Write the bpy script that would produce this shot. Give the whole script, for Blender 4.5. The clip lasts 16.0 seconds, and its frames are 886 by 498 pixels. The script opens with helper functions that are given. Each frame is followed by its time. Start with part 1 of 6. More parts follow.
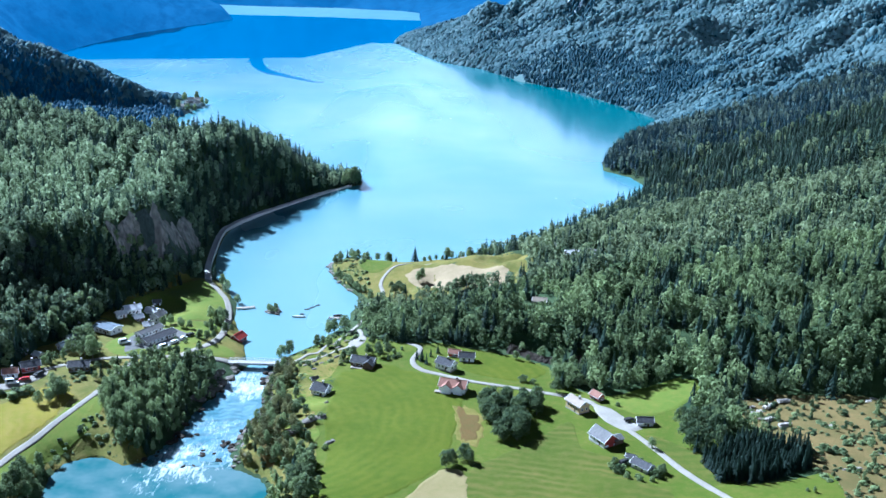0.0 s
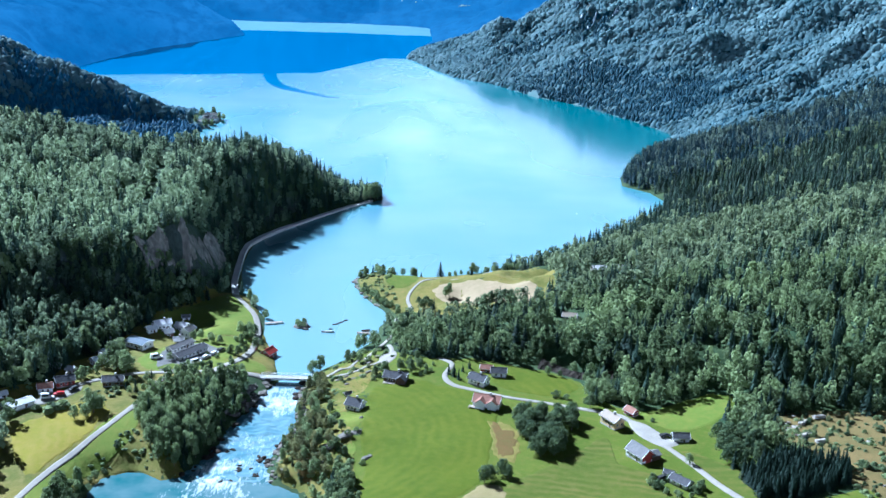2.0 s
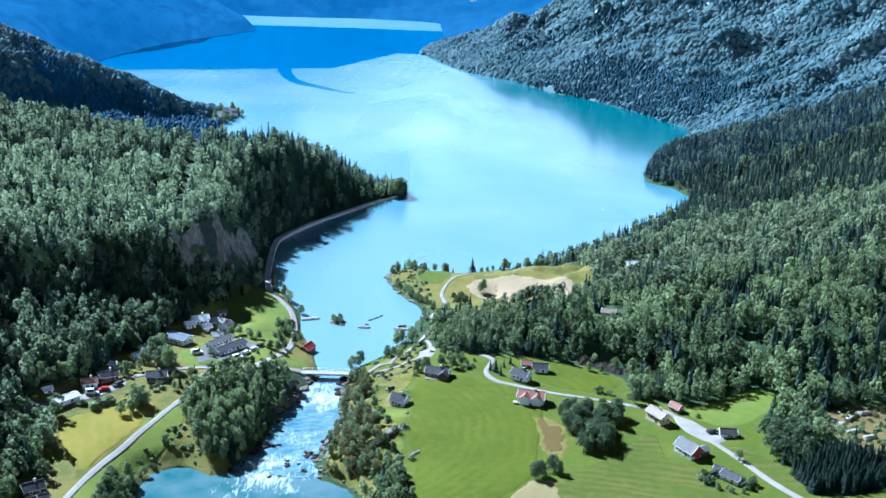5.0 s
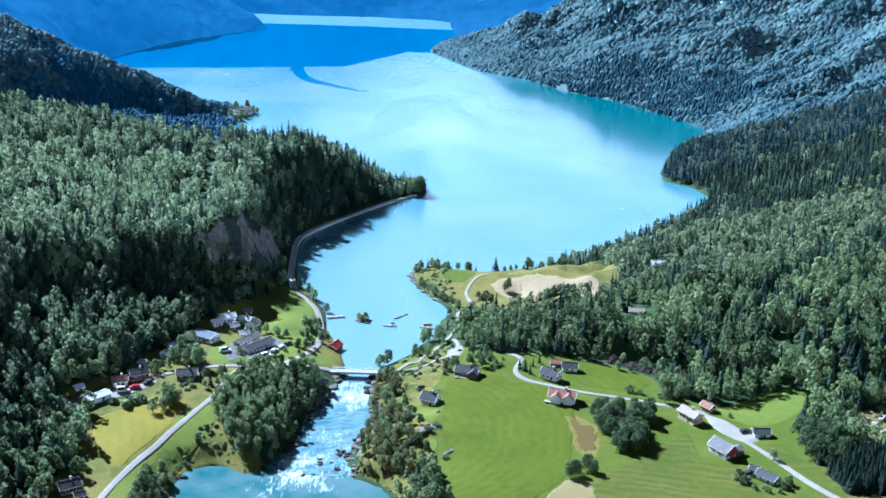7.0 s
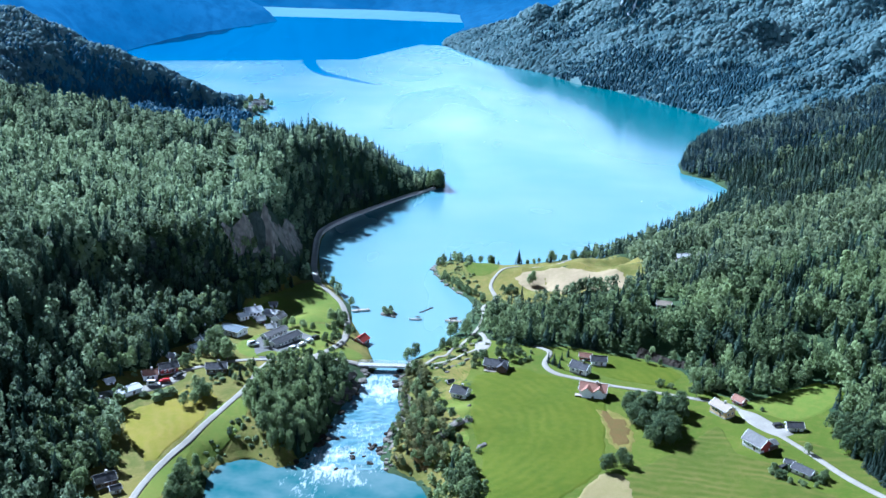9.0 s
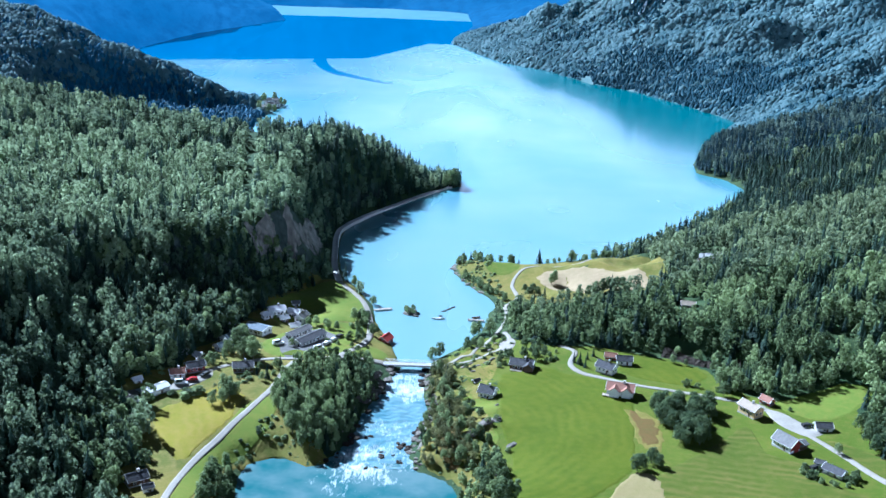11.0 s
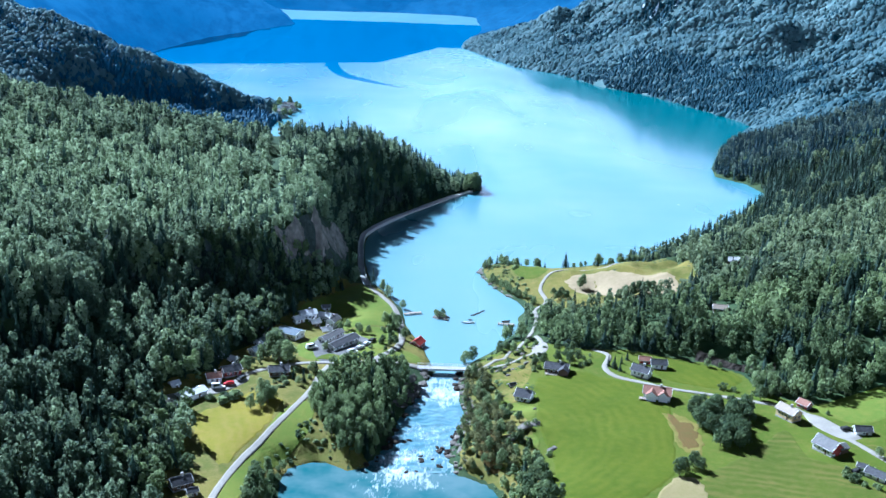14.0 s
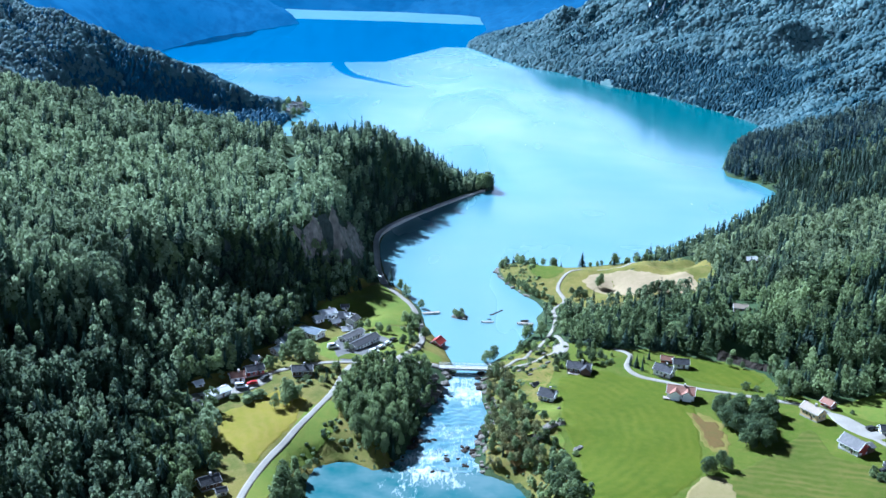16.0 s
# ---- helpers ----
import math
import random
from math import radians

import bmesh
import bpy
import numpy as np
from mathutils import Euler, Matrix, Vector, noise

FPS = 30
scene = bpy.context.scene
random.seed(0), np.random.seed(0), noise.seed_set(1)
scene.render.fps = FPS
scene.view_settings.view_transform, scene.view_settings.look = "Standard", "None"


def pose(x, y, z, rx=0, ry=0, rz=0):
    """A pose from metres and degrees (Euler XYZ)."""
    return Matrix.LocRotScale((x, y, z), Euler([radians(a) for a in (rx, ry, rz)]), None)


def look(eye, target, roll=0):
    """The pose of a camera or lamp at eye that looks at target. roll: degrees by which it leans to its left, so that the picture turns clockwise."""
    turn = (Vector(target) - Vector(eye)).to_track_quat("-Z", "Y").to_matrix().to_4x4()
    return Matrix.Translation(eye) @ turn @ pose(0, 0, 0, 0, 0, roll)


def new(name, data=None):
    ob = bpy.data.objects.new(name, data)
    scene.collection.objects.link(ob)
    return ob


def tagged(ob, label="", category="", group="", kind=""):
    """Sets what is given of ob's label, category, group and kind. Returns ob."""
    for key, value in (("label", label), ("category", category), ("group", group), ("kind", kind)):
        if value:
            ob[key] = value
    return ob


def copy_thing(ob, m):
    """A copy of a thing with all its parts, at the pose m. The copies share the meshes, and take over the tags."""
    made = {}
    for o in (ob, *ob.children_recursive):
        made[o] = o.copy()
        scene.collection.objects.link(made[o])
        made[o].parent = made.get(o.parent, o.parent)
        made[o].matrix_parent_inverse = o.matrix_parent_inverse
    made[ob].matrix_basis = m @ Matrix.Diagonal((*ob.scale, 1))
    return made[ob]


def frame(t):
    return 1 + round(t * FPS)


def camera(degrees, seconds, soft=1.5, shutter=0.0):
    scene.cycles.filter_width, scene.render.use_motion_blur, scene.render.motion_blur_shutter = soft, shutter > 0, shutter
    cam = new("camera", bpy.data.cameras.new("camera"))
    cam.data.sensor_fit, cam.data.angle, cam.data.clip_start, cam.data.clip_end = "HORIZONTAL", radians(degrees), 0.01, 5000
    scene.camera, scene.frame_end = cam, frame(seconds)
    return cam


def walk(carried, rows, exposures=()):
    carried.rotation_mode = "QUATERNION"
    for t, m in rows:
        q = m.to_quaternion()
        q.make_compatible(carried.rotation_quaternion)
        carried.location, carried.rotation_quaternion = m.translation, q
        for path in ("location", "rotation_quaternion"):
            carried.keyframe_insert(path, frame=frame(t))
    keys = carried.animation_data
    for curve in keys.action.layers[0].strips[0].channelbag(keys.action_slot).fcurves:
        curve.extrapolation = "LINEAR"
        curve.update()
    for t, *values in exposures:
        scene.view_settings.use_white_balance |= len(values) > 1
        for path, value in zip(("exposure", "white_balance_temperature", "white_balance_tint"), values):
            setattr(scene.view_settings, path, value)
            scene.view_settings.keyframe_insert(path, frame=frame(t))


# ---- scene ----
cam = camera(43.4, 16.0, soft=1.5)
PLAN = 1.3
EXPOSURE, KELVIN, TINT = 1.88, 4310, 12.0
PATH = [
    (0, (-1.115, -0.003, 187.362), (-1.114, 1.912, 186.783), 1.9),
    (0.5, (-4.034, -0.3, 187.33), (-4.037, 1.617, 186.76), 1.9),
    (1, (-7.157, -0.633, 187.298), (-7.162, 1.286, 186.733), 1.9),
    (1.5, (-10.114, -0.709, 187.533), (-10.12, 1.21, 186.97), 1.9),
    (2, (-12.853, -1.304, 187.73), (-12.86, 0.618, 187.176), 1.9),
    (2.5, (-15.802, -1.387, 187.599), (-15.809, 0.535, 187.046), 1.9),
    (3, (-18.577, -0.841, 187.324), (-18.585, 1.078, 186.764), 1.9),
    (3.5, (-21.359, -1.134, 187.367), (-21.368, 0.786, 186.806), 1.9),
    (4, (-24.118, -1.43, 187.457), (-24.127, 0.489, 186.894), 1.9),
    (6.5, (-37.557, -1.667, 187.288), (-37.57, 0.253, 186.727), 2.0),
    (7, (-40.284, -1.319, 186.983), (-40.3, 0.6, 186.418), 2.0),
    (7.5, (-42.899, -1.092, 186.925), (-42.917, 0.825, 186.356), 2.0),
    (8, (-45.387, -1.004, 186.761), (-45.408, 0.912, 186.19), 1.9),
    (8.5, (-47.9, -0.541, 186.474), (-47.921, 1.374, 185.897), 1.9),
    (9, (-50.265, -0.446, 186.468), (-50.289, 1.469, 185.891), 1.9),
    (11.5, (-62.211, -0.835, 186.375), (-62.241, 1.078, 185.794), 2.0),
    (12, (-64.427, -0.52, 185.99), (-64.459, 1.392, 185.404), 2.0),
    (12.5, (-66.801, -0.957, 186.214), (-66.834, 0.955, 185.628), 2.0),
    (13, (-69.253, -0.775, 186.032), (-69.284, 1.137, 185.447), 2.0),
    (13.5, (-71.534, -1.116, 186.121), (-71.566, 0.797, 185.54), 2.0),
    (14, (-73.737, -1.655, 186.298), (-73.768, 0.261, 185.725), 1.9),
    (14.5, (-76.152, -1.552, 186.206), (-76.184, 0.364, 185.632), 1.9),
    (15, (-78.687, -1.467, 185.999), (-78.719, 0.447, 185.42), 1.9),
    (15.5, (-81.018, -1.552, 186.011), (-81.049, 0.364, 185.435), 1.9),
    (16, (-83.333, -1.922, 186.05), (-83.362, -0.006, 185.476), 1.9),
]
walk(cam, [(t, look(PLAN * Vector(eye), PLAN * Vector(target), roll)) for t, eye, target, roll in PATH], [(0.0, EXPOSURE, KELVIN, TINT), (16.0, EXPOSURE, KELVIN, TINT)])

# ---- sky and sun: a clear late morning with scattered cloud, sun ahead on the left ----
SUN_ELEVATION, SUN_AZIMUTH = radians(38.5), math.atan2(-0.71, 0.70)
world = bpy.data.worlds.new("sky")
scene.world = world
world.use_nodes = True
wn, wl = world.node_tree.nodes, world.node_tree.links
wn.clear()
sky = wn.new("ShaderNodeTexSky")
sky.sky_type = "NISHITA"
sky.sun_disc = False
sky.sun_elevation, sky.sun_rotation = SUN_ELEVATION, SUN_AZIMUTH
sky.altitude, sky.air_density, sky.dust_density, sky.ozone_density = 200, 0.65, 0.2, 1.6
coord = wn.new("ShaderNodeTexCoord")
split = wn.new("ShaderNodeSeparateXYZ")
lift = wn.new("ShaderNodeMath")
lift.operation, lift.inputs[1].default_value = "ADD", 0.12
over = wn.new("ShaderNodeVectorMath")
over.operation = "DIVIDE"
cloud = wn.new("ShaderNodeTexNoise")
cloud.inputs["Scale"].default_value, cloud.inputs["Detail"].default_value, cloud.inputs["Roughness"].default_value = 1.1, 5, 0.5
ramp = wn.new("ShaderNodeValToRGB")
ramp.color_ramp.elements[0].position, ramp.color_ramp.elements[1].position = 0.23, 0.47
mixed = wn.new("ShaderNodeMix")
mixed.data_type = "RGBA"
mixed.inputs["B"].default_value = (300, 300, 296, 1)
back = wn.new("ShaderNodeBackground")
back.inputs["Strength"].default_value = 0.0028
wout = wn.new("ShaderNodeOutputWorld")
wl.new(coord.outputs["Generated"], split.inputs[0])
wl.new(split.outputs["Z"], lift.inputs[0])
wl.new(coord.outputs["Generated"], over.inputs[0])
wl.new(lift.outputs[0], over.inputs[1])
wl.new(over.outputs[0], cloud.inputs["Vector"])
wl.new(cloud.outputs["Fac"], ramp.inputs["Fac"])
bank = wn.new("ShaderNodeMapRange")
bank.inputs["From Min"].default_value, bank.inputs["From Max"].default_value = 0.20, 0.33
bank.inputs["To Min"].default_value, bank.inputs["To Max"].default_value = 1.0, 0.0
share = wn.new("ShaderNodeMath")
share.operation = "MULTIPLY"
wl.new(split.outputs["Z"], bank.inputs["Value"])
wl.new(ramp.outputs["Color"], share.inputs[0])
wl.new(bank.outputs["Result"], share.inputs[1])
wl.new(share.outputs[0], mixed.inputs["Factor"])
wl.new(sky.outputs["Color"], mixed.inputs["A"])
wl.new(mixed.outputs["Result"], back.inputs["Color"])
wl.new(back.outputs[0], wout.inputs["Surface"])
sun = new("sun", bpy.data.lights.new("sun", "SUN"))
sun.data.energy, sun.data.angle, sun.data.color = 5.0, radians(0.53), (1.0, 0.92, 0.77)
to_sun = Vector((math.sin(SUN_AZIMUTH) * math.cos(SUN_ELEVATION), math.cos(SUN_AZIMUTH) * math.cos(SUN_ELEVATION), math.sin(SUN_ELEVATION)))
sun.matrix_world = look((-600, 800, 900), Vector((-600, 800, 900)) - to_sun)

# ---- materials ----
class Nodes:
    """A node material under construction."""

    def __init__(self, name):
        self.material = bpy.data.materials.new(name)
        self.material.use_nodes = True
        self.tree = self.material.node_tree
        self.tree.nodes.clear()

    def add(self, kind, **values):
        node = self.tree.nodes.new("ShaderNode" + kind)
        for key, value in values.items():
            if hasattr(value, "is_output"):
                self.tree.links.new(value, node.inputs[key.replace("_", " ")])
            else:
                node.inputs[key.replace("_", " ")].default_value = value
        return node

    def link(self, a, b):
        self.tree.links.new(a, b)

    def place(self, stretch=(1, 1, 1)):
        m = self.add("Mapping", Scale=stretch)
        self.link(self.add("NewGeometry").outputs["Position"], m.inputs["Vector"])
        return m.outputs["Vector"]

    def noise(self, scale, detail=4, rough=0.55, at=None, distort=0.0):
        n = self.add("TexNoise", Scale=scale, Detail=detail, Roughness=rough, Distortion=distort)
        self.link(at or self.place(), n.inputs["Vector"])
        return n.outputs["Fac"]

    def step(self, value, low, high):
        r = self.add("ValToRGB")
        r.color_ramp.elements[0].position, r.color_ramp.elements[1].position = low, high
        self.link(value, r.inputs["Fac"])
        return r.outputs["Color"]

    def mix(self, factor, a, b, blend="MIX"):
        m = self.tree.nodes.new("ShaderNodeMix")
        m.data_type, m.blend_type = "RGBA", blend
        for value, key in ((factor, "Factor"), (a, "A"), (b, "B")):
            if hasattr(value, "is_output"):
                self.link(value, m.inputs[key])
            else:
                m.inputs[key].default_value = value if key == "Factor" else (*value, 1)
        return m.outputs["Result"]

    def calc(self, operation, a, b=0.0):
        m = self.tree.nodes.new("ShaderNodeMath")
        m.operation = operation
        for k, value in enumerate((a, b)):
            if hasattr(value, "is_output"):
                self.link(value, m.inputs[k])
            else:
                m.inputs[k].default_value = value
        return m.outputs[0]

    def bump(self, height, distance, strength=1.0):
        b = self.add("Bump", Strength=strength, Distance=distance)
        self.link(height, b.inputs["Height"])
        return b.outputs["Normal"]

    def finish(self, colour, rough=0.8, normal=None, metal=0.0, **more):
        p = self.add("BsdfPrincipled", Metallic=metal, **more)
        for value, key in ((colour, "Base Color"), (rough, "Roughness"), (normal, "Normal")):
            if value is None:
                continue
            if hasattr(value, "is_output"):
                self.link(value, p.inputs[key])
            else:
                p.inputs[key].default_value = (*value, 1) if key == "Base Color" else value
        self.link(p.outputs[0], self.add("OutputMaterial").inputs["Surface"])
        return self.material


def plain(name, a, b, scale=1.0, rough=0.8, depth=0.02, metal=0.0, stretch=(1, 1, 1), fine=8.0, gloss=0.25):
    """A surface of two close colours, mottled at two scales, with a fine relief."""
    n = Nodes(name)
    at = n.place(stretch)
    large, small = n.noise(scale, 3, 0.5, at), n.noise(scale * fine, 3, 0.6, at)
    colour = n.mix(n.step(large, 0.3, 0.7), a, b)
    colour = n.mix(n.calc("MULTIPLY", n.step(small, 0.35, 0.75), 0.45), colour, [0.55 * v for v in a])
    return n.finish(colour, rough, n.bump(small, depth), metal, Specular_IOR_Level=gloss)


def grass(name, a, b, c, stripe=0.0, turn=(0.3, 1.0), arc=None):
    """Meadow: patches at field scale, tufts at metre scale, and faint mowing lines."""
    n = Nodes(name)
    large, mid, small = n.noise(0.035, 4, 0.6), n.noise(0.25, 4, 0.65), n.noise(1.6, 3, 0.7)
    colour = n.mix(n.step(large, 0.35, 0.65), a, b)
    colour = n.mix(n.calc("MULTIPLY", n.step(mid, 0.45, 0.8), 0.6), colour, c)
    colour = n.mix(n.calc("MULTIPLY", n.step(small, 0.4, 0.8), 0.35), colour, [0.6 * v for v in a])
    if stripe:
        xy = n.add("SeparateXYZ")
        n.link(n.place(), xy.inputs[0])
        run = n.calc("ADD", n.calc("MULTIPLY", xy.outputs["X"], turn[0]), n.calc("MULTIPLY", xy.outputs["Y"], turn[1]))
        if arc:
            dx, dy = n.calc("SUBTRACT", xy.outputs["X"], arc[0] * PLAN), n.calc("SUBTRACT", xy.outputs["Y"], arc[1] * PLAN)
            run = n.calc("SQRT", n.calc("ADD", n.calc("MULTIPLY", dx, dx), n.calc("MULTIPLY", dy, dy)))
        run = n.calc("ADD", run, n.calc("MULTIPLY", n.noise(0.06, 2), 9.0))
        line = n.calc("ADD", n.calc("MULTIPLY", n.calc("SINE", n.calc("MULTIPLY", run, 1.1)), 0.5), 0.5)
        fade = n.calc("MULTIPLY", line, n.calc("MULTIPLY", n.step(n.noise(0.05, 3), 0.35, 0.65), stripe))
        colour = n.mix(fade, colour, c)
    height = n.calc("ADD", mid, n.calc("MULTIPLY", small, 0.5))
    return n.finish(colour, 0.9, n.bump(height, 0.35), Specular_IOR_Level=0.06)


def leaves(name, a, b, c, pale=0.25):
    """Foliage: a tint for each tree, a tint for each leaf, and light that comes through."""
    n = Nodes(name)
    tint = n.add("Attribute")
    tint.attribute_name = "tint"
    leaf = n.add("NewGeometry").outputs["Random Per Island"]
    colour = n.mix(tint.outputs["Fac"], a, b)
    colour = n.mix(n.calc("MULTIPLY", leaf, 0.16), colour, c)
    p = n.add("BsdfPrincipled", Roughness=0.75)
    p.inputs["Specular IOR Level"].default_value = 0.12
    t = n.add("BsdfTranslucent")
    n.link(colour, p.inputs["Base Color"])
    n.link(n.mix(0.5, colour, [v * 1.3 for v in c]), t.inputs["Color"])
    m = n.add("MixShader", Fac=pale)
    n.link(p.outputs[0], m.inputs[1])
    n.link(t.outputs[0], m.inputs[2])
    n.link(m.outputs[0], n.add("OutputMaterial").inputs["Surface"])
    return n.material


def forest_ground():
    """Moss, dry grass and litter on gentle ground, bare rock where it is steep, painted haze on far slopes."""
    n = Nodes("wooded ground")
    large, mid, small = n.noise(0.03, 4, 0.6), n.noise(0.2, 4, 0.65), n.noise(1.3, 4, 0.7)
    colour = n.mix(n.step(large, 0.35, 0.65), (0.024, 0.046, 0.020), (0.046, 0.066, 0.022))
    colour = n.mix(n.calc("MULTIPLY", n.step(mid, 0.5, 0.75), 0.6), colour, (0.05, 0.072, 0.026))
    colour = n.mix(n.calc("MULTIPLY", n.step(small, 0.4, 0.8), 0.5), colour, (0.03, 0.045, 0.016))
    # Haze painted in: far and high ground turns bluish grey.
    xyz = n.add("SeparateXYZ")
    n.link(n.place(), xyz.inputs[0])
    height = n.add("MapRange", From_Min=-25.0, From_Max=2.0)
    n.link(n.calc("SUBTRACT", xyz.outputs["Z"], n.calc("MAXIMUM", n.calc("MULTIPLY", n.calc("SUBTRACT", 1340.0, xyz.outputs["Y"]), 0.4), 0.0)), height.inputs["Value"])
    haze_ground = n.mix(n.step(n.noise(0.02, 5, 0.65), 0.35, 0.65), (0.05, 0.10, 0.105), (0.11, 0.16, 0.155))
    colour = n.mix(height.outputs["Result"], colour, haze_ground)
    rock = n.mix(n.step(n.noise(0.35, 6, 0.7, n.place((1, 1, 0.35)), 1.0), 0.3, 0.7), (0.018, 0.030, 0.024), (0.075, 0.085, 0.078))
    xyz = n.add("SeparateXYZ")
    n.link(n.add("NewGeometry").outputs["True Normal"], xyz.inputs[0])
    flat = n.calc("ADD", xyz.outputs["Z"], n.calc("MULTIPLY", n.calc("SUBTRACT", mid, 0.5), 0.35))
    colour = n.mix(n.step(flat, 0.40, 0.56), rock, colour)
    height = n.calc("ADD", mid, n.calc("MULTIPLY", small, 0.5))
    return n.finish(colour, 0.92, n.bump(height, 0.6), Specular_IOR_Level=0.1)


def lake_water():
    """Glacier-fed lake water: milky turquoise body, a calm reach before the far mountains and breeze-ruffled reaches,
    with shade and reflections painted into the body.
    """
    n = Nodes("glacial lake water")
    body = n.mix(n.step(n.noise(0.005, 3, 0.5), 0.35, 0.65), (0.060, 0.163, 0.210), (0.108, 0.200, 0.246))
    xyz = n.add("SeparateXYZ")
    n.link(n.place(), xyz.inputs[0])
    shallow = n.add("Attribute")
    shallow.attribute_name = "tint"
    body = n.mix(n.calc("MULTIPLY", shallow.outputs["Fac"], 0.7), body, (0.07, 0.205, 0.222))
    outlet = n.add("MapRange", From_Min=760.0 * PLAN, From_Max=500.0 * PLAN, To_Max=0.8)
    n.link(xyz.outputs["Y"], outlet.inputs["Value"])
    body = n.mix(outlet.outputs["Result"], body, (0.155, 0.245, 0.270))
    # Share of the far reach's painted deep blue, mixed in below.
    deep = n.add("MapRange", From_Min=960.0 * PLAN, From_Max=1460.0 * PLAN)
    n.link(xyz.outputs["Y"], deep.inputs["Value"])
    drift = n.calc("MULTIPLY", n.calc("SUBTRACT", n.noise(0.012, 4, 0.6, n.place((1, 0.3, 1))), 0.5), 40.0)
    east_x = n.calc("MULTIPLY", xyz.outputs["X"], 1 / PLAN)
    y = n.calc("ADD", n.calc("MULTIPLY", xyz.outputs["Y"], 1 / PLAN), drift)
    side = n.add("MapRange", From_Min=-190 * PLAN, From_Max=-115 * PLAN, To_Min=1462.0, To_Max=1660.0)
    n.link(xyz.outputs["X"], side.inputs["Value"])
    side = n.calc("ADD", side.outputs["Result"], n.calc("MULTIPLY", n.calc("MINIMUM", n.calc("ADD", east_x, 190.0), 0.0), 0.33))
    head = n.add("MapRange", From_Min=2022.0, From_Max=2040.0)
    n.link(y, head.inputs["Value"])
    # Pale band at the head stands in for reflected bright sky.
    body = n.mix(head.outputs["Result"], body, (0.085, 0.19, 0.235))
    near = n.add("MapRange", From_Min=-8.0, From_Max=8.0)
    n.link(n.calc("SUBTRACT", side, y), near.inputs["Value"])
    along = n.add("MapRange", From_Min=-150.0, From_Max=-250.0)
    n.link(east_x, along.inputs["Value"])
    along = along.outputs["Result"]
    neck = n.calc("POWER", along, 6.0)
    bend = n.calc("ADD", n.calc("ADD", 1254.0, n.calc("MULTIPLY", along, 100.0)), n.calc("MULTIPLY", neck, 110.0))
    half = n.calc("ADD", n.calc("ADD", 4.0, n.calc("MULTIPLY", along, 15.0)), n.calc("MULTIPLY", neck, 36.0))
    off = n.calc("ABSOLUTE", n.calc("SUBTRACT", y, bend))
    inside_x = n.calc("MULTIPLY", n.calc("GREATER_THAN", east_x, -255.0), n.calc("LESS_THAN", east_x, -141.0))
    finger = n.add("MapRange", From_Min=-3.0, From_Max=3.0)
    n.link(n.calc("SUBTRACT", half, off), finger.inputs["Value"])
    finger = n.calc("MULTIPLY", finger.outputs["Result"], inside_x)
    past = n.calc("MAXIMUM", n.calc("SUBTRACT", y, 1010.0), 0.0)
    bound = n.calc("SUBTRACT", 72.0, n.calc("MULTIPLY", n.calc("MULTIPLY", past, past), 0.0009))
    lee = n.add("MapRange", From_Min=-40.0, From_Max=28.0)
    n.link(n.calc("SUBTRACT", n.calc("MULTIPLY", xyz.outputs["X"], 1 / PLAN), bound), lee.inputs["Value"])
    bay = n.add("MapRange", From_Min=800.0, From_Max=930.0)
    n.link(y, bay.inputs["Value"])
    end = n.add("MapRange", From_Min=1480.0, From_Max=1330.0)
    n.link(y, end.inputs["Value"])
    lee_reflection = n.calc("MULTIPLY", n.calc("MULTIPLY", lee.outputs["Result"], end.outputs["Result"]), bay.outputs["Result"])
    # Dark turquoise paints the eastern mountain's reflection into the water.
    body = n.mix(lee_reflection, body, (0.010, 0.092, 0.108))
    calm = n.calc("SUBTRACT", 1.0, lee_reflection)
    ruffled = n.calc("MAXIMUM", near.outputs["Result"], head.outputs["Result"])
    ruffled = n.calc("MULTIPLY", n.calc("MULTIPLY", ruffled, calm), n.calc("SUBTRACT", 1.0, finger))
    # Deep blue paints mountain shade onto the far reach and the finger.
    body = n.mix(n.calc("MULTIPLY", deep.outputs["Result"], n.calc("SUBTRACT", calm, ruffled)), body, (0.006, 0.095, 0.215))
    streak = n.noise(0.007, 3, 0.55, n.place((1, 0.4, 1)), 1.0)
    breeze = n.add("MapRange", From_Min=0.35, From_Max=0.65, To_Min=0.15, To_Max=0.25)
    n.link(streak, breeze.inputs["Value"])
    rough = n.calc("ADD", n.calc("MULTIPLY", ruffled, breeze.outputs["Result"]), n.calc("ADD", n.calc("ADD", 0.05, n.calc("MULTIPLY", lee_reflection, 0.1)), n.calc("MULTIPLY", head.outputs["Result"], 0.15)))
    ripple = n.calc("ADD", n.noise(0.4, 3, 0.6, n.place((1, 0.55, 1))), n.calc("MULTIPLY", n.noise(0.05, 2, 0.5), 2.0))
    return n.finish(body, rough, n.bump(ripple, 0.006, 0.5), IOR=1.33)


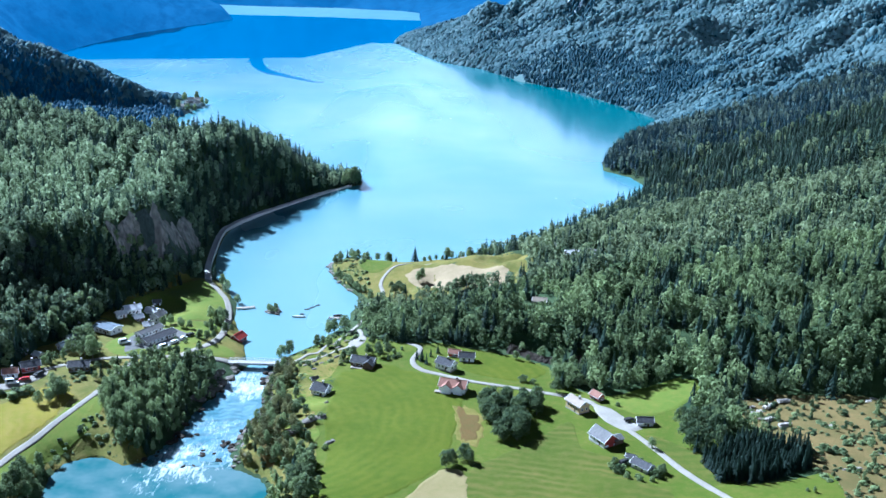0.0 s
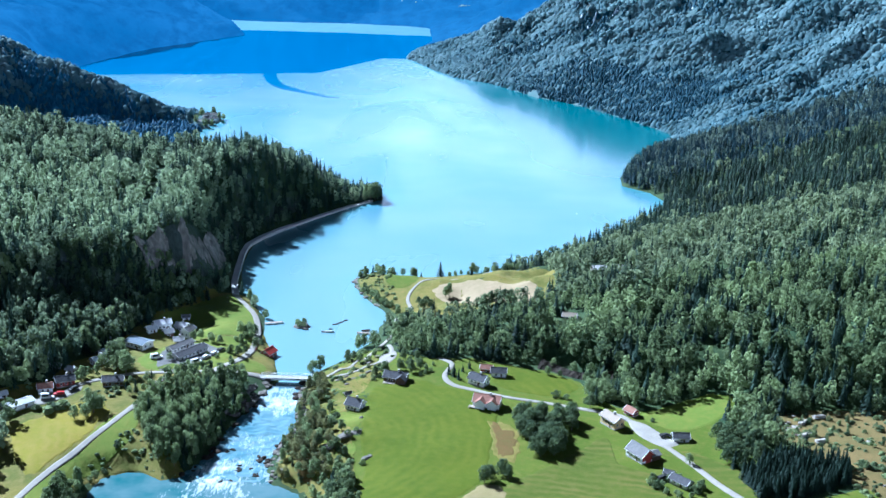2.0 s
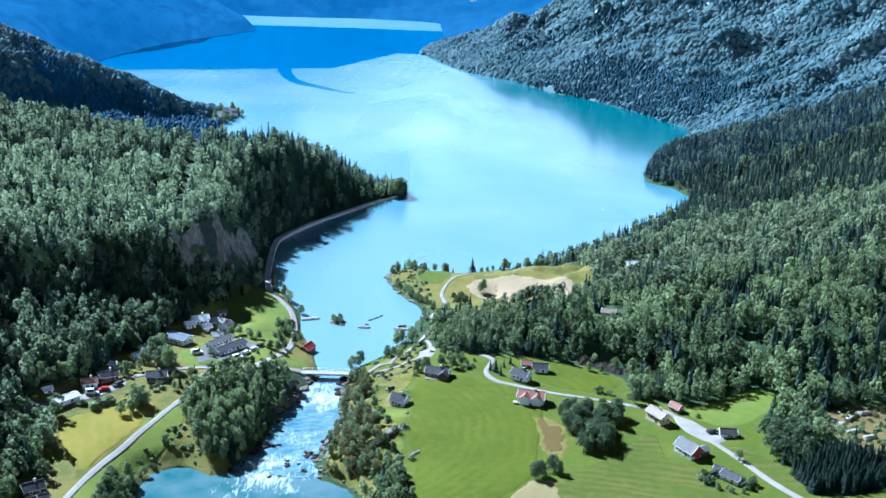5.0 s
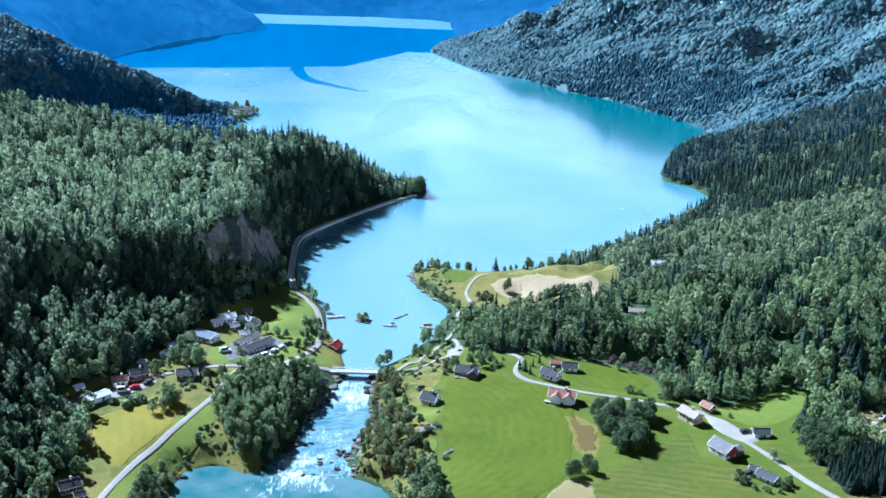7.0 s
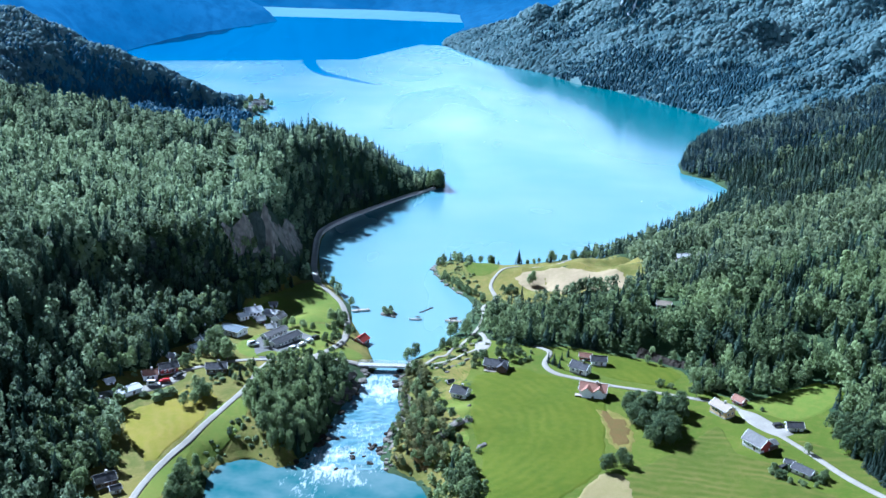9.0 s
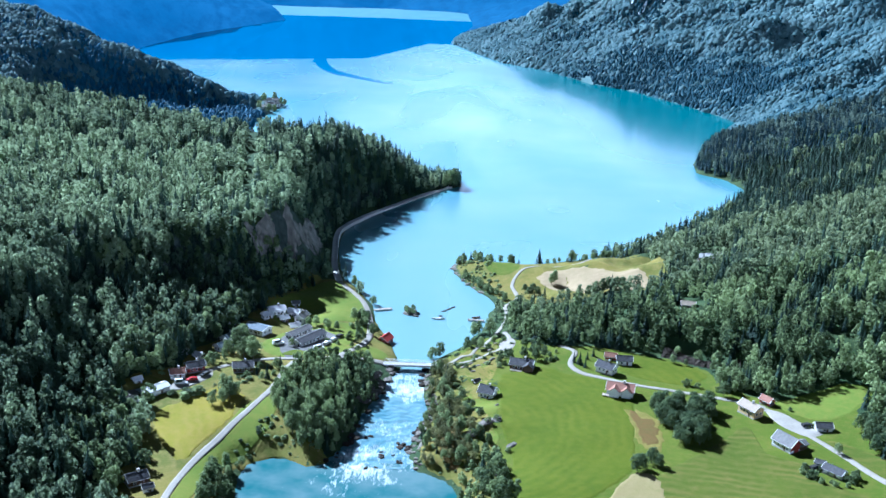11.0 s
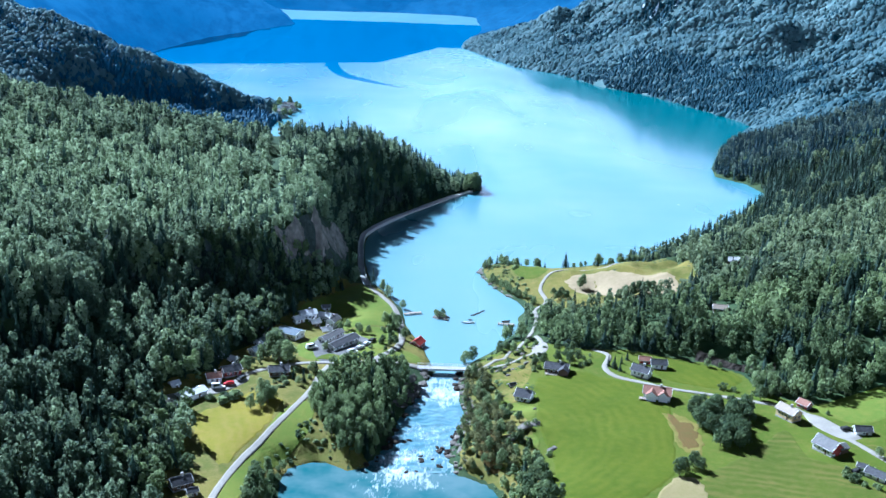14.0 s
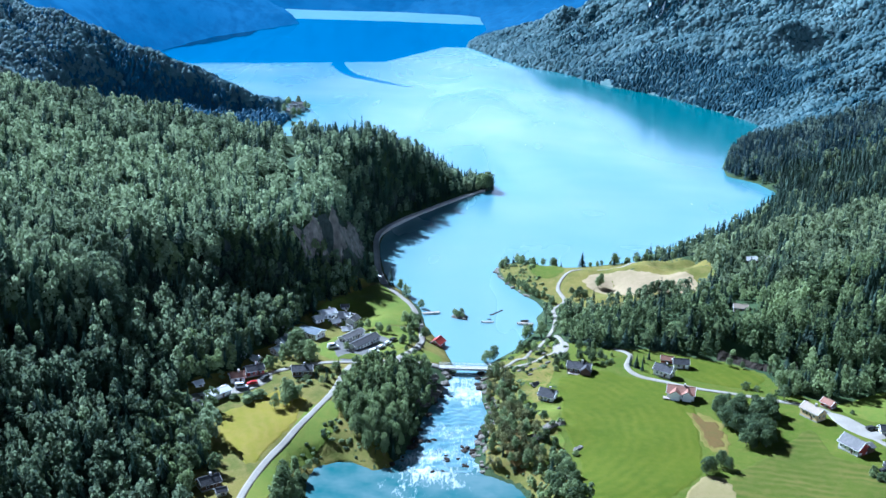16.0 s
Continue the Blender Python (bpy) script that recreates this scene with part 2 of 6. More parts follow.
def rapid_water(name, foam, deep, milky, relief, spread=None, falls=()):
    """River water with white water torn into streaks along the current."""
    n = Nodes(name)
    at = n.place((1.5, 0.42, 1.0))
    streak = n.calc("ADD", n.calc("MULTIPLY", n.noise(0.30, 6, 0.72, at, 1.0), 0.65), n.calc("MULTIPLY", n.noise(0.8, 4, 0.7, at, 1.2), 0.35))
    reach_noise = n.calc("MULTIPLY", n.calc("SUBTRACT", n.noise(0.045, 2, 0.5), 0.5), 0.55)
    if spread:
        apart = n.add("VectorMath")
        apart.operation = "DISTANCE"
        apart.inputs[1].default_value = (spread[0] * PLAN, spread[1] * PLAN, spread[2] * PLAN)
        n.link(n.place(), apart.inputs[0])
        close = n.add("MapRange", From_Min=5.0 * PLAN, From_Max=spread[3] * PLAN, To_Min=0.27, To_Max=0.0)
        n.link(apart.outputs["Value"], close.inputs["Value"])
        reach_noise = n.calc("ADD", reach_noise, close.outputs["Result"])
    for centre, half, gain in falls:
        xyz = n.add("SeparateXYZ")
        n.link(n.place(), xyz.inputs[0])
        fall = n.add("MapRange", From_Min=half * PLAN, From_Max=0.35 * half * PLAN, To_Max=gain)
        n.link(n.calc("ABSOLUTE", n.calc("SUBTRACT", xyz.outputs["Y"], centre * PLAN)), fall.inputs["Value"])
        reach_noise = n.calc("ADD", reach_noise, fall.outputs["Result"])
    white = n.step(n.calc("ADD", streak, reach_noise), *foam)
    body = n.mix(n.step(n.noise(0.05, 3), 0.35, 0.65), deep, milky)
    colour = n.mix(white, body, (0.60, 0.62, 0.62))
    rough = n.calc("ADD", n.calc("MULTIPLY", white, 0.4), 0.22)
    return n.finish(colour, rough, n.bump(streak, relief), IOR=1.33, Specular_IOR_Level=0.3)


M = {
    "ground": forest_ground(), "lake": lake_water(),
    # The pool's paler mottling stands in for reflected cloud.
    "rapid": rapid_water("white water", (0.53, 0.86), (0.075, 0.155, 0.19), (0.14, 0.22, 0.25), 0.16, None, ((424, 18, 0.09), (363, 11, 0.06), (393, 16, -0.09))), "pool": rapid_water("river pool water", (0.68, 0.94), (0.024, 0.090, 0.100), (0.09, 0.145, 0.155), 0.05, (-90, 353, -2, 26)),
    "green": grass("mown meadow", (0.053, 0.077, 0.0035), (0.075, 0.094, 0.0045), (0.102, 0.108, 0.0095), 0.42, (0, 1), (-70, 372)),
    "striped": grass("hay meadow", (0.052, 0.075, 0.0075), (0.070, 0.088, 0.010), (0.122, 0.105, 0.026), 0.6, (0.25, 1.0)),
    "lime": grass("pasture", (0.062, 0.090, 0.008), (0.086, 0.106, 0.011), (0.13, 0.112, 0.026)),
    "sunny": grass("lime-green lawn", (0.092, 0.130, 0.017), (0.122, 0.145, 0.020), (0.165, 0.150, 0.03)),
    "rough": grass("rough pasture", (0.085, 0.095, 0.017), (0.15, 0.13, 0.028), (0.225, 0.16, 0.060)),
    "yellow": grass("dry yellow meadow", (0.142, 0.138, 0.012), (0.185, 0.158, 0.017), (0.205, 0.155, 0.04), 0.4, (1.0, 0.35)),
    "tan": grass("harvested field", (0.255, 0.20, 0.115), (0.29, 0.225, 0.135), (0.19, 0.16, 0.075), 0.4, (0.1, 1.0)),
    "stubble": grass("dry trampled grass", (0.20, 0.165, 0.07), (0.235, 0.19, 0.09), (0.14, 0.14, 0.04)),
    "heath": grass("cleared heath", (0.088, 0.075, 0.024), (0.150, 0.108, 0.040), (0.062, 0.074, 0.020)),
    "soil": grass("bare soil and dry grass", (0.122, 0.074, 0.024), (0.10, 0.070, 0.021), (0.080, 0.084, 0.02)),
    "road": plain("pale gravel road", (0.22, 0.205, 0.175), (0.27, 0.252, 0.215), 0.15, 0.95, gloss=0.05),
    "tarmac": plain("grey worn tarmac", (0.10, 0.098, 0.095), (0.15, 0.147, 0.14), 0.2, 0.95, gloss=0.05),
    "rock": plain("grey rock", (0.08, 0.072, 0.06), (0.20, 0.178, 0.148), 0.5, 0.9, 0.2),
    # Lightened copy of the road colour, making up for deep shade under the cliff.
    "pale_road": plain("pale road colour lightened against shade", (0.50, 0.49, 0.46), (0.60, 0.585, 0.55), 0.15, 0.95, gloss=0.05),
    "cliff": plain("streaked grey cliff rock", (0.105, 0.098, 0.085), (0.27, 0.245, 0.21), 0.35, 0.9, 0.5, 0.0, (1, 1, 0.4), 4.0),
    # Wet boulders; on the wood's edge face the dark colour replaces tree shade.
    "wet_and_shaded_rock": plain("wet river rock and shaded rock face", (0.020, 0.017, 0.013), (0.060, 0.049, 0.037), 0.6, 0.85, 0.2, gloss=0.08),
    "bark": plain("bark", (0.10, 0.08, 0.06), (0.20, 0.17, 0.14), 2.0, 0.9),
    "broadleaf": leaves("broadleaf foliage", (0.013, 0.033, 0.017), (0.235, 0.295, 0.13), (0.26, 0.32, 0.14), 0.44),
    "hill_birch": leaves("birch and pine foliage of the hills", (0.017, 0.040, 0.025), (0.235, 0.285, 0.148), (0.255, 0.30, 0.16), 0.42),
    "olive": leaves("dry olive foliage", (0.030, 0.044, 0.017), (0.17, 0.178, 0.070), (0.20, 0.20, 0.085), 0.40),
    # West slope leaves: haze and bluish shade are mixed into the colour.
    "cooled_west_birch": leaves("birch and alder foliage cooled with painted haze", (0.017, 0.042, 0.031), (0.232, 0.290, 0.158), (0.25, 0.305, 0.172), 0.46),
    # Shore woods carry a lighter touch of painted haze.
    "hazed_shore_birch": leaves("shore birch foliage with haze tint", (0.016, 0.042, 0.040), (0.150, 0.195, 0.150), (0.17, 0.21, 0.165), 0.40),
    "hazed_shore_spruce": leaves("shore spruce foliage with blue haze tint", (0.005, 0.020, 0.027), (0.018, 0.048, 0.058), (0.03, 0.06, 0.07), 0.18),
    "needle": leaves("spruce foliage", (0.008, 0.020, 0.014), (0.034, 0.062, 0.042), (0.056, 0.09, 0.06), 0.18),
    # Aerial haze is painted as blue into these far mountain leaves.
    "hazed_birch": leaves("mountain birch foliage with blue haze tint", (0.046, 0.112, 0.140), (0.205, 0.305, 0.315), (0.225, 0.325, 0.325), 0.54),
    "hazed_spruce": leaves("eastern mountain spruce foliage with blue haze tint", (0.012, 0.050, 0.075), (0.024, 0.074, 0.100), (0.036, 0.09, 0.11), 0.25),
    "hazed_west_spruce": leaves("western mountain spruce foliage with blue haze tint", (0.022, 0.082, 0.150), (0.042, 0.125, 0.200), (0.055, 0.14, 0.20), 0.32),
    "white": plain("white painted boards", (0.80, 0.80, 0.78), (0.74, 0.74, 0.72), 0.8, 0.6, 0.01, 0, (1, 1, 6)),
    "cream": plain("cream painted boards", (0.60, 0.45, 0.22), (0.52, 0.39, 0.20), 0.8, 0.6, 0.01, 0, (1, 1, 6)),
    "red": plain("red painted boards", (0.30, 0.045, 0.035), (0.24, 0.04, 0.035), 0.8, 0.7, 0.01, 0, (6, 6, 1)),
    "brown": plain("dark stained boards", (0.075, 0.045, 0.03), (0.11, 0.07, 0.045), 0.8, 0.75, 0.01, 0, (6, 6, 1)),
    "tiles_red": plain("red roof tiles", (0.23, 0.115, 0.080), (0.29, 0.165, 0.125), 0.9, 0.9, 0.04, gloss=0.1),
    "tiles_dark": plain("dark roof slates", (0.055, 0.055, 0.06), (0.10, 0.10, 0.105), 0.9, 0.9, 0.04, gloss=0.1),
    "tiles_grey": plain("weathered grey roofing", (0.135, 0.132, 0.132), (0.19, 0.184, 0.178), 0.7, 0.9, 0.03, gloss=0.1),
    "sheet_blue": plain("blue-grey sheet roofing", (0.13, 0.155, 0.18), (0.16, 0.185, 0.21), 0.5, 0.9, 0.02, 0.0, gloss=0.03),
    "roof_red": plain("bright red sheet roofing", (0.38, 0.06, 0.05), (0.44, 0.08, 0.06), 0.5, 0.9, 0.02, gloss=0.05),
    "sheet_cream": plain("cream sheet roofing", (0.33, 0.275, 0.21), (0.27, 0.23, 0.18), 0.5, 0.9, 0.02, gloss=0.05),
    "sheet_white": plain("pale sheet roofing", (0.58, 0.585, 0.59), (0.48, 0.485, 0.495), 0.5, 0.8, 0.02, gloss=0.12),
    "concrete": plain("concrete", (0.30, 0.29, 0.275), (0.38, 0.37, 0.35), 0.7, 0.85),
    "timber": plain("weathered timber", (0.26, 0.22, 0.17), (0.36, 0.31, 0.25), 1.2, 0.85, 0.02, 0, (1, 6, 1)),
    "glass": plain("window glass", (0.02, 0.03, 0.04), (0.03, 0.04, 0.05), 0.5, 0.06, 0.0, gloss=0.5),
    "peeled": plain("peeled pale logs", (0.50, 0.46, 0.40), (0.60, 0.56, 0.50), 0.8, 0.8, 0.02, 0, (1, 6, 1)),
    "pale_rock": plain("pale weathered stone", (0.22, 0.195, 0.16), (0.34, 0.31, 0.265), 0.5, 0.9, 0.2),
    "snow": plain("old snow", (0.80, 0.83, 0.86), (0.72, 0.75, 0.78), 0.1, 0.7),
    "steel": plain("painted steel", (0.70, 0.71, 0.72), (0.62, 0.63, 0.64), 0.8, 0.45, 0.01, 0.3),
    "car_red": plain("red car paint", (0.40, 0.03, 0.03), (0.34, 0.03, 0.03), 0.5, 0.3, 0.0),
    "car_white": plain("white car paint", (0.75, 0.75, 0.76), (0.70, 0.70, 0.71), 0.5, 0.3, 0.0),
    "rubber": plain("black rubber", (0.02, 0.02, 0.02), (0.03, 0.03, 0.03), 3.0, 0.8),
}


# ---- plan of the valley: shores, banks and slopes ----
WEST_SHORE = [(-82, 438), (-85, 449), (-88, 462), (-94, 480), (-98, 493), (-101, 515), (-106, 526), (-112, 542), (-118.5, 551),
              (-123.8, 574), (-127.6, 600), (-130.1, 630), (-128.4, 648), (-119.5, 672), (-109.5, 697), (-89, 733), (-71.5, 760), (-61, 767), (-58, 778), (-66, 796),
              (-110, 820), (-192, 862), (-238, 915), (-248, 985), (-243, 1030), (-236, 1080), (-252, 1100), (-290, 1112),
              (-385, 1165), (-465, 1280), (-500, 1400), (-494, 1510), (-484, 1600), (-468, 1690), (-417, 1821), (-374, 1935), (-395, 2010), (-460, 2110), (-500, 2235)]
EAST_SHORE = [(-383, 2222), (-220, 2236), (-100, 2222), (-58, 2190), (-55, 2100), (-48, 1950), (-76, 1740), (-82, 1668), (-46, 1560), (-11, 1466), (39, 1410), (83, 1310),
              (131, 1253), (180, 1148), (207, 1075), (183, 1022), (145, 945), (124, 874), (121, 842), (139, 822), (146, 792),
              (120, 732), (84, 680), (46, 625), (28, 608), (10, 603), (-11, 593), (-24, 589), (-43, 592), (-57, 594), (-63, 583),
              (-62, 571), (-57, 557), (-51, 544), (-44, 533), (-40, 520), (-45, 508), (-44, 499), (-46, 489), (-51, 480),
              (-57, 465), (-64, 455), (-69, 447), (-70, 440)]
RIVER_WEST = [(-82, 438), (-86, 428), (-89, 411), (-95, 393), (-96, 381), (-99, 367), (-105, 354)]
RIVER_EAST = [(-70, 440), (-73, 428), (-72, 415), (-70, 396), (-74, 376), (-75, 362), (-72, 351)]
POOL = [(-105, 354), (-110, 351), (-122, 358), (-132, 351), (-133, 340), (-130, 322), (-128, 300), (-80, 296), (-62, 318),
        (-57, 336), (-62, 345), (-72, 351)]
POOL_LEVEL = -2.0
BENCH_EDGE = [(-172, 240), (-176, 330), (-180, 365), (-172, 400), (-164, 418), (-154, 455), (-142, 500), (-131, 545)]
VILLAGE_EDGE = [(-172, 240), (-176, 330), (-180, 365), (-188, 395), (-202, 425), (-210, 450), (-203, 470), (-185, 482), (-163, 489), (-149, 508), (-133, 535), (-131, 545), (-136, 590), (-138.5, 630), (-136.5, 651), (-127.5, 675), (-117, 699),
                (-96, 737), (-80, 764), (-74, 790), (-118, 832), (-196, 872), (-250, 950)]
FOREST_EDGE = [(-30, 470), (0, 456), (20, 447), (45, 432), (62, 412), (98, 410), (120, 395), (170, 380), (260, 340), (420, 250)]
WATER = WEST_SHORE + EAST_SHORE + RIVER_EAST[1:] + POOL[::-1][1:-1] + RIVER_WEST[::-1][:-1]


def smooth(a, b, v):
    s = np.clip((v - a) / (b - a), 0, 1)
    return s * s * (3 - 2 * s)


def distance_to(line, x, y, closed=False):
    """Distance from (x, y) to a polyline."""
    best = np.full(x.shape, 1e9)
    ends = list(zip(line, line[1:] + (line[:1] if closed else [])))
    for (ax, ay), (bx, by) in ends if closed else ends[:len(line) - 1]:
        dx, dy = bx - ax, by - ay
        s = np.clip(((x - ax) * dx + (y - ay) * dy) / (dx * dx + dy * dy), 0, 1)
        best = np.minimum(best, np.hypot(x - ax - s * dx, y - ay - s * dy))
    return best


def inside(line, x, y):
    """Whether (x, y) lies inside a closed line."""
    odd = np.zeros(x.shape, bool)
    for (ax, ay), (bx, by) in zip(line, line[1:] + line[:1]):
        if ay != by:
            odd ^= ((ay > y) != (by > y)) & (x < (bx - ax) * (y - ay) / (by - ay) + ax)
    return odd


def beyond(line, x, y, xs=True):
    """Signed distance past a polyline: west of it (xs) or north of it."""
    pts = np.array(line, float)
    side = np.interp(y, pts[:, 1], pts[:, 0]) - x if xs else y - np.interp(x, pts[:, 0], pts[:, 1])
    return np.sign(side) * distance_to(line, x, y)


def wave(x, y, size, seed):
    """Smooth noise from -1 to 1 with the given wavelength in metres."""
    r = np.random.RandomState(seed)
    total = np.zeros(np.shape(x))
    for k in range(7):
        a, f, p = r.uniform(0, 6.283), r.uniform(0.7, 1.6) * 6.283 / size, r.uniform(0, 6.283)
        total = total + np.sin((x * np.cos(a) + y * np.sin(a)) * f + p + 1.3 * np.sin((y * np.cos(a) - x * np.sin(a)) * f * 0.6 + 2 * p))
    return total / 4.2


def smin(a, b, k):
    h = np.clip(0.5 + 0.5 * (b - a) / k, 0, 1)
    return b * (1 - h) + a * h - k * h * (1 - h)


SPUR_X = [-900, -560, -486, -457, -432, -401, -370, -337, -303, -285, -259, -244, -232]
SPUR_Z = [244, 124, 94, 87.5, 78, 65, 55, 41, 28, 17, 7, 4, 1]


def gullies(x, y, size, seed):
    """Sharp ribs with rounded hollows between them that run down a mountainside, from 0 to 1."""
    return 1 - np.sqrt(np.abs(np.sin((y + 0.18 * x + 0.22 * size * wave(x, y, 2.2 * size, seed)) * 3.1416 / size)) + 0.01)


def mountain_west(x, y, d):
    """The wooded spur that ends in the promontory, and the steep massif that stands over the far reach of the lake."""
    crest = np.interp(x, [-420, -300, -236], [1026, 1034, 1064])
    top = np.interp(x, SPUR_X, SPUR_Z)
    off = np.sqrt((y - crest) ** 2 + 60) - 7.7
    spur = top - off * np.where(y < crest, np.interp(x, [-440, -370], [0.4, 0.85]), 0.6)
    floor = 2 + 0.10 * np.maximum(-250 - x, 0) + 0.25 * np.maximum(-420 - x, 0)
    h = np.maximum(spur, floor) + 2.5 * np.exp(-np.abs(spur - floor) / 6)
    inland = np.maximum(d - 2, 0)
    flank = 0.66 * inland + 0.4 * np.maximum(inland - 70, 0) + 26 * gullies(y * 0.4, x, 120, 15) * smooth(20, 160, inland)
    flank = smin(flank, 340, 60) * smooth(1130, 1330, y + 0.5 * np.maximum(-480 - x, 0))
    return smin(np.maximum(h, flank), 0.8 + 1.1 * d, 3)


def land(x, y):
    """Height of the ground."""
    x, y = np.asarray(x, float), np.asarray(y, float)
    d = distance_to(WATER, x, y, True)
    wet = inside(WATER, x, y)
    mid = np.interp(y, [200, 350, 438, 500, 590, 700, 780, 1000, 1400, 1800, 2300], [-100, -95, -76, -75, -90, -20, 40, -30, -200, -230, -300])
    span = 6 + 260 * smooth(2150, 2600, y)
    east = smooth(-1, 1, (x - mid) / span)
    low = np.interp(y, [240, 340, 440], [-1.0, -0.6, 0.0])
    # east: farm terrace, wooded step, hill, far mountain
    u = np.maximum(beyond(FOREST_EDGE, x, y, False), 0)
    far = smooth(700, 1150, y)
    rise = 9 + 0.02 * np.clip(x, -80, 200) + 0.05 * np.clip(x - 60, 0, 70) * smooth(420, 340, y)
    hill = rise + 10 * smooth(0, 22, u) + 0.09 * np.minimum(u, 170) + 0.17 * np.clip(x - 70, 0, 2500) * (0.3 + 0.7 * smooth(375, 425, y))
    hill = hill + far * 400
    bank = 0.9 + np.interp(y, [330, 440, 600, 900, 1200, 1450, 1650, 1800], [0.32, 0.22, 0.30, 0.30, 0.41, 0.50, 0.37, 0.30]) * d
    spur = wave(x * 0.55 + 900, (y - 0.3 * x), 150, 14) * 8 * smooth(560, 700, y) * smooth(15, 110, d)
    ribs = 26 * gullies(x, y, 150, 16) + 11 * gullies(x + 0.4 * y, y, 62, 17) - 10
    h_east = smin(hill, bank, 4) + spur + far * (10 * wave(x, y, 260, 3) + 4 * wave(x, y, 70, 4) + ribs) * smooth(12, 150, d)
    # west: village flat, wooded slope, lake hill with its cliff, the mountains behind
    v = np.maximum(beyond(VILLAGE_EDGE, x, y), 0)
    flat = np.interp(y, [300, 380, 410, 470, 520], [3.5, 6.0, 8.0, 4.2, 3.2])
    cap = np.interp(y, [300, 450, 540, 620, 680, 720, 765, 800, 850], [54, 42, 37, 39, 42, 43, 32, 20, 12]) + 0.15 * np.clip(-220 - x, 0, 2500)
    cap = cap - (0.42 * np.maximum(x + 138, 0) + 0.5 * np.maximum(x + 96, 0)) * smooth(640, 720, y) + 0.3 * np.maximum(-400 - x, 0)
    steep = np.interp(y, [360, 400, 430, 470, 545, 600, 700, 760, 800], [0.5, 1.0, 1.7, 1.9, 1.9, 1.7, 1.7, 1.3, 0.7])
    bench = np.minimum(0.28 * np.maximum(beyond(BENCH_EDGE, x, y), 0), 13) * smooth(545, 500, y)
    slope = smin(flat + np.maximum(steep * v, bench), cap, 6)
    edge = 1.0 + 0.22 * np.minimum(d, 30) + 2.0 * np.maximum(d - 30, 0) + 2.0 * np.maximum(d - 9, 0) * smooth(535, 555, y)
    h_west = smin(slope, edge, 1.5)
    behind = mountain_west(x, y, d)
    h_west = h_west * smooth(935, 850, y) + behind * smooth(850, 935, y)
    h_west = h_west + smooth(840, 960, y) * (2.5 * wave(x, y, 90, 5) + 1.5 * wave(x, y, 40, 6)) * smooth(15, 80, d)
    h = h_east * east + h_west * (1 - east)
    h = h + low * smooth(14, 0, d) + (0.5 * wave(x, y, 55, 7)) * smooth(3, 25, d)
    rough = smooth(5, 25, np.maximum(u, v)) * smooth(10, 40, d)
    h = h + rough * (1.6 * wave(x, y, 38, 8) + 0.7 * wave(x, y, 15, 9) + 3.0 * wave(x, y, 48, 10) * smooth(30, 90, u) * smooth(1000, 800, y))
    knoll = smooth(-72, -64, x) * smooth(-36, -44, x) * smooth(325, 340, y) * smooth(470, 455, y) * smooth(4, 12, d)
    h = h + knoll * (0.9 * wave(x, y, 17, 18) + 0.6 * np.abs(wave(x, y, 11, 19)))
    # far end of the lake
    h = h + smooth(2150, 2500, y) * (40 * wave(x, y, 420, 11))
    crest = np.interp(x, [-900, -250, -120, 300], [290, 290, 190, 240]) + 22 * wave(x, y, 330, 12)
    h = h + (smin(h, crest, 40) - h) * smooth(2250, 2450, y)
    level = np.interp(y, [354, 372, 400, 425, 440], [POOL_LEVEL, -1.6, -0.8, -0.2, 0.0])
    level = np.where(y < 440, level, 0)
    brim = np.where(y < 440, 9.0, 4.0)
    h = level + 0.15 + (h - level - 0.15) * smooth(-0.15, 1, d / brim)
    return np.where(wet, level - np.minimum(0.5 * d, 6) - 0.1, np.maximum(h, level + 0.1))


def high(x, y):
    return float(land(np.array([x]), np.array([y]))[0])

# ---- mesh helpers ----
def quick_mesh(name, verts, faces, material, tint=None, shade=False):
    """A mesh from arrays of corners and of triangles or quads."""
    verts, faces = np.asarray(verts, np.float32), np.asarray(faces, np.int32)
    k = faces.shape[1]
    me = bpy.data.meshes.new(name)
    me.vertices.add(len(verts))
    me.vertices.foreach_set("co", verts.ravel())
    me.loops.add(faces.size)
    me.loops.foreach_set("vertex_index", faces.ravel())
    me.polygons.add(len(faces))
    me.polygons.foreach_set("loop_start", np.arange(0, faces.size, k, dtype=np.int32))
    me.polygons.foreach_set("loop_total", np.full(len(faces), k, np.int32))
    if tint is not None:
        me.attributes.new("tint", "FLOAT", "POINT").data.foreach_set("value", np.asarray(tint, np.float32))
    me.polygons.foreach_set("use_smooth", np.full(len(faces), shade, bool))
    me.update(calc_edges=True)
    me.validate()
    me.materials.append(material)
    return me


def part(name, bm, material, parent, label=""):
    """Links a bmesh as one mesh object under a thing or a part."""
    me = bpy.data.meshes.new(name)
    bm.normal_update()
    bm.to_mesh(me)
    bm.free()
    me.materials.append(material)
    ob = new(name, me)
    ob.parent = parent
    return tagged(ob, label)


def thing(name, m, label, category, group="", kind=""):
    ob = new(name)
    ob.matrix_world = m
    ob.empty_display_size = 0.5
    return tagged(ob, label, category, group, kind)


def box(bm, x0, x1, y0, y1, z0, z1, bevel=0.0):
    made = bmesh.ops.create_cube(bm, size=1.0, matrix=Matrix.LocRotScale(((x0 + x1) / 2, (y0 + y1) / 2, (z0 + z1) / 2), None, (x1 - x0, y1 - y0, z1 - z0)))
    if bevel:
        edges = {e for v in made["verts"] for e in v.link_edges}
        bmesh.ops.bevel(bm, geom=list(edges), offset=bevel, segments=1, affect="EDGES")
    return bm


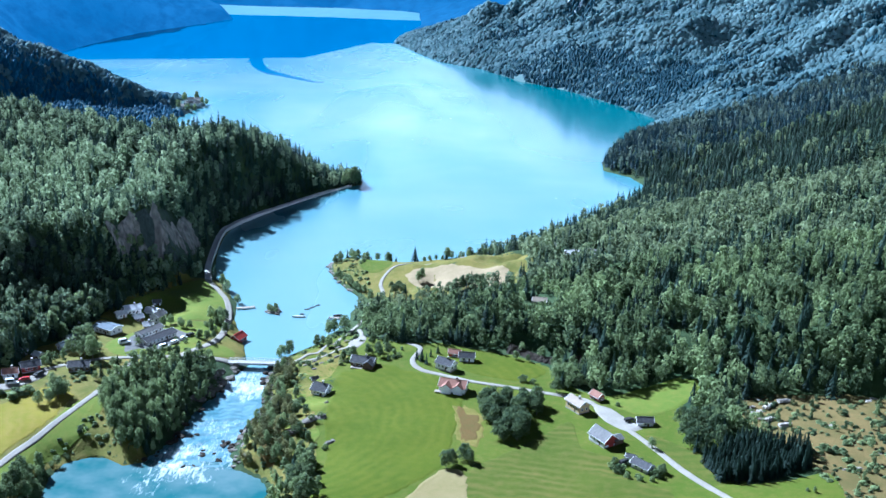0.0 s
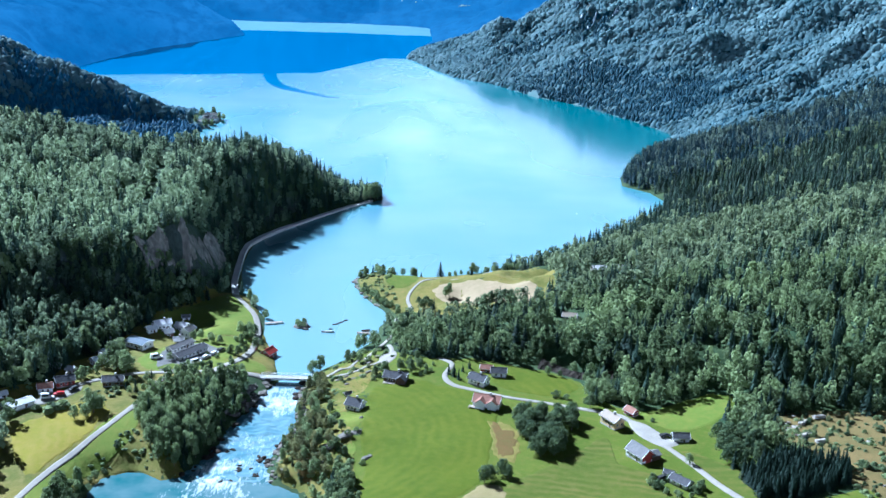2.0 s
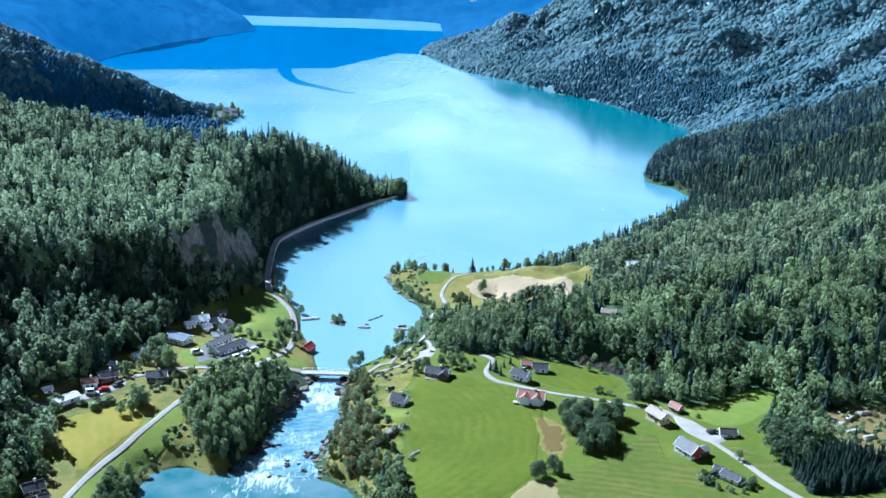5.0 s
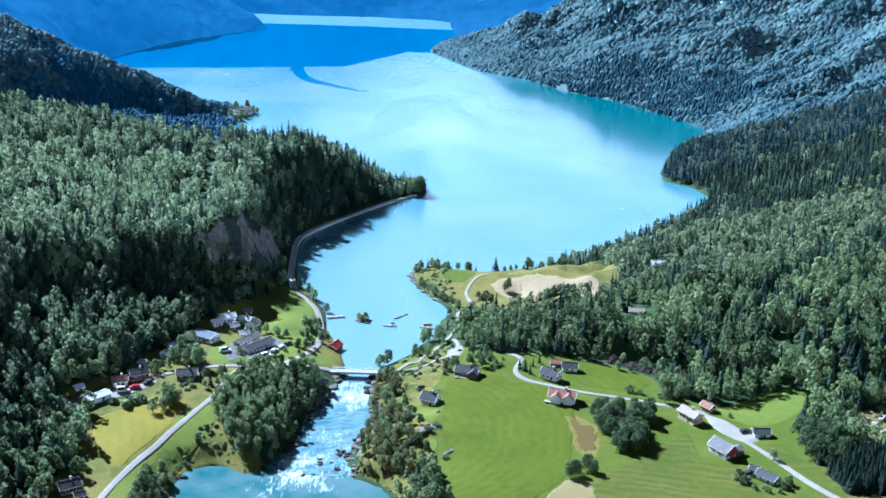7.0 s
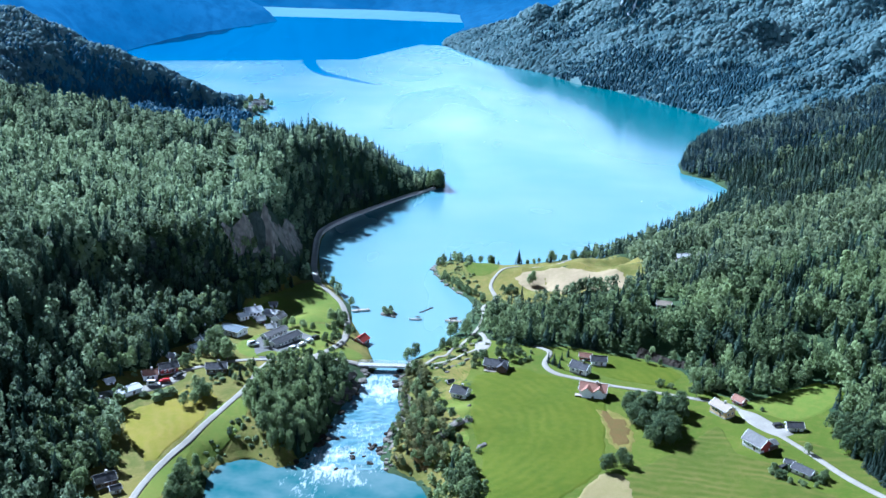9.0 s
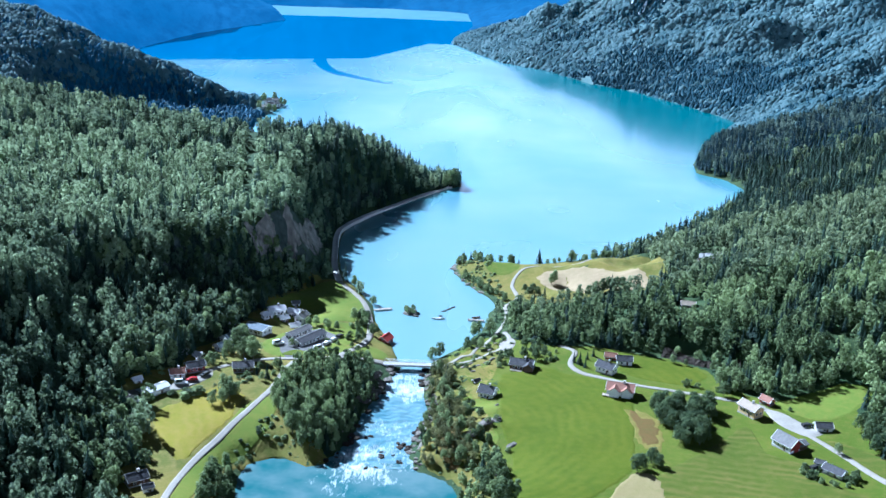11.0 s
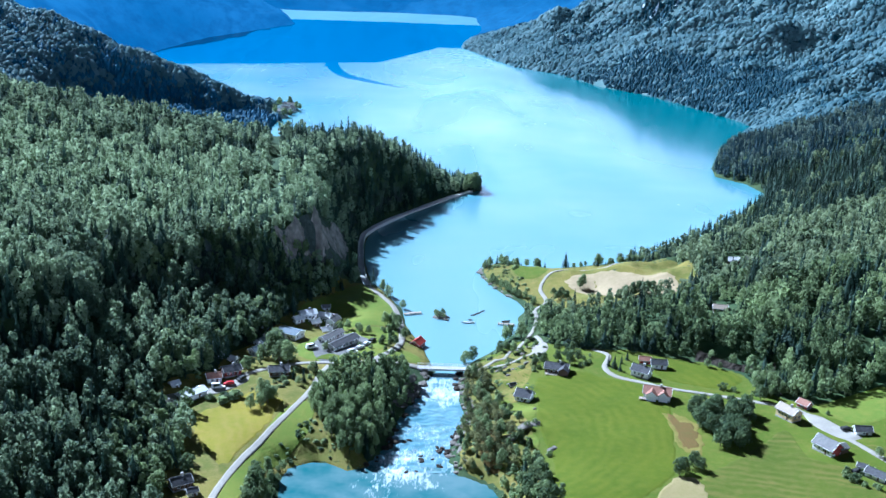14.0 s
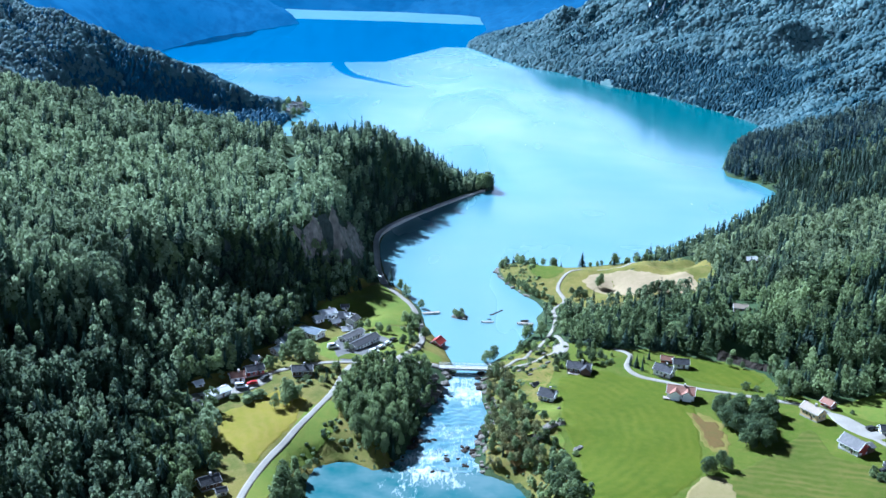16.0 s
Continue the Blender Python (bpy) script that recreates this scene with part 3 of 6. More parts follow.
def rod(bm, a, b, r0, r1=None, sides=8):
    a, b = Vector(a), Vector(b)
    m = Matrix.Translation((a + b) / 2) @ (b - a).to_track_quat("Z", "Y").to_matrix().to_4x4()
    bmesh.ops.create_cone(bm, cap_ends=True, segments=sides, radius1=r0, radius2=r0 if r1 is None else r1, depth=(b - a).length, matrix=m)
    return bm


def rounded(line, closed=False, step=3.0):
    """A smooth line through the points of a plan, in even steps."""
    p = np.array(line, float)
    n = len(p)
    out = []
    for k in range(n if closed else n - 1):
        q = [p[(k + j) % n] if closed else p[min(max(k + j, 0), n - 1)] for j in (-1, 0, 1, 2)]
        count = max(2, int(np.linalg.norm(q[2] - q[1]) / step))
        for s in np.arange(count) / count:
            out.append(0.5 * (2 * q[1] + (q[2] - q[0]) * s + (2 * q[0] - 5 * q[1] + 4 * q[2] - q[3]) * s * s + (3 * q[1] - q[0] - 3 * q[2] + q[3]) * s ** 3))
    if not closed:
        out.append(p[-1])
    return np.array(out)


# ---- ground: one sheet, fine near the farms and coarse far off ----
def graded(edges, steps):
    out = []
    for a, b, s in zip(edges, edges[1:], steps):
        out.extend(np.linspace(a, b, max(2, int(round((b - a) / s))), endpoint=False))
    return np.array(out + [edges[-1]])


GX = graded([-2600, -900, -450, -200, 180, 420, 900, 2600], [60, 14, 5, 2.8, 5, 14, 60])
GY = graded([-700, 200, 290, 480, 640, 900, 1400, 1760, 2600, 4400], [50, 9, 2.8, 3.4, 5, 8, 8, 16, 50])
gx, gy = np.meshgrid(GX, GY)
gz = land(gx, gy)


def ground_at(x, y):
    """Height of the ground's mesh, cell by cell."""
    x, y = np.asarray(x, float), np.asarray(y, float)
    i = np.clip(np.searchsorted(GX, x) - 1, 0, len(GX) - 2)
    j = np.clip(np.searchsorted(GY, y) - 1, 0, len(GY) - 2)
    s, t = (x - GX[i]) / (GX[i + 1] - GX[i]), (y - GY[j]) / (GY[j + 1] - GY[j])
    return (gz[j, i] * (1 - s) + gz[j, i + 1] * s) * (1 - t) + (gz[j + 1, i] * (1 - s) + gz[j + 1, i + 1] * s) * t


def level_at(x, y):
    return float(ground_at(np.array([x]), np.array([y]))[0])


def sheet(name, xs, ys, zs, material, shade=True):
    rows, cols = xs.shape
    k = np.arange(rows * cols).reshape(rows, cols)
    faces = np.stack([k[:-1, :-1], k[:-1, 1:], k[1:, 1:], k[1:, :-1]], -1).reshape(-1, 4)
    return new(name, quick_mesh(name, np.stack([xs, ys, zs], -1).reshape(-1, 3), faces, material, None, shade))


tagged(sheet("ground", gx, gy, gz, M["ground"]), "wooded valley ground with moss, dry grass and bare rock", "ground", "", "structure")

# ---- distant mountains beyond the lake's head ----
# Blue haze is painted into the mountains' own emission colour.
def haze_glow():
    n = Nodes("distant mountains with blue haze painted as glow")
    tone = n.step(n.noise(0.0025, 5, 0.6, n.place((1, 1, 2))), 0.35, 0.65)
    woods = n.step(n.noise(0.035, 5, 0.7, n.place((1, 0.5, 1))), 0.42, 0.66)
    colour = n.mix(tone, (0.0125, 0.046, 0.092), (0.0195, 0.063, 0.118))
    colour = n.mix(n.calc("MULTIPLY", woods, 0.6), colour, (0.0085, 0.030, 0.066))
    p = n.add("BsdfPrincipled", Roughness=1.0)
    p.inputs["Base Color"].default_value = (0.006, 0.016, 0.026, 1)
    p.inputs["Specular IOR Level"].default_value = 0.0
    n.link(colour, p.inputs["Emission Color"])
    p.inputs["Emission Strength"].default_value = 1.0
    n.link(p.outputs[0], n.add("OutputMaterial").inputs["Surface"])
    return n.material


def far_off(x, y):
    """The steep western massif and all that lies beyond the last eastern shoulder."""
    return ((x < -290) & (y > 1150 + 0.25 * np.maximum(-420 - x, 0))) | (y > 1790)


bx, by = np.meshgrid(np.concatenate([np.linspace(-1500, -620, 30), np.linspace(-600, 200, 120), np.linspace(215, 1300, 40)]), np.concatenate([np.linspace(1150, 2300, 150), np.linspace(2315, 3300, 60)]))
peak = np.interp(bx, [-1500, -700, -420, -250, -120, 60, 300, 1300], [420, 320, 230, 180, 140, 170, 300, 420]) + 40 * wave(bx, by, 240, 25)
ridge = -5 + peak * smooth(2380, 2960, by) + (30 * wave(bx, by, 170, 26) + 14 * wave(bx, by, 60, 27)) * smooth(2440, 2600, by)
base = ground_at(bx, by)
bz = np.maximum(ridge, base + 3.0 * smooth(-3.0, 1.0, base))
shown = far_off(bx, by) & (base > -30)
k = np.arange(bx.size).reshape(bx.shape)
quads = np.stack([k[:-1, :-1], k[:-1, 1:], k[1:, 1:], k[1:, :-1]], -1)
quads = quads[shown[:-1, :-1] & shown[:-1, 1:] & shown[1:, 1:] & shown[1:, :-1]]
tagged(new("backdrop", quick_mesh("backdrop", np.stack([bx, by, bz], -1).reshape(-1, 3), quads, haze_glow(), None, True)), "mountains round the lake's head, blue haze painted as glow", "mountains", "", "structure")

# ---- water ----
lx, ly = np.meshgrid(graded([-900, -260, 230, 700], [30, 3.5, 30]), graded([437, 640, 900, 1100, 2700], [3.0, 5, 15, 40]))
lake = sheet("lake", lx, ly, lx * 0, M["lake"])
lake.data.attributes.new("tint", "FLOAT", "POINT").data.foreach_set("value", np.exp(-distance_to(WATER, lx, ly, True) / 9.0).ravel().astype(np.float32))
tagged(lake, "calm turquoise glacial lake reflecting clouds and mountains, far shade painted in", "water", "", "structure")
west, east = rounded(RIVER_WEST, False, 1.0), rounded(RIVER_EAST, False, 1.0)
n_along, n_across = 190, 46
t_along = np.linspace(0, 1, n_along)
west = np.stack([np.interp(t_along * (len(west) - 1), np.arange(len(west)), west[:, k]) for k in (0, 1)], -1)
east = np.stack([np.interp(t_along * (len(east) - 1), np.arange(len(east)), east[:, k]) for k in (0, 1)], -1)
s_across = np.linspace(-0.18, 1.18, n_across)[None, :, None]
flow = west[:, None] * (1 - s_across) + east[:, None] * s_across
fx, fy = flow[..., 0], flow[..., 1]
fz = np.interp(fy, [354, 372, 400, 425, 440], [POOL_LEVEL, -1.6, -0.8, -0.2, 0.0])
fz = fz + smooth(436, 420, fy) * (0.22 * wave(fx, fy, 9, 21) + 0.16 * wave(fx, fy, 4, 22)) - 0.03
tagged(sheet("rapids", fx, fy, fz, M["rapid"]), "white-water rapids rushing from the lake", "water", "", "structure")
px, py = np.meshgrid(np.linspace(-150, -45, 80), np.linspace(240, 356, 80))
pz = POOL_LEVEL + 0.05 * wave(px, py, 7, 23) + 0.12 * smooth(325, 352, py) * wave(px, py, 5, 24)
tagged(sheet("river_pool", px, py, pz, M["pool"]), "blue-green river pool below the rapids", "water", "", "structure")


# ---- fields and roads ----
def field(name, outline, material, label, lift=0.22, category="field", rag=0.02):
    """A patch of field that follows the ground, with a slightly ragged edge."""
    edge = rounded(outline, True, 2.0)
    centre = edge.mean(0)
    rings = max(6, int(np.linalg.norm(edge - centre, axis=1).max() / 2.2))
    f = np.linspace(0, 1, rings + 1)[:, None, None] ** 0.8
    ragged = 1 + rag * (wave(edge[:, 0], edge[:, 1], 7, 31) + 0.7 * wave(edge[:, 0], edge[:, 1], 2.6, 32))[None, :, None] * f
    xy = centre + (edge[None] - centre) * f * ragged
    xy = np.concatenate([xy, xy[:, :1]], 1)
    x, y = xy[..., 0], xy[..., 1]
    z = ground_at(x, y) + lift
    z[-1] -= lift + 0.15
    return tagged(sheet(name, x, y, z, material), label, category, "", "structure")


def road(name, line, width, material, label, lift=0.32, category="road"):
    mid = rounded(line, False, 1.6)
    along = np.gradient(mid, axis=0)
    side = np.stack([along[:, 1], -along[:, 0]], -1) / np.linalg.norm(along, axis=1)[:, None]
    w = width * (1 + 0.06 * wave(mid[:, 0], mid[:, 1], 12, 41))[:, None, None] / 2
    f = np.array([-1.18, -1.0, -0.5, 0, 0.5, 1.0, 1.18])[None, :, None]
    xy = mid[:, None] + side[:, None] * f * w
    z = ground_at(xy[..., 0], xy[..., 1])
    z = np.maximum(z, np.mean(z, 1, keepdims=True) - 0.1) + lift + np.array([-0.7, 0, 0.03, 0.05, 0.03, 0, -0.7])[None]
    return tagged(sheet(name, xy[..., 0], xy[..., 1], z, material), label, category, "", "structure")


FIELDS = {}
FIELDS["terrace"] = [(-66, 446), (-58, 458), (-45, 470), (-22, 452), (0, 449), (18, 443), (42, 428), (48, 412), (64, 396), (94, 407), (102, 397), (92, 382), (98, 350), (96, 300), (60, 285), (0, 285), (-44, 300), (-48, 330), (-58, 352), (-60, 385), (-66, 415)]
FIELDS["mown"] = [(-41, 418), (-24, 426), (-13, 419), (1, 412), (9, 399), (8, 380), (5, 357), (2, 338), (-6, 326), (-18, 314), (-34, 306), (-41, 318), (-39, 345), (-43, 375), (-42, 400)]
FIELDS["upper"] = [(2, 443), (17, 441), (40, 427), (43, 417), (33, 409), (18, 413), (8, 421)]
FIELDS["hay"] = [(8, 333), (20, 346), (33, 358), (48, 374), (50, 352), (60, 344), (66, 330), (76, 318), (60, 300), (14, 300), (2, 316)]
FIELDS["east_meadow"] = [(64, 386), (63, 393), (80, 403), (94, 405), (100, 397), (90, 383), (76, 377)]
FIELDS["lane_meadow"] = [(74, 362), (84, 353), (92, 338), (92, 318), (86, 324), (78, 342), (72, 356)]
FIELDS["lake_meadow"] = [(-105, 513), (-101, 498), (-101, 484), (-125, 474), (-146, 474), (-150, 490), (-142, 512), (-133, 534), (-119, 542)]
FIELDS["yellow_meadow"] = [(-140, 391), (-148, 399), (-160, 388), (-170, 372), (-162, 350), (-152, 338), (-146, 356), (-141, 373)]
FIELDS["river_meadow"] = [(-137, 384), (-128, 389), (-126, 372), (-131, 358), (-139, 340), (-143, 316), (-150, 300), (-148, 330), (-143, 362)]
FIELDS["bridge_green"] = [(-88, 442), (-92, 452), (-104, 450), (-112, 438), (-100, 436)]
FIELDS["spit_pasture"] = [(-47, 577), (-38, 580), (-29, 575), (-27, 557), (-36, 552), (-44, 562)]
FIELDS["tan_field"] = [(-20, 540), (-10, 549), (13, 535), (32, 522), (30, 503), (18, 499), (5, 512), (-10, 524)]
FIELDS["far_pasture"] = [(-6, 552), (16, 566), (40, 572), (44, 556), (34, 525), (14, 538)]
FIELDS["heath"] = [(112, 386), (135, 388), (172, 372), (168, 300), (128, 296), (122, 330), (116, 352), (110, 368)]
FIELDS["soil_bank"] = [(7, 386), (10, 381), (14, 377), (15, 369), (13, 358), (9, 354), (7, 362), (7.5, 370), (6, 378)]
FIELDS["soil_corner"] = [(0, 334), (8, 334), (10, 318), (4, 296), (-18, 296), (-12, 312)]
field("pasture", FIELDS["terrace"], M["lime"], "green and ochre rough pasture on the farm terrace", 0.12)
field("mown_meadow", FIELDS["mown"], M["green"], "bright green mown meadow above the river", 0.24)
field("upper_meadow", FIELDS["upper"], M["green"], "green meadow below the wood's edge", 0.24)
field("hay_meadow", FIELDS["hay"], M["striped"], "pale green hay meadow with mowing stripes", 0.24)
field("east_meadow", FIELDS["east_meadow"], M["sunny"], "small lime-green meadow behind the farmyard", 0.24)
field("lane_meadow", FIELDS["lane_meadow"], M["striped"], "narrow meadow beside the farm lane", 0.24)
field("lake_meadow", FIELDS["lake_meadow"], M["sunny"], "sunlit lime-green meadow at the lake's edge")
field("village_green", [(-86, 441), (-90, 468), (-100, 500), (-113, 541), (-136, 540), (-152, 490), (-162, 446), (-170, 424), (-166, 408), (-140, 412), (-112, 430)], M["rough"], "rough grass between the village houses", 0.10)
field("roadside_green", [(-112, 430), (-140, 424), (-168, 412), (-186, 396), (-184, 372), (-170, 344), (-172, 306), (-150, 290), (-134, 296), (-136, 340), (-124, 362), (-122, 392)], M["rough"], "rough grass along the village road", 0.10)
field("river_bank", [(-67, 440), (-58, 452), (-46, 462), (-36, 450), (-44, 424), (-50, 404), (-46, 376), (-42, 345), (-40, 312), (-56, 306), (-56, 338), (-70, 354), (-70, 376), (-66, 396), (-69, 420)], M["rough"], "rough ochre grass on the river bank", 0.16)
field("knoll_lawn", [(-57, 402), (-55, 388), (-49, 380), (-43, 380), (-41, 390), (-50, 396)], M["sunny"], "lime-green grass below the cabin", 0.22, "field", 0.1)
field("knoll_lawn", [(-47, 366), (-44, 367), (-42.5, 361), (-44, 356), (-48, 358)], M["sunny"], "lime-green hollow between rock hummocks", 0.22, "field", 0.1)
field("bank_earth", [(-66, 372), (-60, 374), (-56, 362), (-54, 350), (-60, 348), (-64, 356)], M["soil"], "bare brown earth on the river bank", 0.22, "field", 0.12)
field("yellow_meadow", FIELDS["yellow_meadow"], M["yellow"], "dry yellow meadow beside the road", 0.22, "field", 0.06)
field("river_meadow", FIELDS["river_meadow"], M["sunny"], "lime-green grass strip between road and pool")
field("pool_bank", [(-134, 344), (-129, 362), (-122, 392), (-126, 398), (-108, 364), (-101, 353), (-110, 350), (-122, 357)], M["rough"], "rough ochre grass above the pool", 0.16)
field("camp_meadow", [(-104, 452), (-100, 470), (-103, 480), (-126, 472), (-140, 456), (-144, 440), (-134, 428), (-118, 431), (-110, 440)], M["sunny"], "lime-green lawns round the lakeside buildings", 0.2)
field("bridge_green", FIELDS["bridge_green"], M["sunny"], "lawn beside the bridge")
field("spit_ground", [(-61, 586), (-56, 591), (-42, 589), (-25, 586), (-20, 570), (-24, 545), (-34, 520), (-42, 534), (-52, 550), (-59, 566)], M["rough"], "rough brown grass and rock on the lake spit", 0.1)
field("spit_pasture", FIELDS["spit_pasture"], M["lime"], "green pasture on the lake spit")
field("cape_ground", [(-34, 520), (-28, 508), (0, 502), (30, 498), (44, 520), (44, 560), (26, 588), (0, 584), (-22, 580), (-30, 560)], M["rough"], "rough grass round the harvested field", 0.1)
field("harvested_field", FIELDS["tan_field"], M["tan"], "pale tan harvested field near the shore", 0.22, "field", 0.05)
field("far_pasture", FIELDS["far_pasture"], M["rough"], "dull green pasture behind the harvested field")
field("heath", FIELDS["heath"], M["heath"], "cleared heath with brown bracken and felled wood")
field("stand_lawn", [(87, 323), (100, 322), (113, 322), (127, 325), (128, 312), (123, 302), (92, 300), (86, 312)], M["lime"], "sunlit green grass in front of the spruce stand", 0.26)
field("soil_bank_edge", [(5.5, 388), (11, 383), (15.5, 378), (16.5, 369), (14.5, 356), (9, 351), (5.5, 360), (6, 370), (4.5, 379)], M["rough"], "dry grass round the bare soil bank", 0.27, "field", 0.2)
field("soil_bank", FIELDS["soil_bank"], M["soil"], "bare brown soil bank", 0.32, "field", 0.22)
field("soil_corner", FIELDS["soil_corner"], M["stubble"], "pale bare corner of the meadow", 0.34, "field", 0.07)
ROADS = {}
ROADS["farm"] = ([(-15, 448.5), (-9, 441), (-12, 428), (-8, 419), (2, 413), (14, 407), (28, 403), (45, 397), (56, 391), (62, 378), (67, 367), (75, 350), (81, 335), (90, 317), (104, 290)], 2.2)
ROADS["west"] = ([(-152, 270), (-151, 312), (-149, 330), (-146, 346), (-141, 364), (-135, 381), (-130, 397), (-128, 412), (-126, 424)], 2.5)
ROADS["village"] = ([(-88, 437), (-94, 436), (-108, 433), (-119, 429), (-132, 426), (-148, 418), (-158, 409), (-162, 399), (-174, 392), (-186, 380)], 2.7)
ROADS["shore"] = ([(-109, 434), (-102, 447), (-99, 460), (-99, 477), (-102, 499), (-107, 516), (-116, 533), (-121, 542)], 2.8)
ROADS["lake"] = ([(-121, 542), (-126.2, 566), (-129.8, 597), (-132.3, 628), (-130.6, 647), (-121.8, 671), (-111, 694), (-90.8, 730), (-74, 757), (-68, 766)], 2.7)
ROADS["villa"] = ([(-63, 436.6), (-56, 437), (-48, 440), (-43, 446), (-39, 452), (-36.5, 458), (-36, 466), (-38, 474)], 1.7)
ROADS["cape"] = ([(-66, 437), (-58, 441), (-50, 452), (-40, 478), (-36, 500), (-36, 514), (-30, 524), (-32, 540), (-27, 552), (-14, 558), (8, 572), (26, 582)], 1.7)
SNOW = ([(156, 1462), (160, 1464), (166, 1469), (171, 1474), (168, 1466), (162, 1461)], [(188, 1456), (193, 1459), (199, 1461), (202, 1464), (199, 1457), (193, 1454)],
        [(150, 1476), (152, 1480), (155, 1483), (155, 1478)], [(278, 1411), (282, 1415), (287, 1418), (284, 1411)])
for outline in SNOW:
    field("snow_patch", outline, M["snow"], "small patch of old snow on the far mountainside", 0.6, "snow")
for key, words in (("farm", "pale winding farm lane"), ("west", "pale road curving past the yellow meadow"), ("village", "village road leading to the bridge"),
                   ("shore", "narrow road along the lake meadow"), ("villa", "pale gravel drive round the villa"), ("cape", "gravel track to the cape")):
    road("road", *ROADS[key], M["road"], words)
road("road", *ROADS["lake"], M["pale_road"], "pale concrete road along the lake below the cliff", 0.5)
field("farmyard", [(58, 388), (64, 384), (71, 371), (74, 366), (68, 363), (62, 370), (58, 380)], M["road"], "pale gravel farmyard between house and barn", 0.42, "yard")
field("village_yard", [(-157, 410), (-163, 401), (-174, 393.5), (-181, 388), (-178, 384.5), (-167, 391), (-160, 397), (-155, 405)], M["road"], "pale drive in front of the village houses", 0.36, "yard", 0.04)
field("villa_yard", [(-41, 452), (-40, 462), (-35, 465), (-33, 458), (-35, 448), (-38, 444)], M["road"], "pale gravel yard behind the villa", 0.34, "yard", 0.08)
field("camp_yard", [(-136, 442), (-131, 428), (-124, 430), (-121, 438), (-112, 452), (-113, 463), (-124, 470), (-136, 458)], M["tarmac"], "grey parking yard between the lakeside buildings", 0.3, "yard")
field("camp_green", [(-133, 431), (-124, 431.5), (-121, 436), (-128, 439)], M["lime"], "small lawn inside the gravel turning loop", 0.45)


# ---- trees ----
def crown_leaves(r, count, size, lumps, width):
    """Triangles spread over the lumps of a broadleaf crown one unit high."""
    z = np.linspace(0.26, 0.90, lumps) + r.uniform(-0.05, 0.05, lumps)
    spread = width * 0.21 * np.sqrt(np.clip(1 - ((z - 0.50) / 0.50) ** 2, 0.02, 1)) * r.uniform(0.45, 1.15, lumps)
    a = np.arange(lumps) * 2.4 + r.uniform(-0.5, 0.5, lumps)
    centres = np.stack([spread * np.cos(a), spread * np.sin(a), z], -1)
    centres[-1] = (0, 0, 0.88)
    radii = r.uniform(0.10, 0.16, lumps) * (0.5 + 0.5 * width) * (1.15 - 0.45 * np.clip(z - 0.5, 0, 1))
    pick = r.choice(lumps, count, p=radii ** 2 / (radii ** 2).sum())
    out = r.normal(size=(count, 3))
    out[:, 2] = np.abs(out[:, 2]) * 1.1 - 0.3
    out /= np.linalg.norm(out, axis=1)[:, None]
    mid = centres[pick] + out * radii[pick, None] * r.uniform(0.62, 1.12, (count, 1)) * (1, 1, 1.15)
    mid[:, 2] = np.maximum(mid[:, 2], 0.12)
    face = out + r.normal(size=(count, 3)) * 0.09
    face /= np.linalg.norm(face, axis=1)[:, None]
    a = np.cross(face, r.normal(size=(count, 3)))
    a /= np.linalg.norm(a, axis=1)[:, None]
    b = np.cross(face, a)
    s = size * r.uniform(0.6, 1.35, (count, 1))
    v = np.stack([mid + a * s, mid - a * s * 0.55 + b * s * 0.9, mid - a * s * 0.55 - b * s * 0.9], 1)
    return v.reshape(-1, 3)


def spruce_boughs(r, tiers, round_count, width):
    """Drooping triangular boughs in tiers round a spruce one unit high."""
    tri = []
    for k in range(tiers):
        z = 0.10 + 0.88 * (k / tiers) ** 0.95
        reach = width * (1.02 - z) * r.uniform(0.8, 1.15)
        n = max(4, int(round_count * (1.15 - z)))
        for a in np.arange(n) * 6.283 / n + r.uniform(0, 6.283):
            a += r.uniform(-0.25, 0.25)
            q, w = reach * r.uniform(0.75, 1.2), 3.4 / n * r.uniform(0.8, 1.1)
            tip = z - 0.045 - 0.25 * q
            tri += [(0.0, 0.0, z + 0.085), (q * math.cos(a - w / 2), q * math.sin(a - w / 2), tip), (q * math.cos(a + w / 2), q * math.sin(a + w / 2), tip + r.uniform(-0.02, 0.02))]
    tri += [(-0.012, 0, 0.94), (0.012, 0.004, 0.94), (0, 0, 1.03)]
    return np.array(tri)


def stem(r, width, sides=5):
    """Tapered trunk with a few limbs, one unit high."""
    bm = bmesh.new()
    rod(bm, (0, 0, -0.06), (0, 0, 0.42), 0.022, 0.015, sides + 1)
    rod(bm, (0, 0, 0.42), (0.01, 0.01, 0.80), 0.015, 0.005, sides)
    for k in range(4):
        a = k * 1.6 + r.uniform(0, 1)
        q = 0.22 * width
        rod(bm, (0, 0, 0.30 + 0.08 * k), (q * math.cos(a), q * math.sin(a), 0.48 + 0.09 * k), 0.009, 0.004, 4)
    return bm


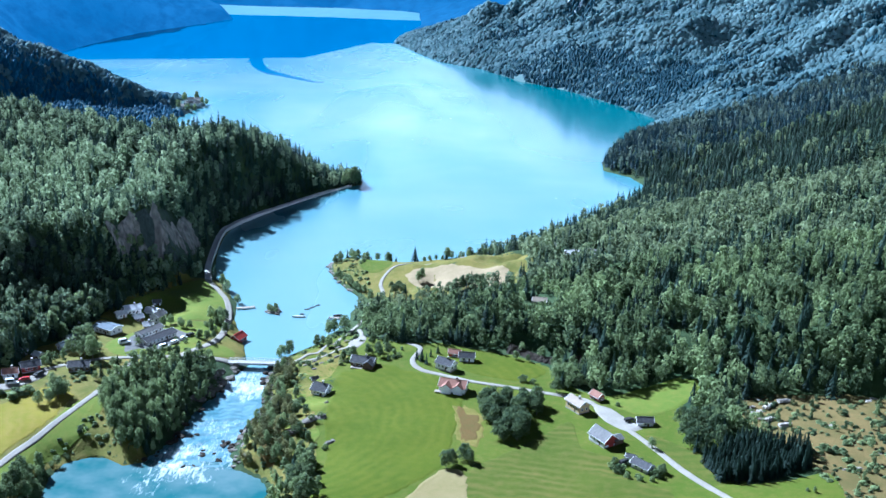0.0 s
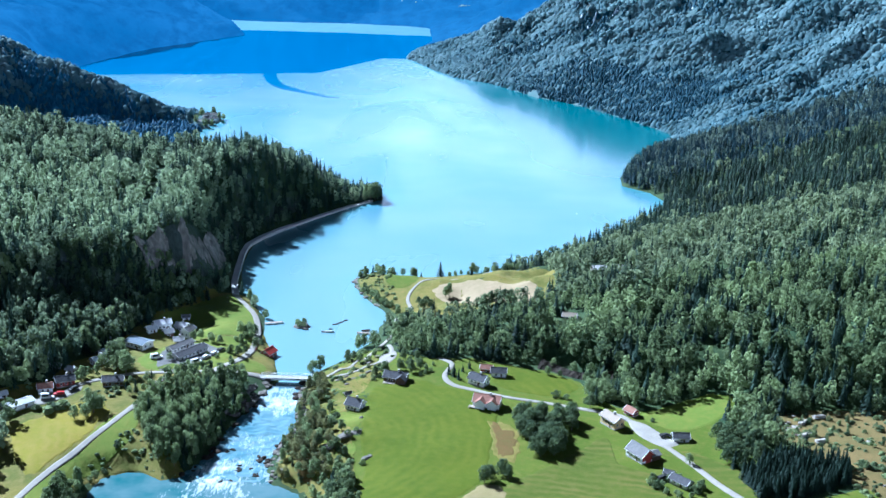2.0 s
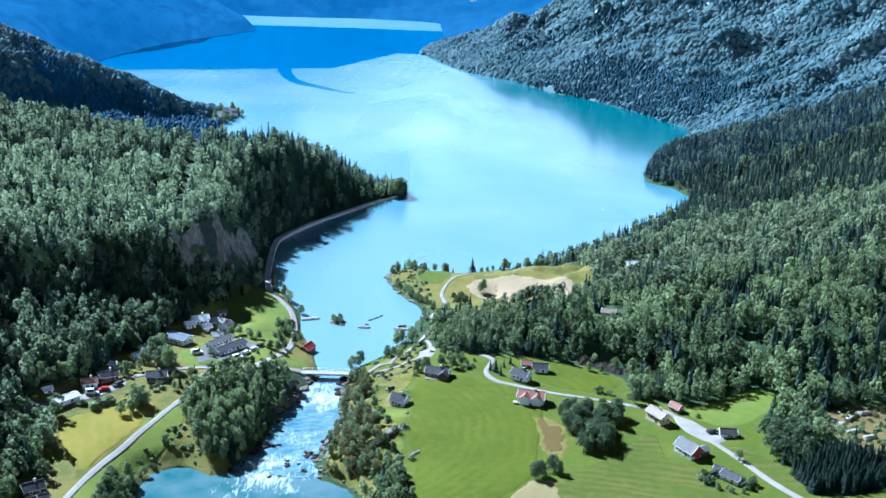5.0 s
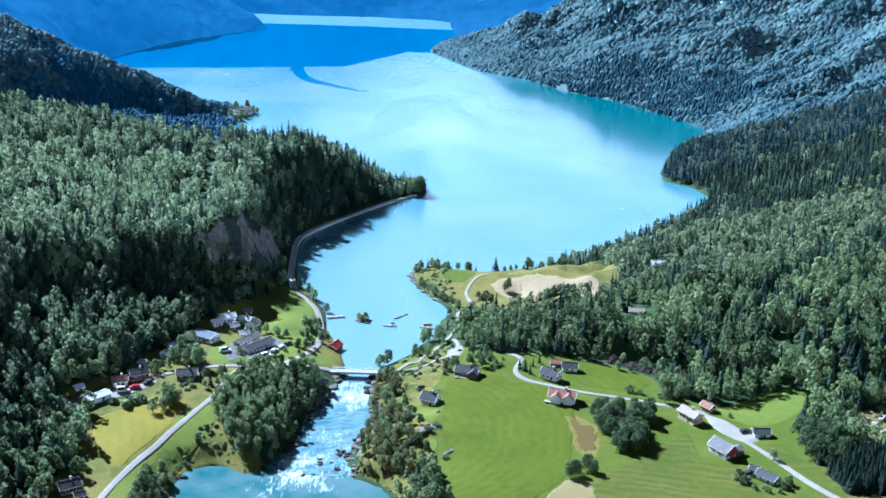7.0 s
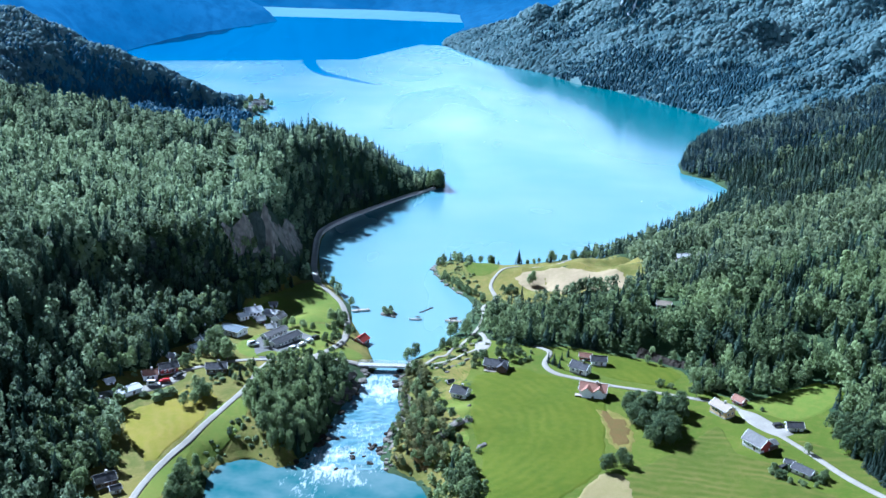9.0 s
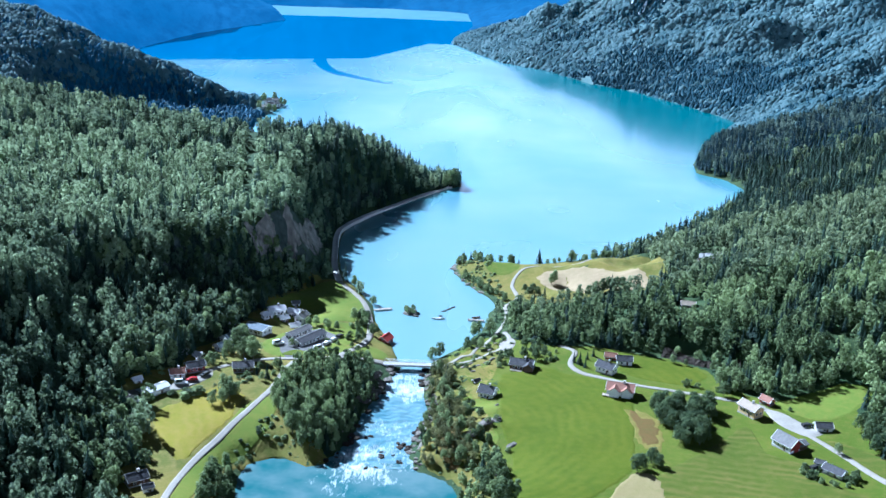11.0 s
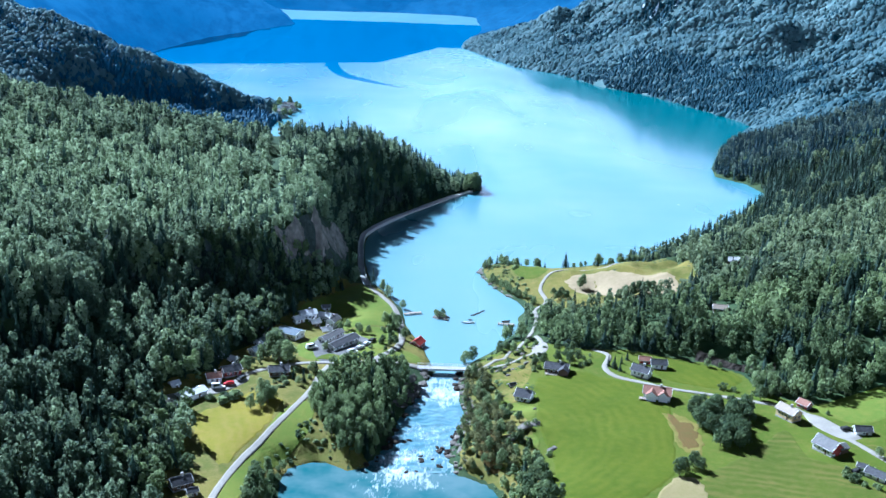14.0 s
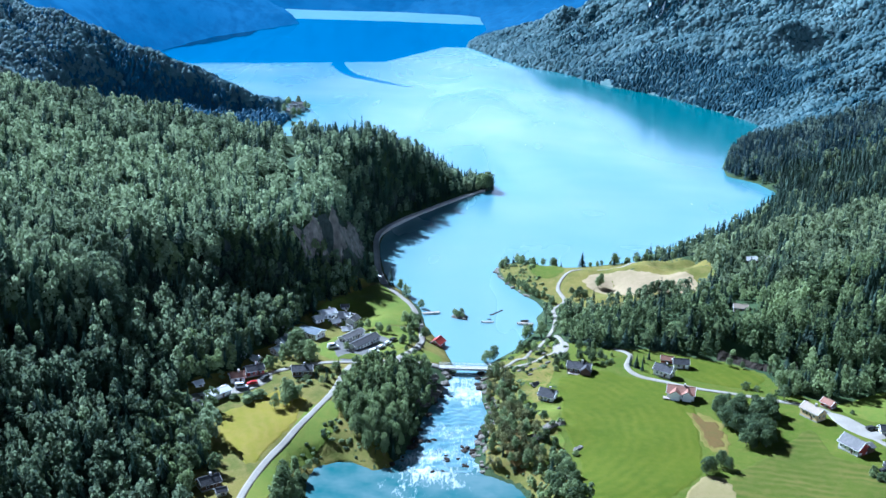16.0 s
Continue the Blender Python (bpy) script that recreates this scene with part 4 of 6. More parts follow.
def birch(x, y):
    """Light and shade painted into leaf tint: paler on the sunny shelf of the lake hill and the east slope, darker on
    the steep foot above the village.
    """
    # Each mask lightens a sunlit stretch of wood or darkens a shaded one.
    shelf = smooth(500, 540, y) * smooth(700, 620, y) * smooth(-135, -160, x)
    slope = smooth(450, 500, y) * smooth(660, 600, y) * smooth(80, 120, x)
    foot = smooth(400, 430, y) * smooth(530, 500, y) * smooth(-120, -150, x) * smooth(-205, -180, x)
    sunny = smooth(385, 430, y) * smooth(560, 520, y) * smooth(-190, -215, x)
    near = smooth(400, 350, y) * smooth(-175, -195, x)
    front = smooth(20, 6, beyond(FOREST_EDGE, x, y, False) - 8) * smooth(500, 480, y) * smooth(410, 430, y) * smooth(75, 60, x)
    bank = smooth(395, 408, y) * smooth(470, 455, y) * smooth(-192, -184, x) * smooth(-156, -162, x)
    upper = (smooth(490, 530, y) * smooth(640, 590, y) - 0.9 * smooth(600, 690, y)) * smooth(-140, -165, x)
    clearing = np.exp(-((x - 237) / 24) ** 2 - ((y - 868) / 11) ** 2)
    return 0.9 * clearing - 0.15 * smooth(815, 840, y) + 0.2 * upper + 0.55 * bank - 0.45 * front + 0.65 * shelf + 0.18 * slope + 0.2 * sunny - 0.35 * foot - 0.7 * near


def forest(name, places, heights, kinds, detail, label, seed, wide=1.0, pale=0.0, foliage=("broadleaf", "needle")):
    """All the trees of one stretch of wood that nobody could count."""
    r = np.random.RandomState(seed)
    leaf_count, leaf_size, tiers, round_count = detail
    for kind, material, words in ((0, M[foliage[0]], "broadleaf"), (1, M[foliage[1]], "spruce")):
        chosen = np.where(kinds == kind)[0]
        if not len(chosen):
            continue
        verts, tints = [], []
        protos = 9
        for p in range(protos):
            unit = crown_leaves(r, leaf_count, leaf_size, r.randint(7, 12), r.uniform(0.65, 1.1)) if kind == 0 else spruce_boughs(r, tiers, round_count, r.uniform(0.19, 0.27))
            mine = chosen[p::protos]
            a = r.uniform(0, 6.283, len(mine))
            h = heights[mine]
            w = h * (wide if kind == 0 else 1.1) * r.uniform(0.85, 1.15, len(mine))
            c, s = np.cos(a), np.sin(a)
            x = (unit[None, :, 0] * c[:, None] - unit[None, :, 1] * s[:, None]) * w[:, None] + places[mine, 0, None]
            y = (unit[None, :, 0] * s[:, None] + unit[None, :, 1] * c[:, None]) * w[:, None] + places[mine, 1, None]
            z = unit[None, :, 2] * h[:, None] + places[mine, 2, None]
            verts.append(np.stack([x, y, z], -1).reshape(-1, 3))
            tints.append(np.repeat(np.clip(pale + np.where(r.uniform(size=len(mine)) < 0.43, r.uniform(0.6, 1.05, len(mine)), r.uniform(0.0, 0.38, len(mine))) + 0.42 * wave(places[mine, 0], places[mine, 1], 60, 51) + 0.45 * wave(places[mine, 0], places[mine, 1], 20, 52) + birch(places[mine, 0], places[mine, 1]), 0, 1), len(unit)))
        v = np.concatenate(verts)
        me = quick_mesh(name, v, np.arange(len(v)).reshape(-1, 3), material, np.concatenate(tints))
        tagged(new(words + "_" + name, me), words + " " + label, "forest", "", "stuff")


def far_crown(r, kind, sides):
    """A lumpy crown one unit high for woods seen from far off: a ragged dome for birch, a ragged cone for spruce."""
    rings = ((0.28, 0.60), (0.64, 0.46), (0.88, 0.20)) if kind == 0 else ((0.28, 0.36), (0.60, 0.23), (0.86, 0.08))
    v = []
    for z, q in rings:
        a = np.arange(sides) * 6.283 / sides + r.uniform(-0.35, 0.35, sides)
        k = q * r.uniform(0.55, 1.35, sides)
        v.append(np.stack([k * np.cos(a), k * np.sin(a), z + r.uniform(-0.07, 0.07, sides)], -1))
    v = np.concatenate(v + [np.array([[0.0, 0.0, 1.0]])])
    f = []
    for j in range(len(rings) - 1):
        for k in range(sides):
            p, q = j * sides + k, j * sides + (k + 1) % sides
            f += [(p, q, q + sides), (p, q + sides, p + sides)]
    last = (len(rings) - 1) * sides
    f += [(last + k, last + (k + 1) % sides, len(v) - 1) for k in range(sides)]
    return v, np.array(f)


def far_forest(name, places, heights, kinds, sides, label, seed, foliage, mean):
    """Woods on the far mountainsides, beyond telling one leaf from another."""
    r = np.random.RandomState(seed)
    for kind, material, words in ((0, M[foliage[0]], "broadleaf"), (1, M[foliage[1]], "spruce")):
        chosen = np.where(kinds == kind)[0]
        verts, faces, tints, count = [], [], [], 0
        for p in range(12):
            unit, tri = far_crown(r, kind, sides)
            mine = chosen[p::12]
            a, h = r.uniform(0, 6.283, len(mine)), heights[mine]
            w = h * r.uniform(0.75, 1.25, len(mine))
            c, q = np.cos(a)[:, None], np.sin(a)[:, None]
            x = (unit[None, :, 0] * c - unit[None, :, 1] * q) * w[:, None] + places[mine, 0, None]
            y = (unit[None, :, 0] * q + unit[None, :, 1] * c) * w[:, None] + places[mine, 1, None]
            z = unit[None, :, 2] * h[:, None] + places[mine, 2, None]
            verts.append(np.stack([x, y, z], -1).reshape(-1, 3))
            faces.append((tri[None] + (count + np.arange(len(mine)) * len(unit))[:, None, None]).reshape(-1, 3))
            count += len(mine) * len(unit)
            # Height lightens the tint in place of thickening haze.
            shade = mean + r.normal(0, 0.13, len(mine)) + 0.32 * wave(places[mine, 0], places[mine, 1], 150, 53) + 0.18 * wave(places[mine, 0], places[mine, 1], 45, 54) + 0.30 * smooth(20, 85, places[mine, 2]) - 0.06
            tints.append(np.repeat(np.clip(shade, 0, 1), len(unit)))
        if count:
            me = quick_mesh(name, np.concatenate(verts), np.concatenate(faces), material, np.concatenate(tints), True)
            tagged(new(words + "_" + name, me), words + " " + label, "forest", "", "stuff")


def scatter(box_limits, gap, seed):
    """Points over a stretch of land, one in each cell of a jittered grid."""
    r = np.random.RandomState(seed)
    x0, x1, y0, y1 = box_limits
    x, y = np.meshgrid(np.arange(x0, x1, gap), np.arange(y0, y1, gap))
    x, y = (x + r.uniform(-0.48, 0.48, x.shape) * gap).ravel(), (y + r.uniform(-0.48, 0.48, y.shape) * gap).ravel()
    return x, y


OPEN = [FIELDS[k] for k in ("terrace", "lake_meadow", "yellow_meadow", "river_meadow", "bridge_green", "spit_pasture", "tan_field", "far_pasture", "heath")]
OPEN.append([(-84, 436), (-90, 470), (-104, 515), (-116, 545), (-134, 540), (-148, 490), (-156, 462), (-164, 440), (-168, 420), (-186, 398), (-184, 374), (-172, 372), (-166, 352), (-174, 330), (-172, 312), (-160, 306), (-150, 280), (-125, 280), (-130, 345), (-100, 350), (-84, 400)])
OPEN.append([(-84, 440), (-92, 400), (-110, 340), (-60, 310), (-40, 320), (-40, 440), (-42, 500), (-34, 512), (-48, 500), (-66, 460)])
OPEN.append([(-70, 540), (-30, 508), (0, 504), (32, 500), (42, 520), (42, 570), (14, 600), (-70, 600)])
OPEN.append([(56, 556), (60, 542), (72, 536), (84, 540), (86, 556), (78, 570), (66, 574)])
OPEN += [[(sum(p[0] for p in o) / len(o) + 1.5 * (x - sum(p[0] for p in o) / len(o)) - 3, sum(p[1] for p in o) / len(o) + 2.2 * (y - sum(p[1] for p in o) / len(o)) - 8) for x, y in o] for o in SNOW]
OPEN.append([(-160, 519), (-154, 515), (-140, 540), (-133, 547), (-130, 594), (-141, 600), (-148, 582), (-150, 550)])
OPEN.append([(86, 340), (86, 292), (128, 292), (130, 324), (126, 346), (104, 354)])
OPEN.append([(26, 442), (28, 434), (42, 424), (56, 418), (57, 428), (44, 440), (34, 446)])
OPEN.append([(-255, 432), (-246, 456), (-230, 476), (-222, 474), (-234, 452), (-246, 430)])
OPEN.append([(36, 464), (50, 464), (50, 478), (36, 478)])
OPEN.append([(-262, 1026), (-230, 1026), (-226, 1092), (-260, 1092)])
OPEN.append([(-268, 794), (-228, 802), (-226, 824), (-266, 820)])


def wooded(x, y, near):
    d = distance_to(WATER, x, y, True)
    keep = ~inside(WATER, x, y) & (d > np.where((y > 575) & (y < 640) & (x < 20) & (x > -100), 14.0, 2.0 if near else 0.6))
    for outline in OPEN:
        keep &= ~inside(outline, x, y)
    for line, width in ROADS.values():
        keep &= distance_to(line, x, y) > width / 2 + 1.6
    power = distance_to([(-168, 540), (-206, 762), (-232, 930)], x, y)
    keep &= (power > 3.6) | (y < 560)
    e = 1.5
    grade = np.hypot(land(x + e, y) - land(x - e, y), land(x, y + e) - land(x, y - e)) / (2 * e)
    keep &= grade < 3.0 + 0.5 * wave(x, y, 17, 61)
    if near:
        keep &= (wave(x, y, 34, 62) > -0.95) & (np.random.RandomState(9).uniform(size=x.shape) > 0.17)
    return keep


def reach(x, y):
    """The stretch of the valley that lies open to view."""
    return (x > -100 - 0.44 * y) & (x < 14 + 0.43 * y)


def dark_wood(x, y):
    """Where spruce takes over from birch, partly to paint in shade: the ridge behind the east hill and its gully, a
    stand on the far slope, the shaded western mountain.
    """
    ridge = smooth(715, 760, y - 0.12 * x) * smooth(960, 900, y - 0.12 * x) * smooth(60, 120, x)
    stand_far = smooth(46, 34, land(x, y) + 9 * wave(x, y, 60, 67)) * smooth(1085, 1135, y) * smooth(1410, 1340, y) * smooth(40, 80, x)
    stand_far = stand_far + 0.7 * smooth(0.35, 0.8, wave(x, y, 170, 69)) * smooth(980, 1040, y)
    lake_hill = smooth(640, 700, y) * smooth(830, 800, y) * smooth(-250, -200, x) * smooth(20, -40, x)
    crest = np.interp(x, [-420, -300, -236], [1026, 1034, 1064])
    # Dark spruce below a birch crest paints the spur's shaded face.
    western = smooth(-7, -16, y - crest + 6 * wave(x, y, 40, 66)) * smooth(880, 930, y) * smooth(-430, -390, x) * smooth(-236, -250, x) * 1.4
    western = western + 0.6 * smooth(1200, 1300, y) * smooth(-300, -380, x)
    d = distance_to(EAST_SHORE, x, y)
    belt = smooth(615, 650, y) * smooth(850, 800, y) * smooth(45, 62, x) * np.clip(smooth(55, 35, d) + smooth(640, 664, y - 0.12 * (x - 100)) * smooth(830, 780, y - 0.12 * (x - 100)), 0, 1)
    gully = smooth(11, 5, distance_to([(185, 540), (164, 522), (133, 501), (114, 496), (104, 474), (94, 452)], x, y) + 4 * wave(x, y, 25, 70))
    return np.clip(belt + gully + 0.6 * ridge + 1.5 * stand_far + 0.6 * lake_hill + western, 0, 1.5)


def plant(name, limits, gap, height, spruce, detail, label, seed, near=True, foliage=("hazed_birch", "hazed_spruce"), slim=0.78):
    x, y = scatter(limits, gap, seed)
    keep = reach(x, y)
    x, y = x[keep], y[keep]
    keep = wooded(x, y, near)
    x, y = x[keep], y[keep]
    r = np.random.RandomState(seed + 1)
    kinds = (r.uniform(size=len(x)) + 0.22 * wave(x, y, 75, 63) + 0.42 * wave(x, y, 24, 65) < spruce + 0.62 * dark_wood(x, y)).astype(int)
    h = (height[0] + (height[1] - height[0]) * r.beta(1.6, 2.2, len(x)) * 1.15) * (1 + 0.12 * wave(x, y, 45, 64)) * np.where(kinds == 1, 1.12, 1.0)
    h = h * (1 - 0.15 * smooth(462, 490, y) * smooth(-45, -25, x) * smooth(60, 40, x) * smooth(530, 520, y))
    for cx, cy, cr in ((43, 462, 11), (66, 538, 15), (76, 552, 14), (60, 596, 9)):
        h = h * (1 - 0.55 * smooth(cr, cr * 0.6, np.hypot(x - cx, y - cy)))
    z = ground_at(x, y) - 0.2
    if near:
        forest(name, np.stack([x, y, z], -1), h, kinds, detail, label, seed + 2, slim, 0.0, foliage)
    else:
        seen = (z < 208 - 0.066 * y) & ~far_off(x, y)
        far_forest(name, np.stack([x, y, z - 0.55 * h], -1)[seen], h[seen], kinds[seen], detail, label, seed + 2, foliage, 0.42 if foliage[0] == "hazed_birch" else 0.10)


# WEST and SHORE leaves, like the mountain ones, have haze in their colour.
LOWLAND, WEST, HILLS, SHORE = ("broadleaf", "needle"), ("cooled_west_birch", "needle"), ("hill_birch", "needle"), ("hazed_shore_birch", "hazed_shore_spruce")
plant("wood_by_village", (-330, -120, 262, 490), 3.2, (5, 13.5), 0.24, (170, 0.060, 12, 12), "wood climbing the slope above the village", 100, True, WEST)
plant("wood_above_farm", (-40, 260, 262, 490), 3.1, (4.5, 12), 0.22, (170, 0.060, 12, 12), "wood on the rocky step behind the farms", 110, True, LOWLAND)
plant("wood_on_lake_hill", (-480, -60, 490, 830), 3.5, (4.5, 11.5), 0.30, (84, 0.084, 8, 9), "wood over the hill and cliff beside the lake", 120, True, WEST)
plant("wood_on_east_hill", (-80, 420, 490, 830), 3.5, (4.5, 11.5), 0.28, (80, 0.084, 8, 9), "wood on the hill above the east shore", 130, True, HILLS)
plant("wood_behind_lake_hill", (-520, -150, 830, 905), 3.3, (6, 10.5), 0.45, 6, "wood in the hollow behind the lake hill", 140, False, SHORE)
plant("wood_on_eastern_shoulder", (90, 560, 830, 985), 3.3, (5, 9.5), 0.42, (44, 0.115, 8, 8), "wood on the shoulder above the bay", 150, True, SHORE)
plant("wood_on_far_west_slope", (-760, -150, 905, 1330), 3.2, (5.5, 10), 0.25, 5, "wood on the far western mountainside", 180, False, ("hazed_birch", "hazed_west_spruce"))
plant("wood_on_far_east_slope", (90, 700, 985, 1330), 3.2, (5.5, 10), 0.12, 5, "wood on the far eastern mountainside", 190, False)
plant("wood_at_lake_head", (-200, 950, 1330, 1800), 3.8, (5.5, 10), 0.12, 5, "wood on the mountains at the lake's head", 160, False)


# ---- houses ----
HOUSE = 0.77
SITES = []


def gable_body(L, W, h, rise):
    bm = bmesh.new()
    a, b = L / 2, W / 2
    low = [bm.verts.new(p) for p in ((-a, -b, -0.8), (a, -b, -0.8), (a, b, -0.8), (-a, b, -0.8))]
    top = [bm.verts.new(p) for p in ((-a, -b, h), (a, -b, h), (a, b, h), (-a, b, h))]
    ridge = [bm.verts.new((-a, 0, h + rise)), bm.verts.new((a, 0, h + rise))]
    bm.faces.new(low[::-1])
    bm.faces.new((low[0], low[1], top[1], top[0]))
    bm.faces.new((low[2], low[3], top[3], top[2]))
    bm.faces.new((low[1], low[2], top[2], ridge[1], top[1]))
    bm.faces.new((low[3], low[0], top[0], ridge[0], top[3]))
    bm.faces.new((top[0], top[1], ridge[1], ridge[0]))
    bm.faces.new((top[2], top[3], ridge[0], ridge[1]))
    return bm


def roof_slope(L, W, h, rise, side, over=0.45, thick=0.16):
    """One slab of a gable roof, on the +y or -y side."""
    bm = bmesh.new()
    slope = rise / (W / 2)
    a = L / 2 + over
    e = W / 2 + over
    z0, z1 = h - slope * over + 0.03, h + rise + 0.03
    pts = []
    for x in (-a, a):
        for y, z in ((0, z1), (side * e, z0)):
            for dz in (0, thick):
                pts.append(bm.verts.new((x, y, z + dz)))
    i, o = pts[:4], pts[4:]
    for quad in ((i[0], i[1], i[3], i[2]), (o[0], o[1], o[3], o[2]), (i[1], i[3], o[3], o[1]), (i[0], i[2], o[2], o[0]), (i[2], i[3], o[3], o[2]), (i[0], i[1], o[1], o[0])):
        bm.faces.new(quad)
    bmesh.ops.recalc_face_normals(bm, faces=bm.faces)
    return bm


def put_window(body, x, y, z, w, t, along):
    """A window on a wall: a frame with its pane. along: the wall runs along x or y."""
    out = 0.05
    bm = bmesh.new()
    if along == "x":
        s = 1 if y > 0 else -1
        box(bm, x - w / 2 - 0.09, x + w / 2 + 0.09, *sorted((y - s * 0.02, y + s * out)), z - t / 2 - 0.09, z + t / 2 + 0.09)
    else:
        s = 1 if x > 0 else -1
        box(bm, *sorted((x - s * 0.02, x + s * out)), y - w / 2 - 0.09, y + w / 2 + 0.09, z - t / 2 - 0.09, z + t / 2 + 0.09)
    f = part("window", bm, M["white"], body, "white-framed window")
    for k in (-1, 1):
        bm = bmesh.new()
        c = k * w / 4
        if along == "x":
            box(bm, x + c - w / 4 + 0.03, x + c + w / 4 - 0.03, *sorted((y, y + s * (out + 0.012))), z - t / 2, z + t / 2)
        else:
            box(bm, *sorted((x, x + s * (out + 0.012))), y + c - w / 4 + 0.03, y + c + w / 4 - 0.03, z - t / 2, z + t / 2)
        part("pane", bm, M["glass"], f, "dark window pane")


def house(name, x, y, turn, size, walls, roofing, label, category="house", windows=3, chimney=True, trim=None, gable=None, group=""):
    """A gabled building with its ridge along local x, footed on the ground."""
    L, W, h, rise = [v * HOUSE for v in size]
    SITES.append((x, y, 0.5 * max(L, W) + 1.6))
    z = min(level_at(x + dx, y + dy) for dx in (-2, 2) for dy in (-2, 2)) + 0.25
    root = thing(name, pose(x, y, z, 0, 0, turn), label, category, group)
    bm = bmesh.new()
    box(bm, -L / 2 - 0.06, L / 2 + 0.06, -W / 2 - 0.06, W / 2 + 0.06, -1.2, 0.35, 0.03)
    part("foundation", bm, M["concrete"], root, "grey concrete foundation")
    body = part("wall", gable_body(L, W, h, rise), M[walls], root)
    for side in (-1, 1):
        slab = part("roof", roof_slope(L, W, h, rise, side), M[roofing], root)
        bm = bmesh.new()
        box(bm, -L / 2 - 0.47, L / 2 + 0.47, *sorted((side * (W / 2 + 0.40), side * (W / 2 + 0.52))), h - rise / (W / 2) * 0.45 - 0.06, h - rise / (W / 2) * 0.45 + 0.10)
        part("gutter", bm, M["steel"] if trim is None else M[trim], slab, "pale eaves gutter")
    for end in (-1, 1):
        for side in (-1, 1):
            bm = bmesh.new()
            slope = math.atan2(rise, W / 2)
            reach_y = W / 2 + 0.45
            box(bm, -0.06, 0.06, 0, reach_y / math.cos(slope), -0.16, 0.06)
            bmesh.ops.transform(bm, verts=bm.verts, matrix=Matrix.Translation((end * (L / 2 + 0.48), 0, h + rise + 0.16)) @ Matrix.Rotation(-slope, 4, "X"))
            if side < 0:
                bmesh.ops.transform(bm, verts=bm.verts, matrix=Matrix.Diagonal((1, -1, 1, 1)))
                bmesh.ops.reverse_faces(bm, faces=bm.faces)
            part("bargeboard", bm, M[trim or "white"], root, "painted bargeboard")
        if gable:
            bm = bmesh.new()
            xx = end * (L / 2 + 0.02)
            tri = [bm.verts.new(p) for p in ((xx, -W / 2 + 0.25, h + 0.1), (xx, W / 2 - 0.25, h + 0.1), (xx, 0, h + rise - 0.25))]
            tri += [bm.verts.new(v.co + Vector((end * 0.05, 0, 0))) for v in tri]
            bm.faces.new(tri[:3])
            bm.faces.new(tri[3:])
            for k in range(3):
                bm.faces.new((tri[k], tri[(k + 1) % 3], tri[3 + (k + 1) % 3], tri[3 + k]))
            bmesh.ops.recalc_face_normals(bm, faces=bm.faces)
            part("gable_boarding", bm, M[gable], root, "boarded gable")
    bm = bmesh.new()
    box(bm, -L / 2 - 0.47, L / 2 + 0.47, -0.13, 0.13, h + rise + 0.12, h + rise + 0.26, 0.03)
    part("ridge_cap", bm, M[roofing], root)
    if chimney:
        bm = bmesh.new()
        box(bm, L * 0.12 - 0.35, L * 0.12 + 0.35, -0.35, 0.35, h + rise - 0.6, h + rise + 1.0, 0.03)
        box(bm, L * 0.12 - 0.43, L * 0.12 + 0.43, -0.43, 0.43, h + rise + 1.0, h + rise + 1.12)
        part("chimney", bm, M["concrete"], root, "masonry chimney")
    for side in (-1, 1):
        for k in range(windows):
            wx = (k - (windows - 1) / 2) * (L - 1.5) / max(windows, 1)
            put_window(body, wx, side * W / 2, h * 0.56, 0.85, 0.9, "x")
            if h > 3.4:
                put_window(body, wx, side * W / 2, h * 0.22, 0.85, 0.85, "x")
    if windows:
        for end in (-1, 1):
            put_window(body, end * (L / 2), W * 0.22, h * 0.55, 0.85, 0.9, "y")
            put_window(body, end * (L / 2), -W * 0.22, h * 0.55, 0.85, 0.9, "y")
            if rise > 1.5 and not gable:
                put_window(body, end * (L / 2), 0, h + rise * 0.32, 0.75, 0.75, "y")
    bm = bmesh.new()
    box(bm, L * 0.18 - 0.38, L * 0.18 + 0.38, -W / 2 - 0.07, -W / 2 + 0.02, 0.1, 1.65, 0.02)
    door = part("door", bm, M["brown"], body, "dark wooden door")
    bm = bmesh.new()
    box(bm, L * 0.18 + 0.26, L * 0.18 + 0.31, -W / 2 - 0.12, -W / 2 - 0.06, 0.8, 0.9)
    part("handle", bm, M["steel"], door, "metal door handle")
    return root


def wing(root, x, y, turn, size, walls, roofing):
    """A cross wing added to a house, as two more parts."""
    L, W, h, rise = [v * HOUSE for v in size]
    m = pose(x * HOUSE, y * HOUSE, 0, 0, 0, turn)
    bm = gable_body(L, W, h, rise)
    bmesh.ops.transform(bm, verts=bm.verts, matrix=m)
    body = part("wing_wall", bm, M[walls], root)
    for side in (-1, 1):
        bm = roof_slope(L, W, h, rise, side)
        bmesh.ops.transform(bm, verts=bm.verts, matrix=m)
        part("wing_roof", bm, M[roofing], root)
    return body


def deck(root, x0, x1, y0, y1, z, count):
    """A board terrace on posts."""
    for k in range(count):
        bm = bmesh.new()
        a = y0 + (y1 - y0) * k / count
        box(bm, x0, x1, a + 0.02, a + (y1 - y0) / count - 0.02, z - 0.06, z)
        part("board", bm, M["timber"], root)
    for px_ in (x0 + 0.2, x1 - 0.2):
        for py_ in (y0 + 0.2, y1 - 0.2):
            bm = rod(bmesh.new(), (px_, py_, -1.2), (px_, py_, z - 0.06), 0.08)
            part("post", bm, M["timber"], root)


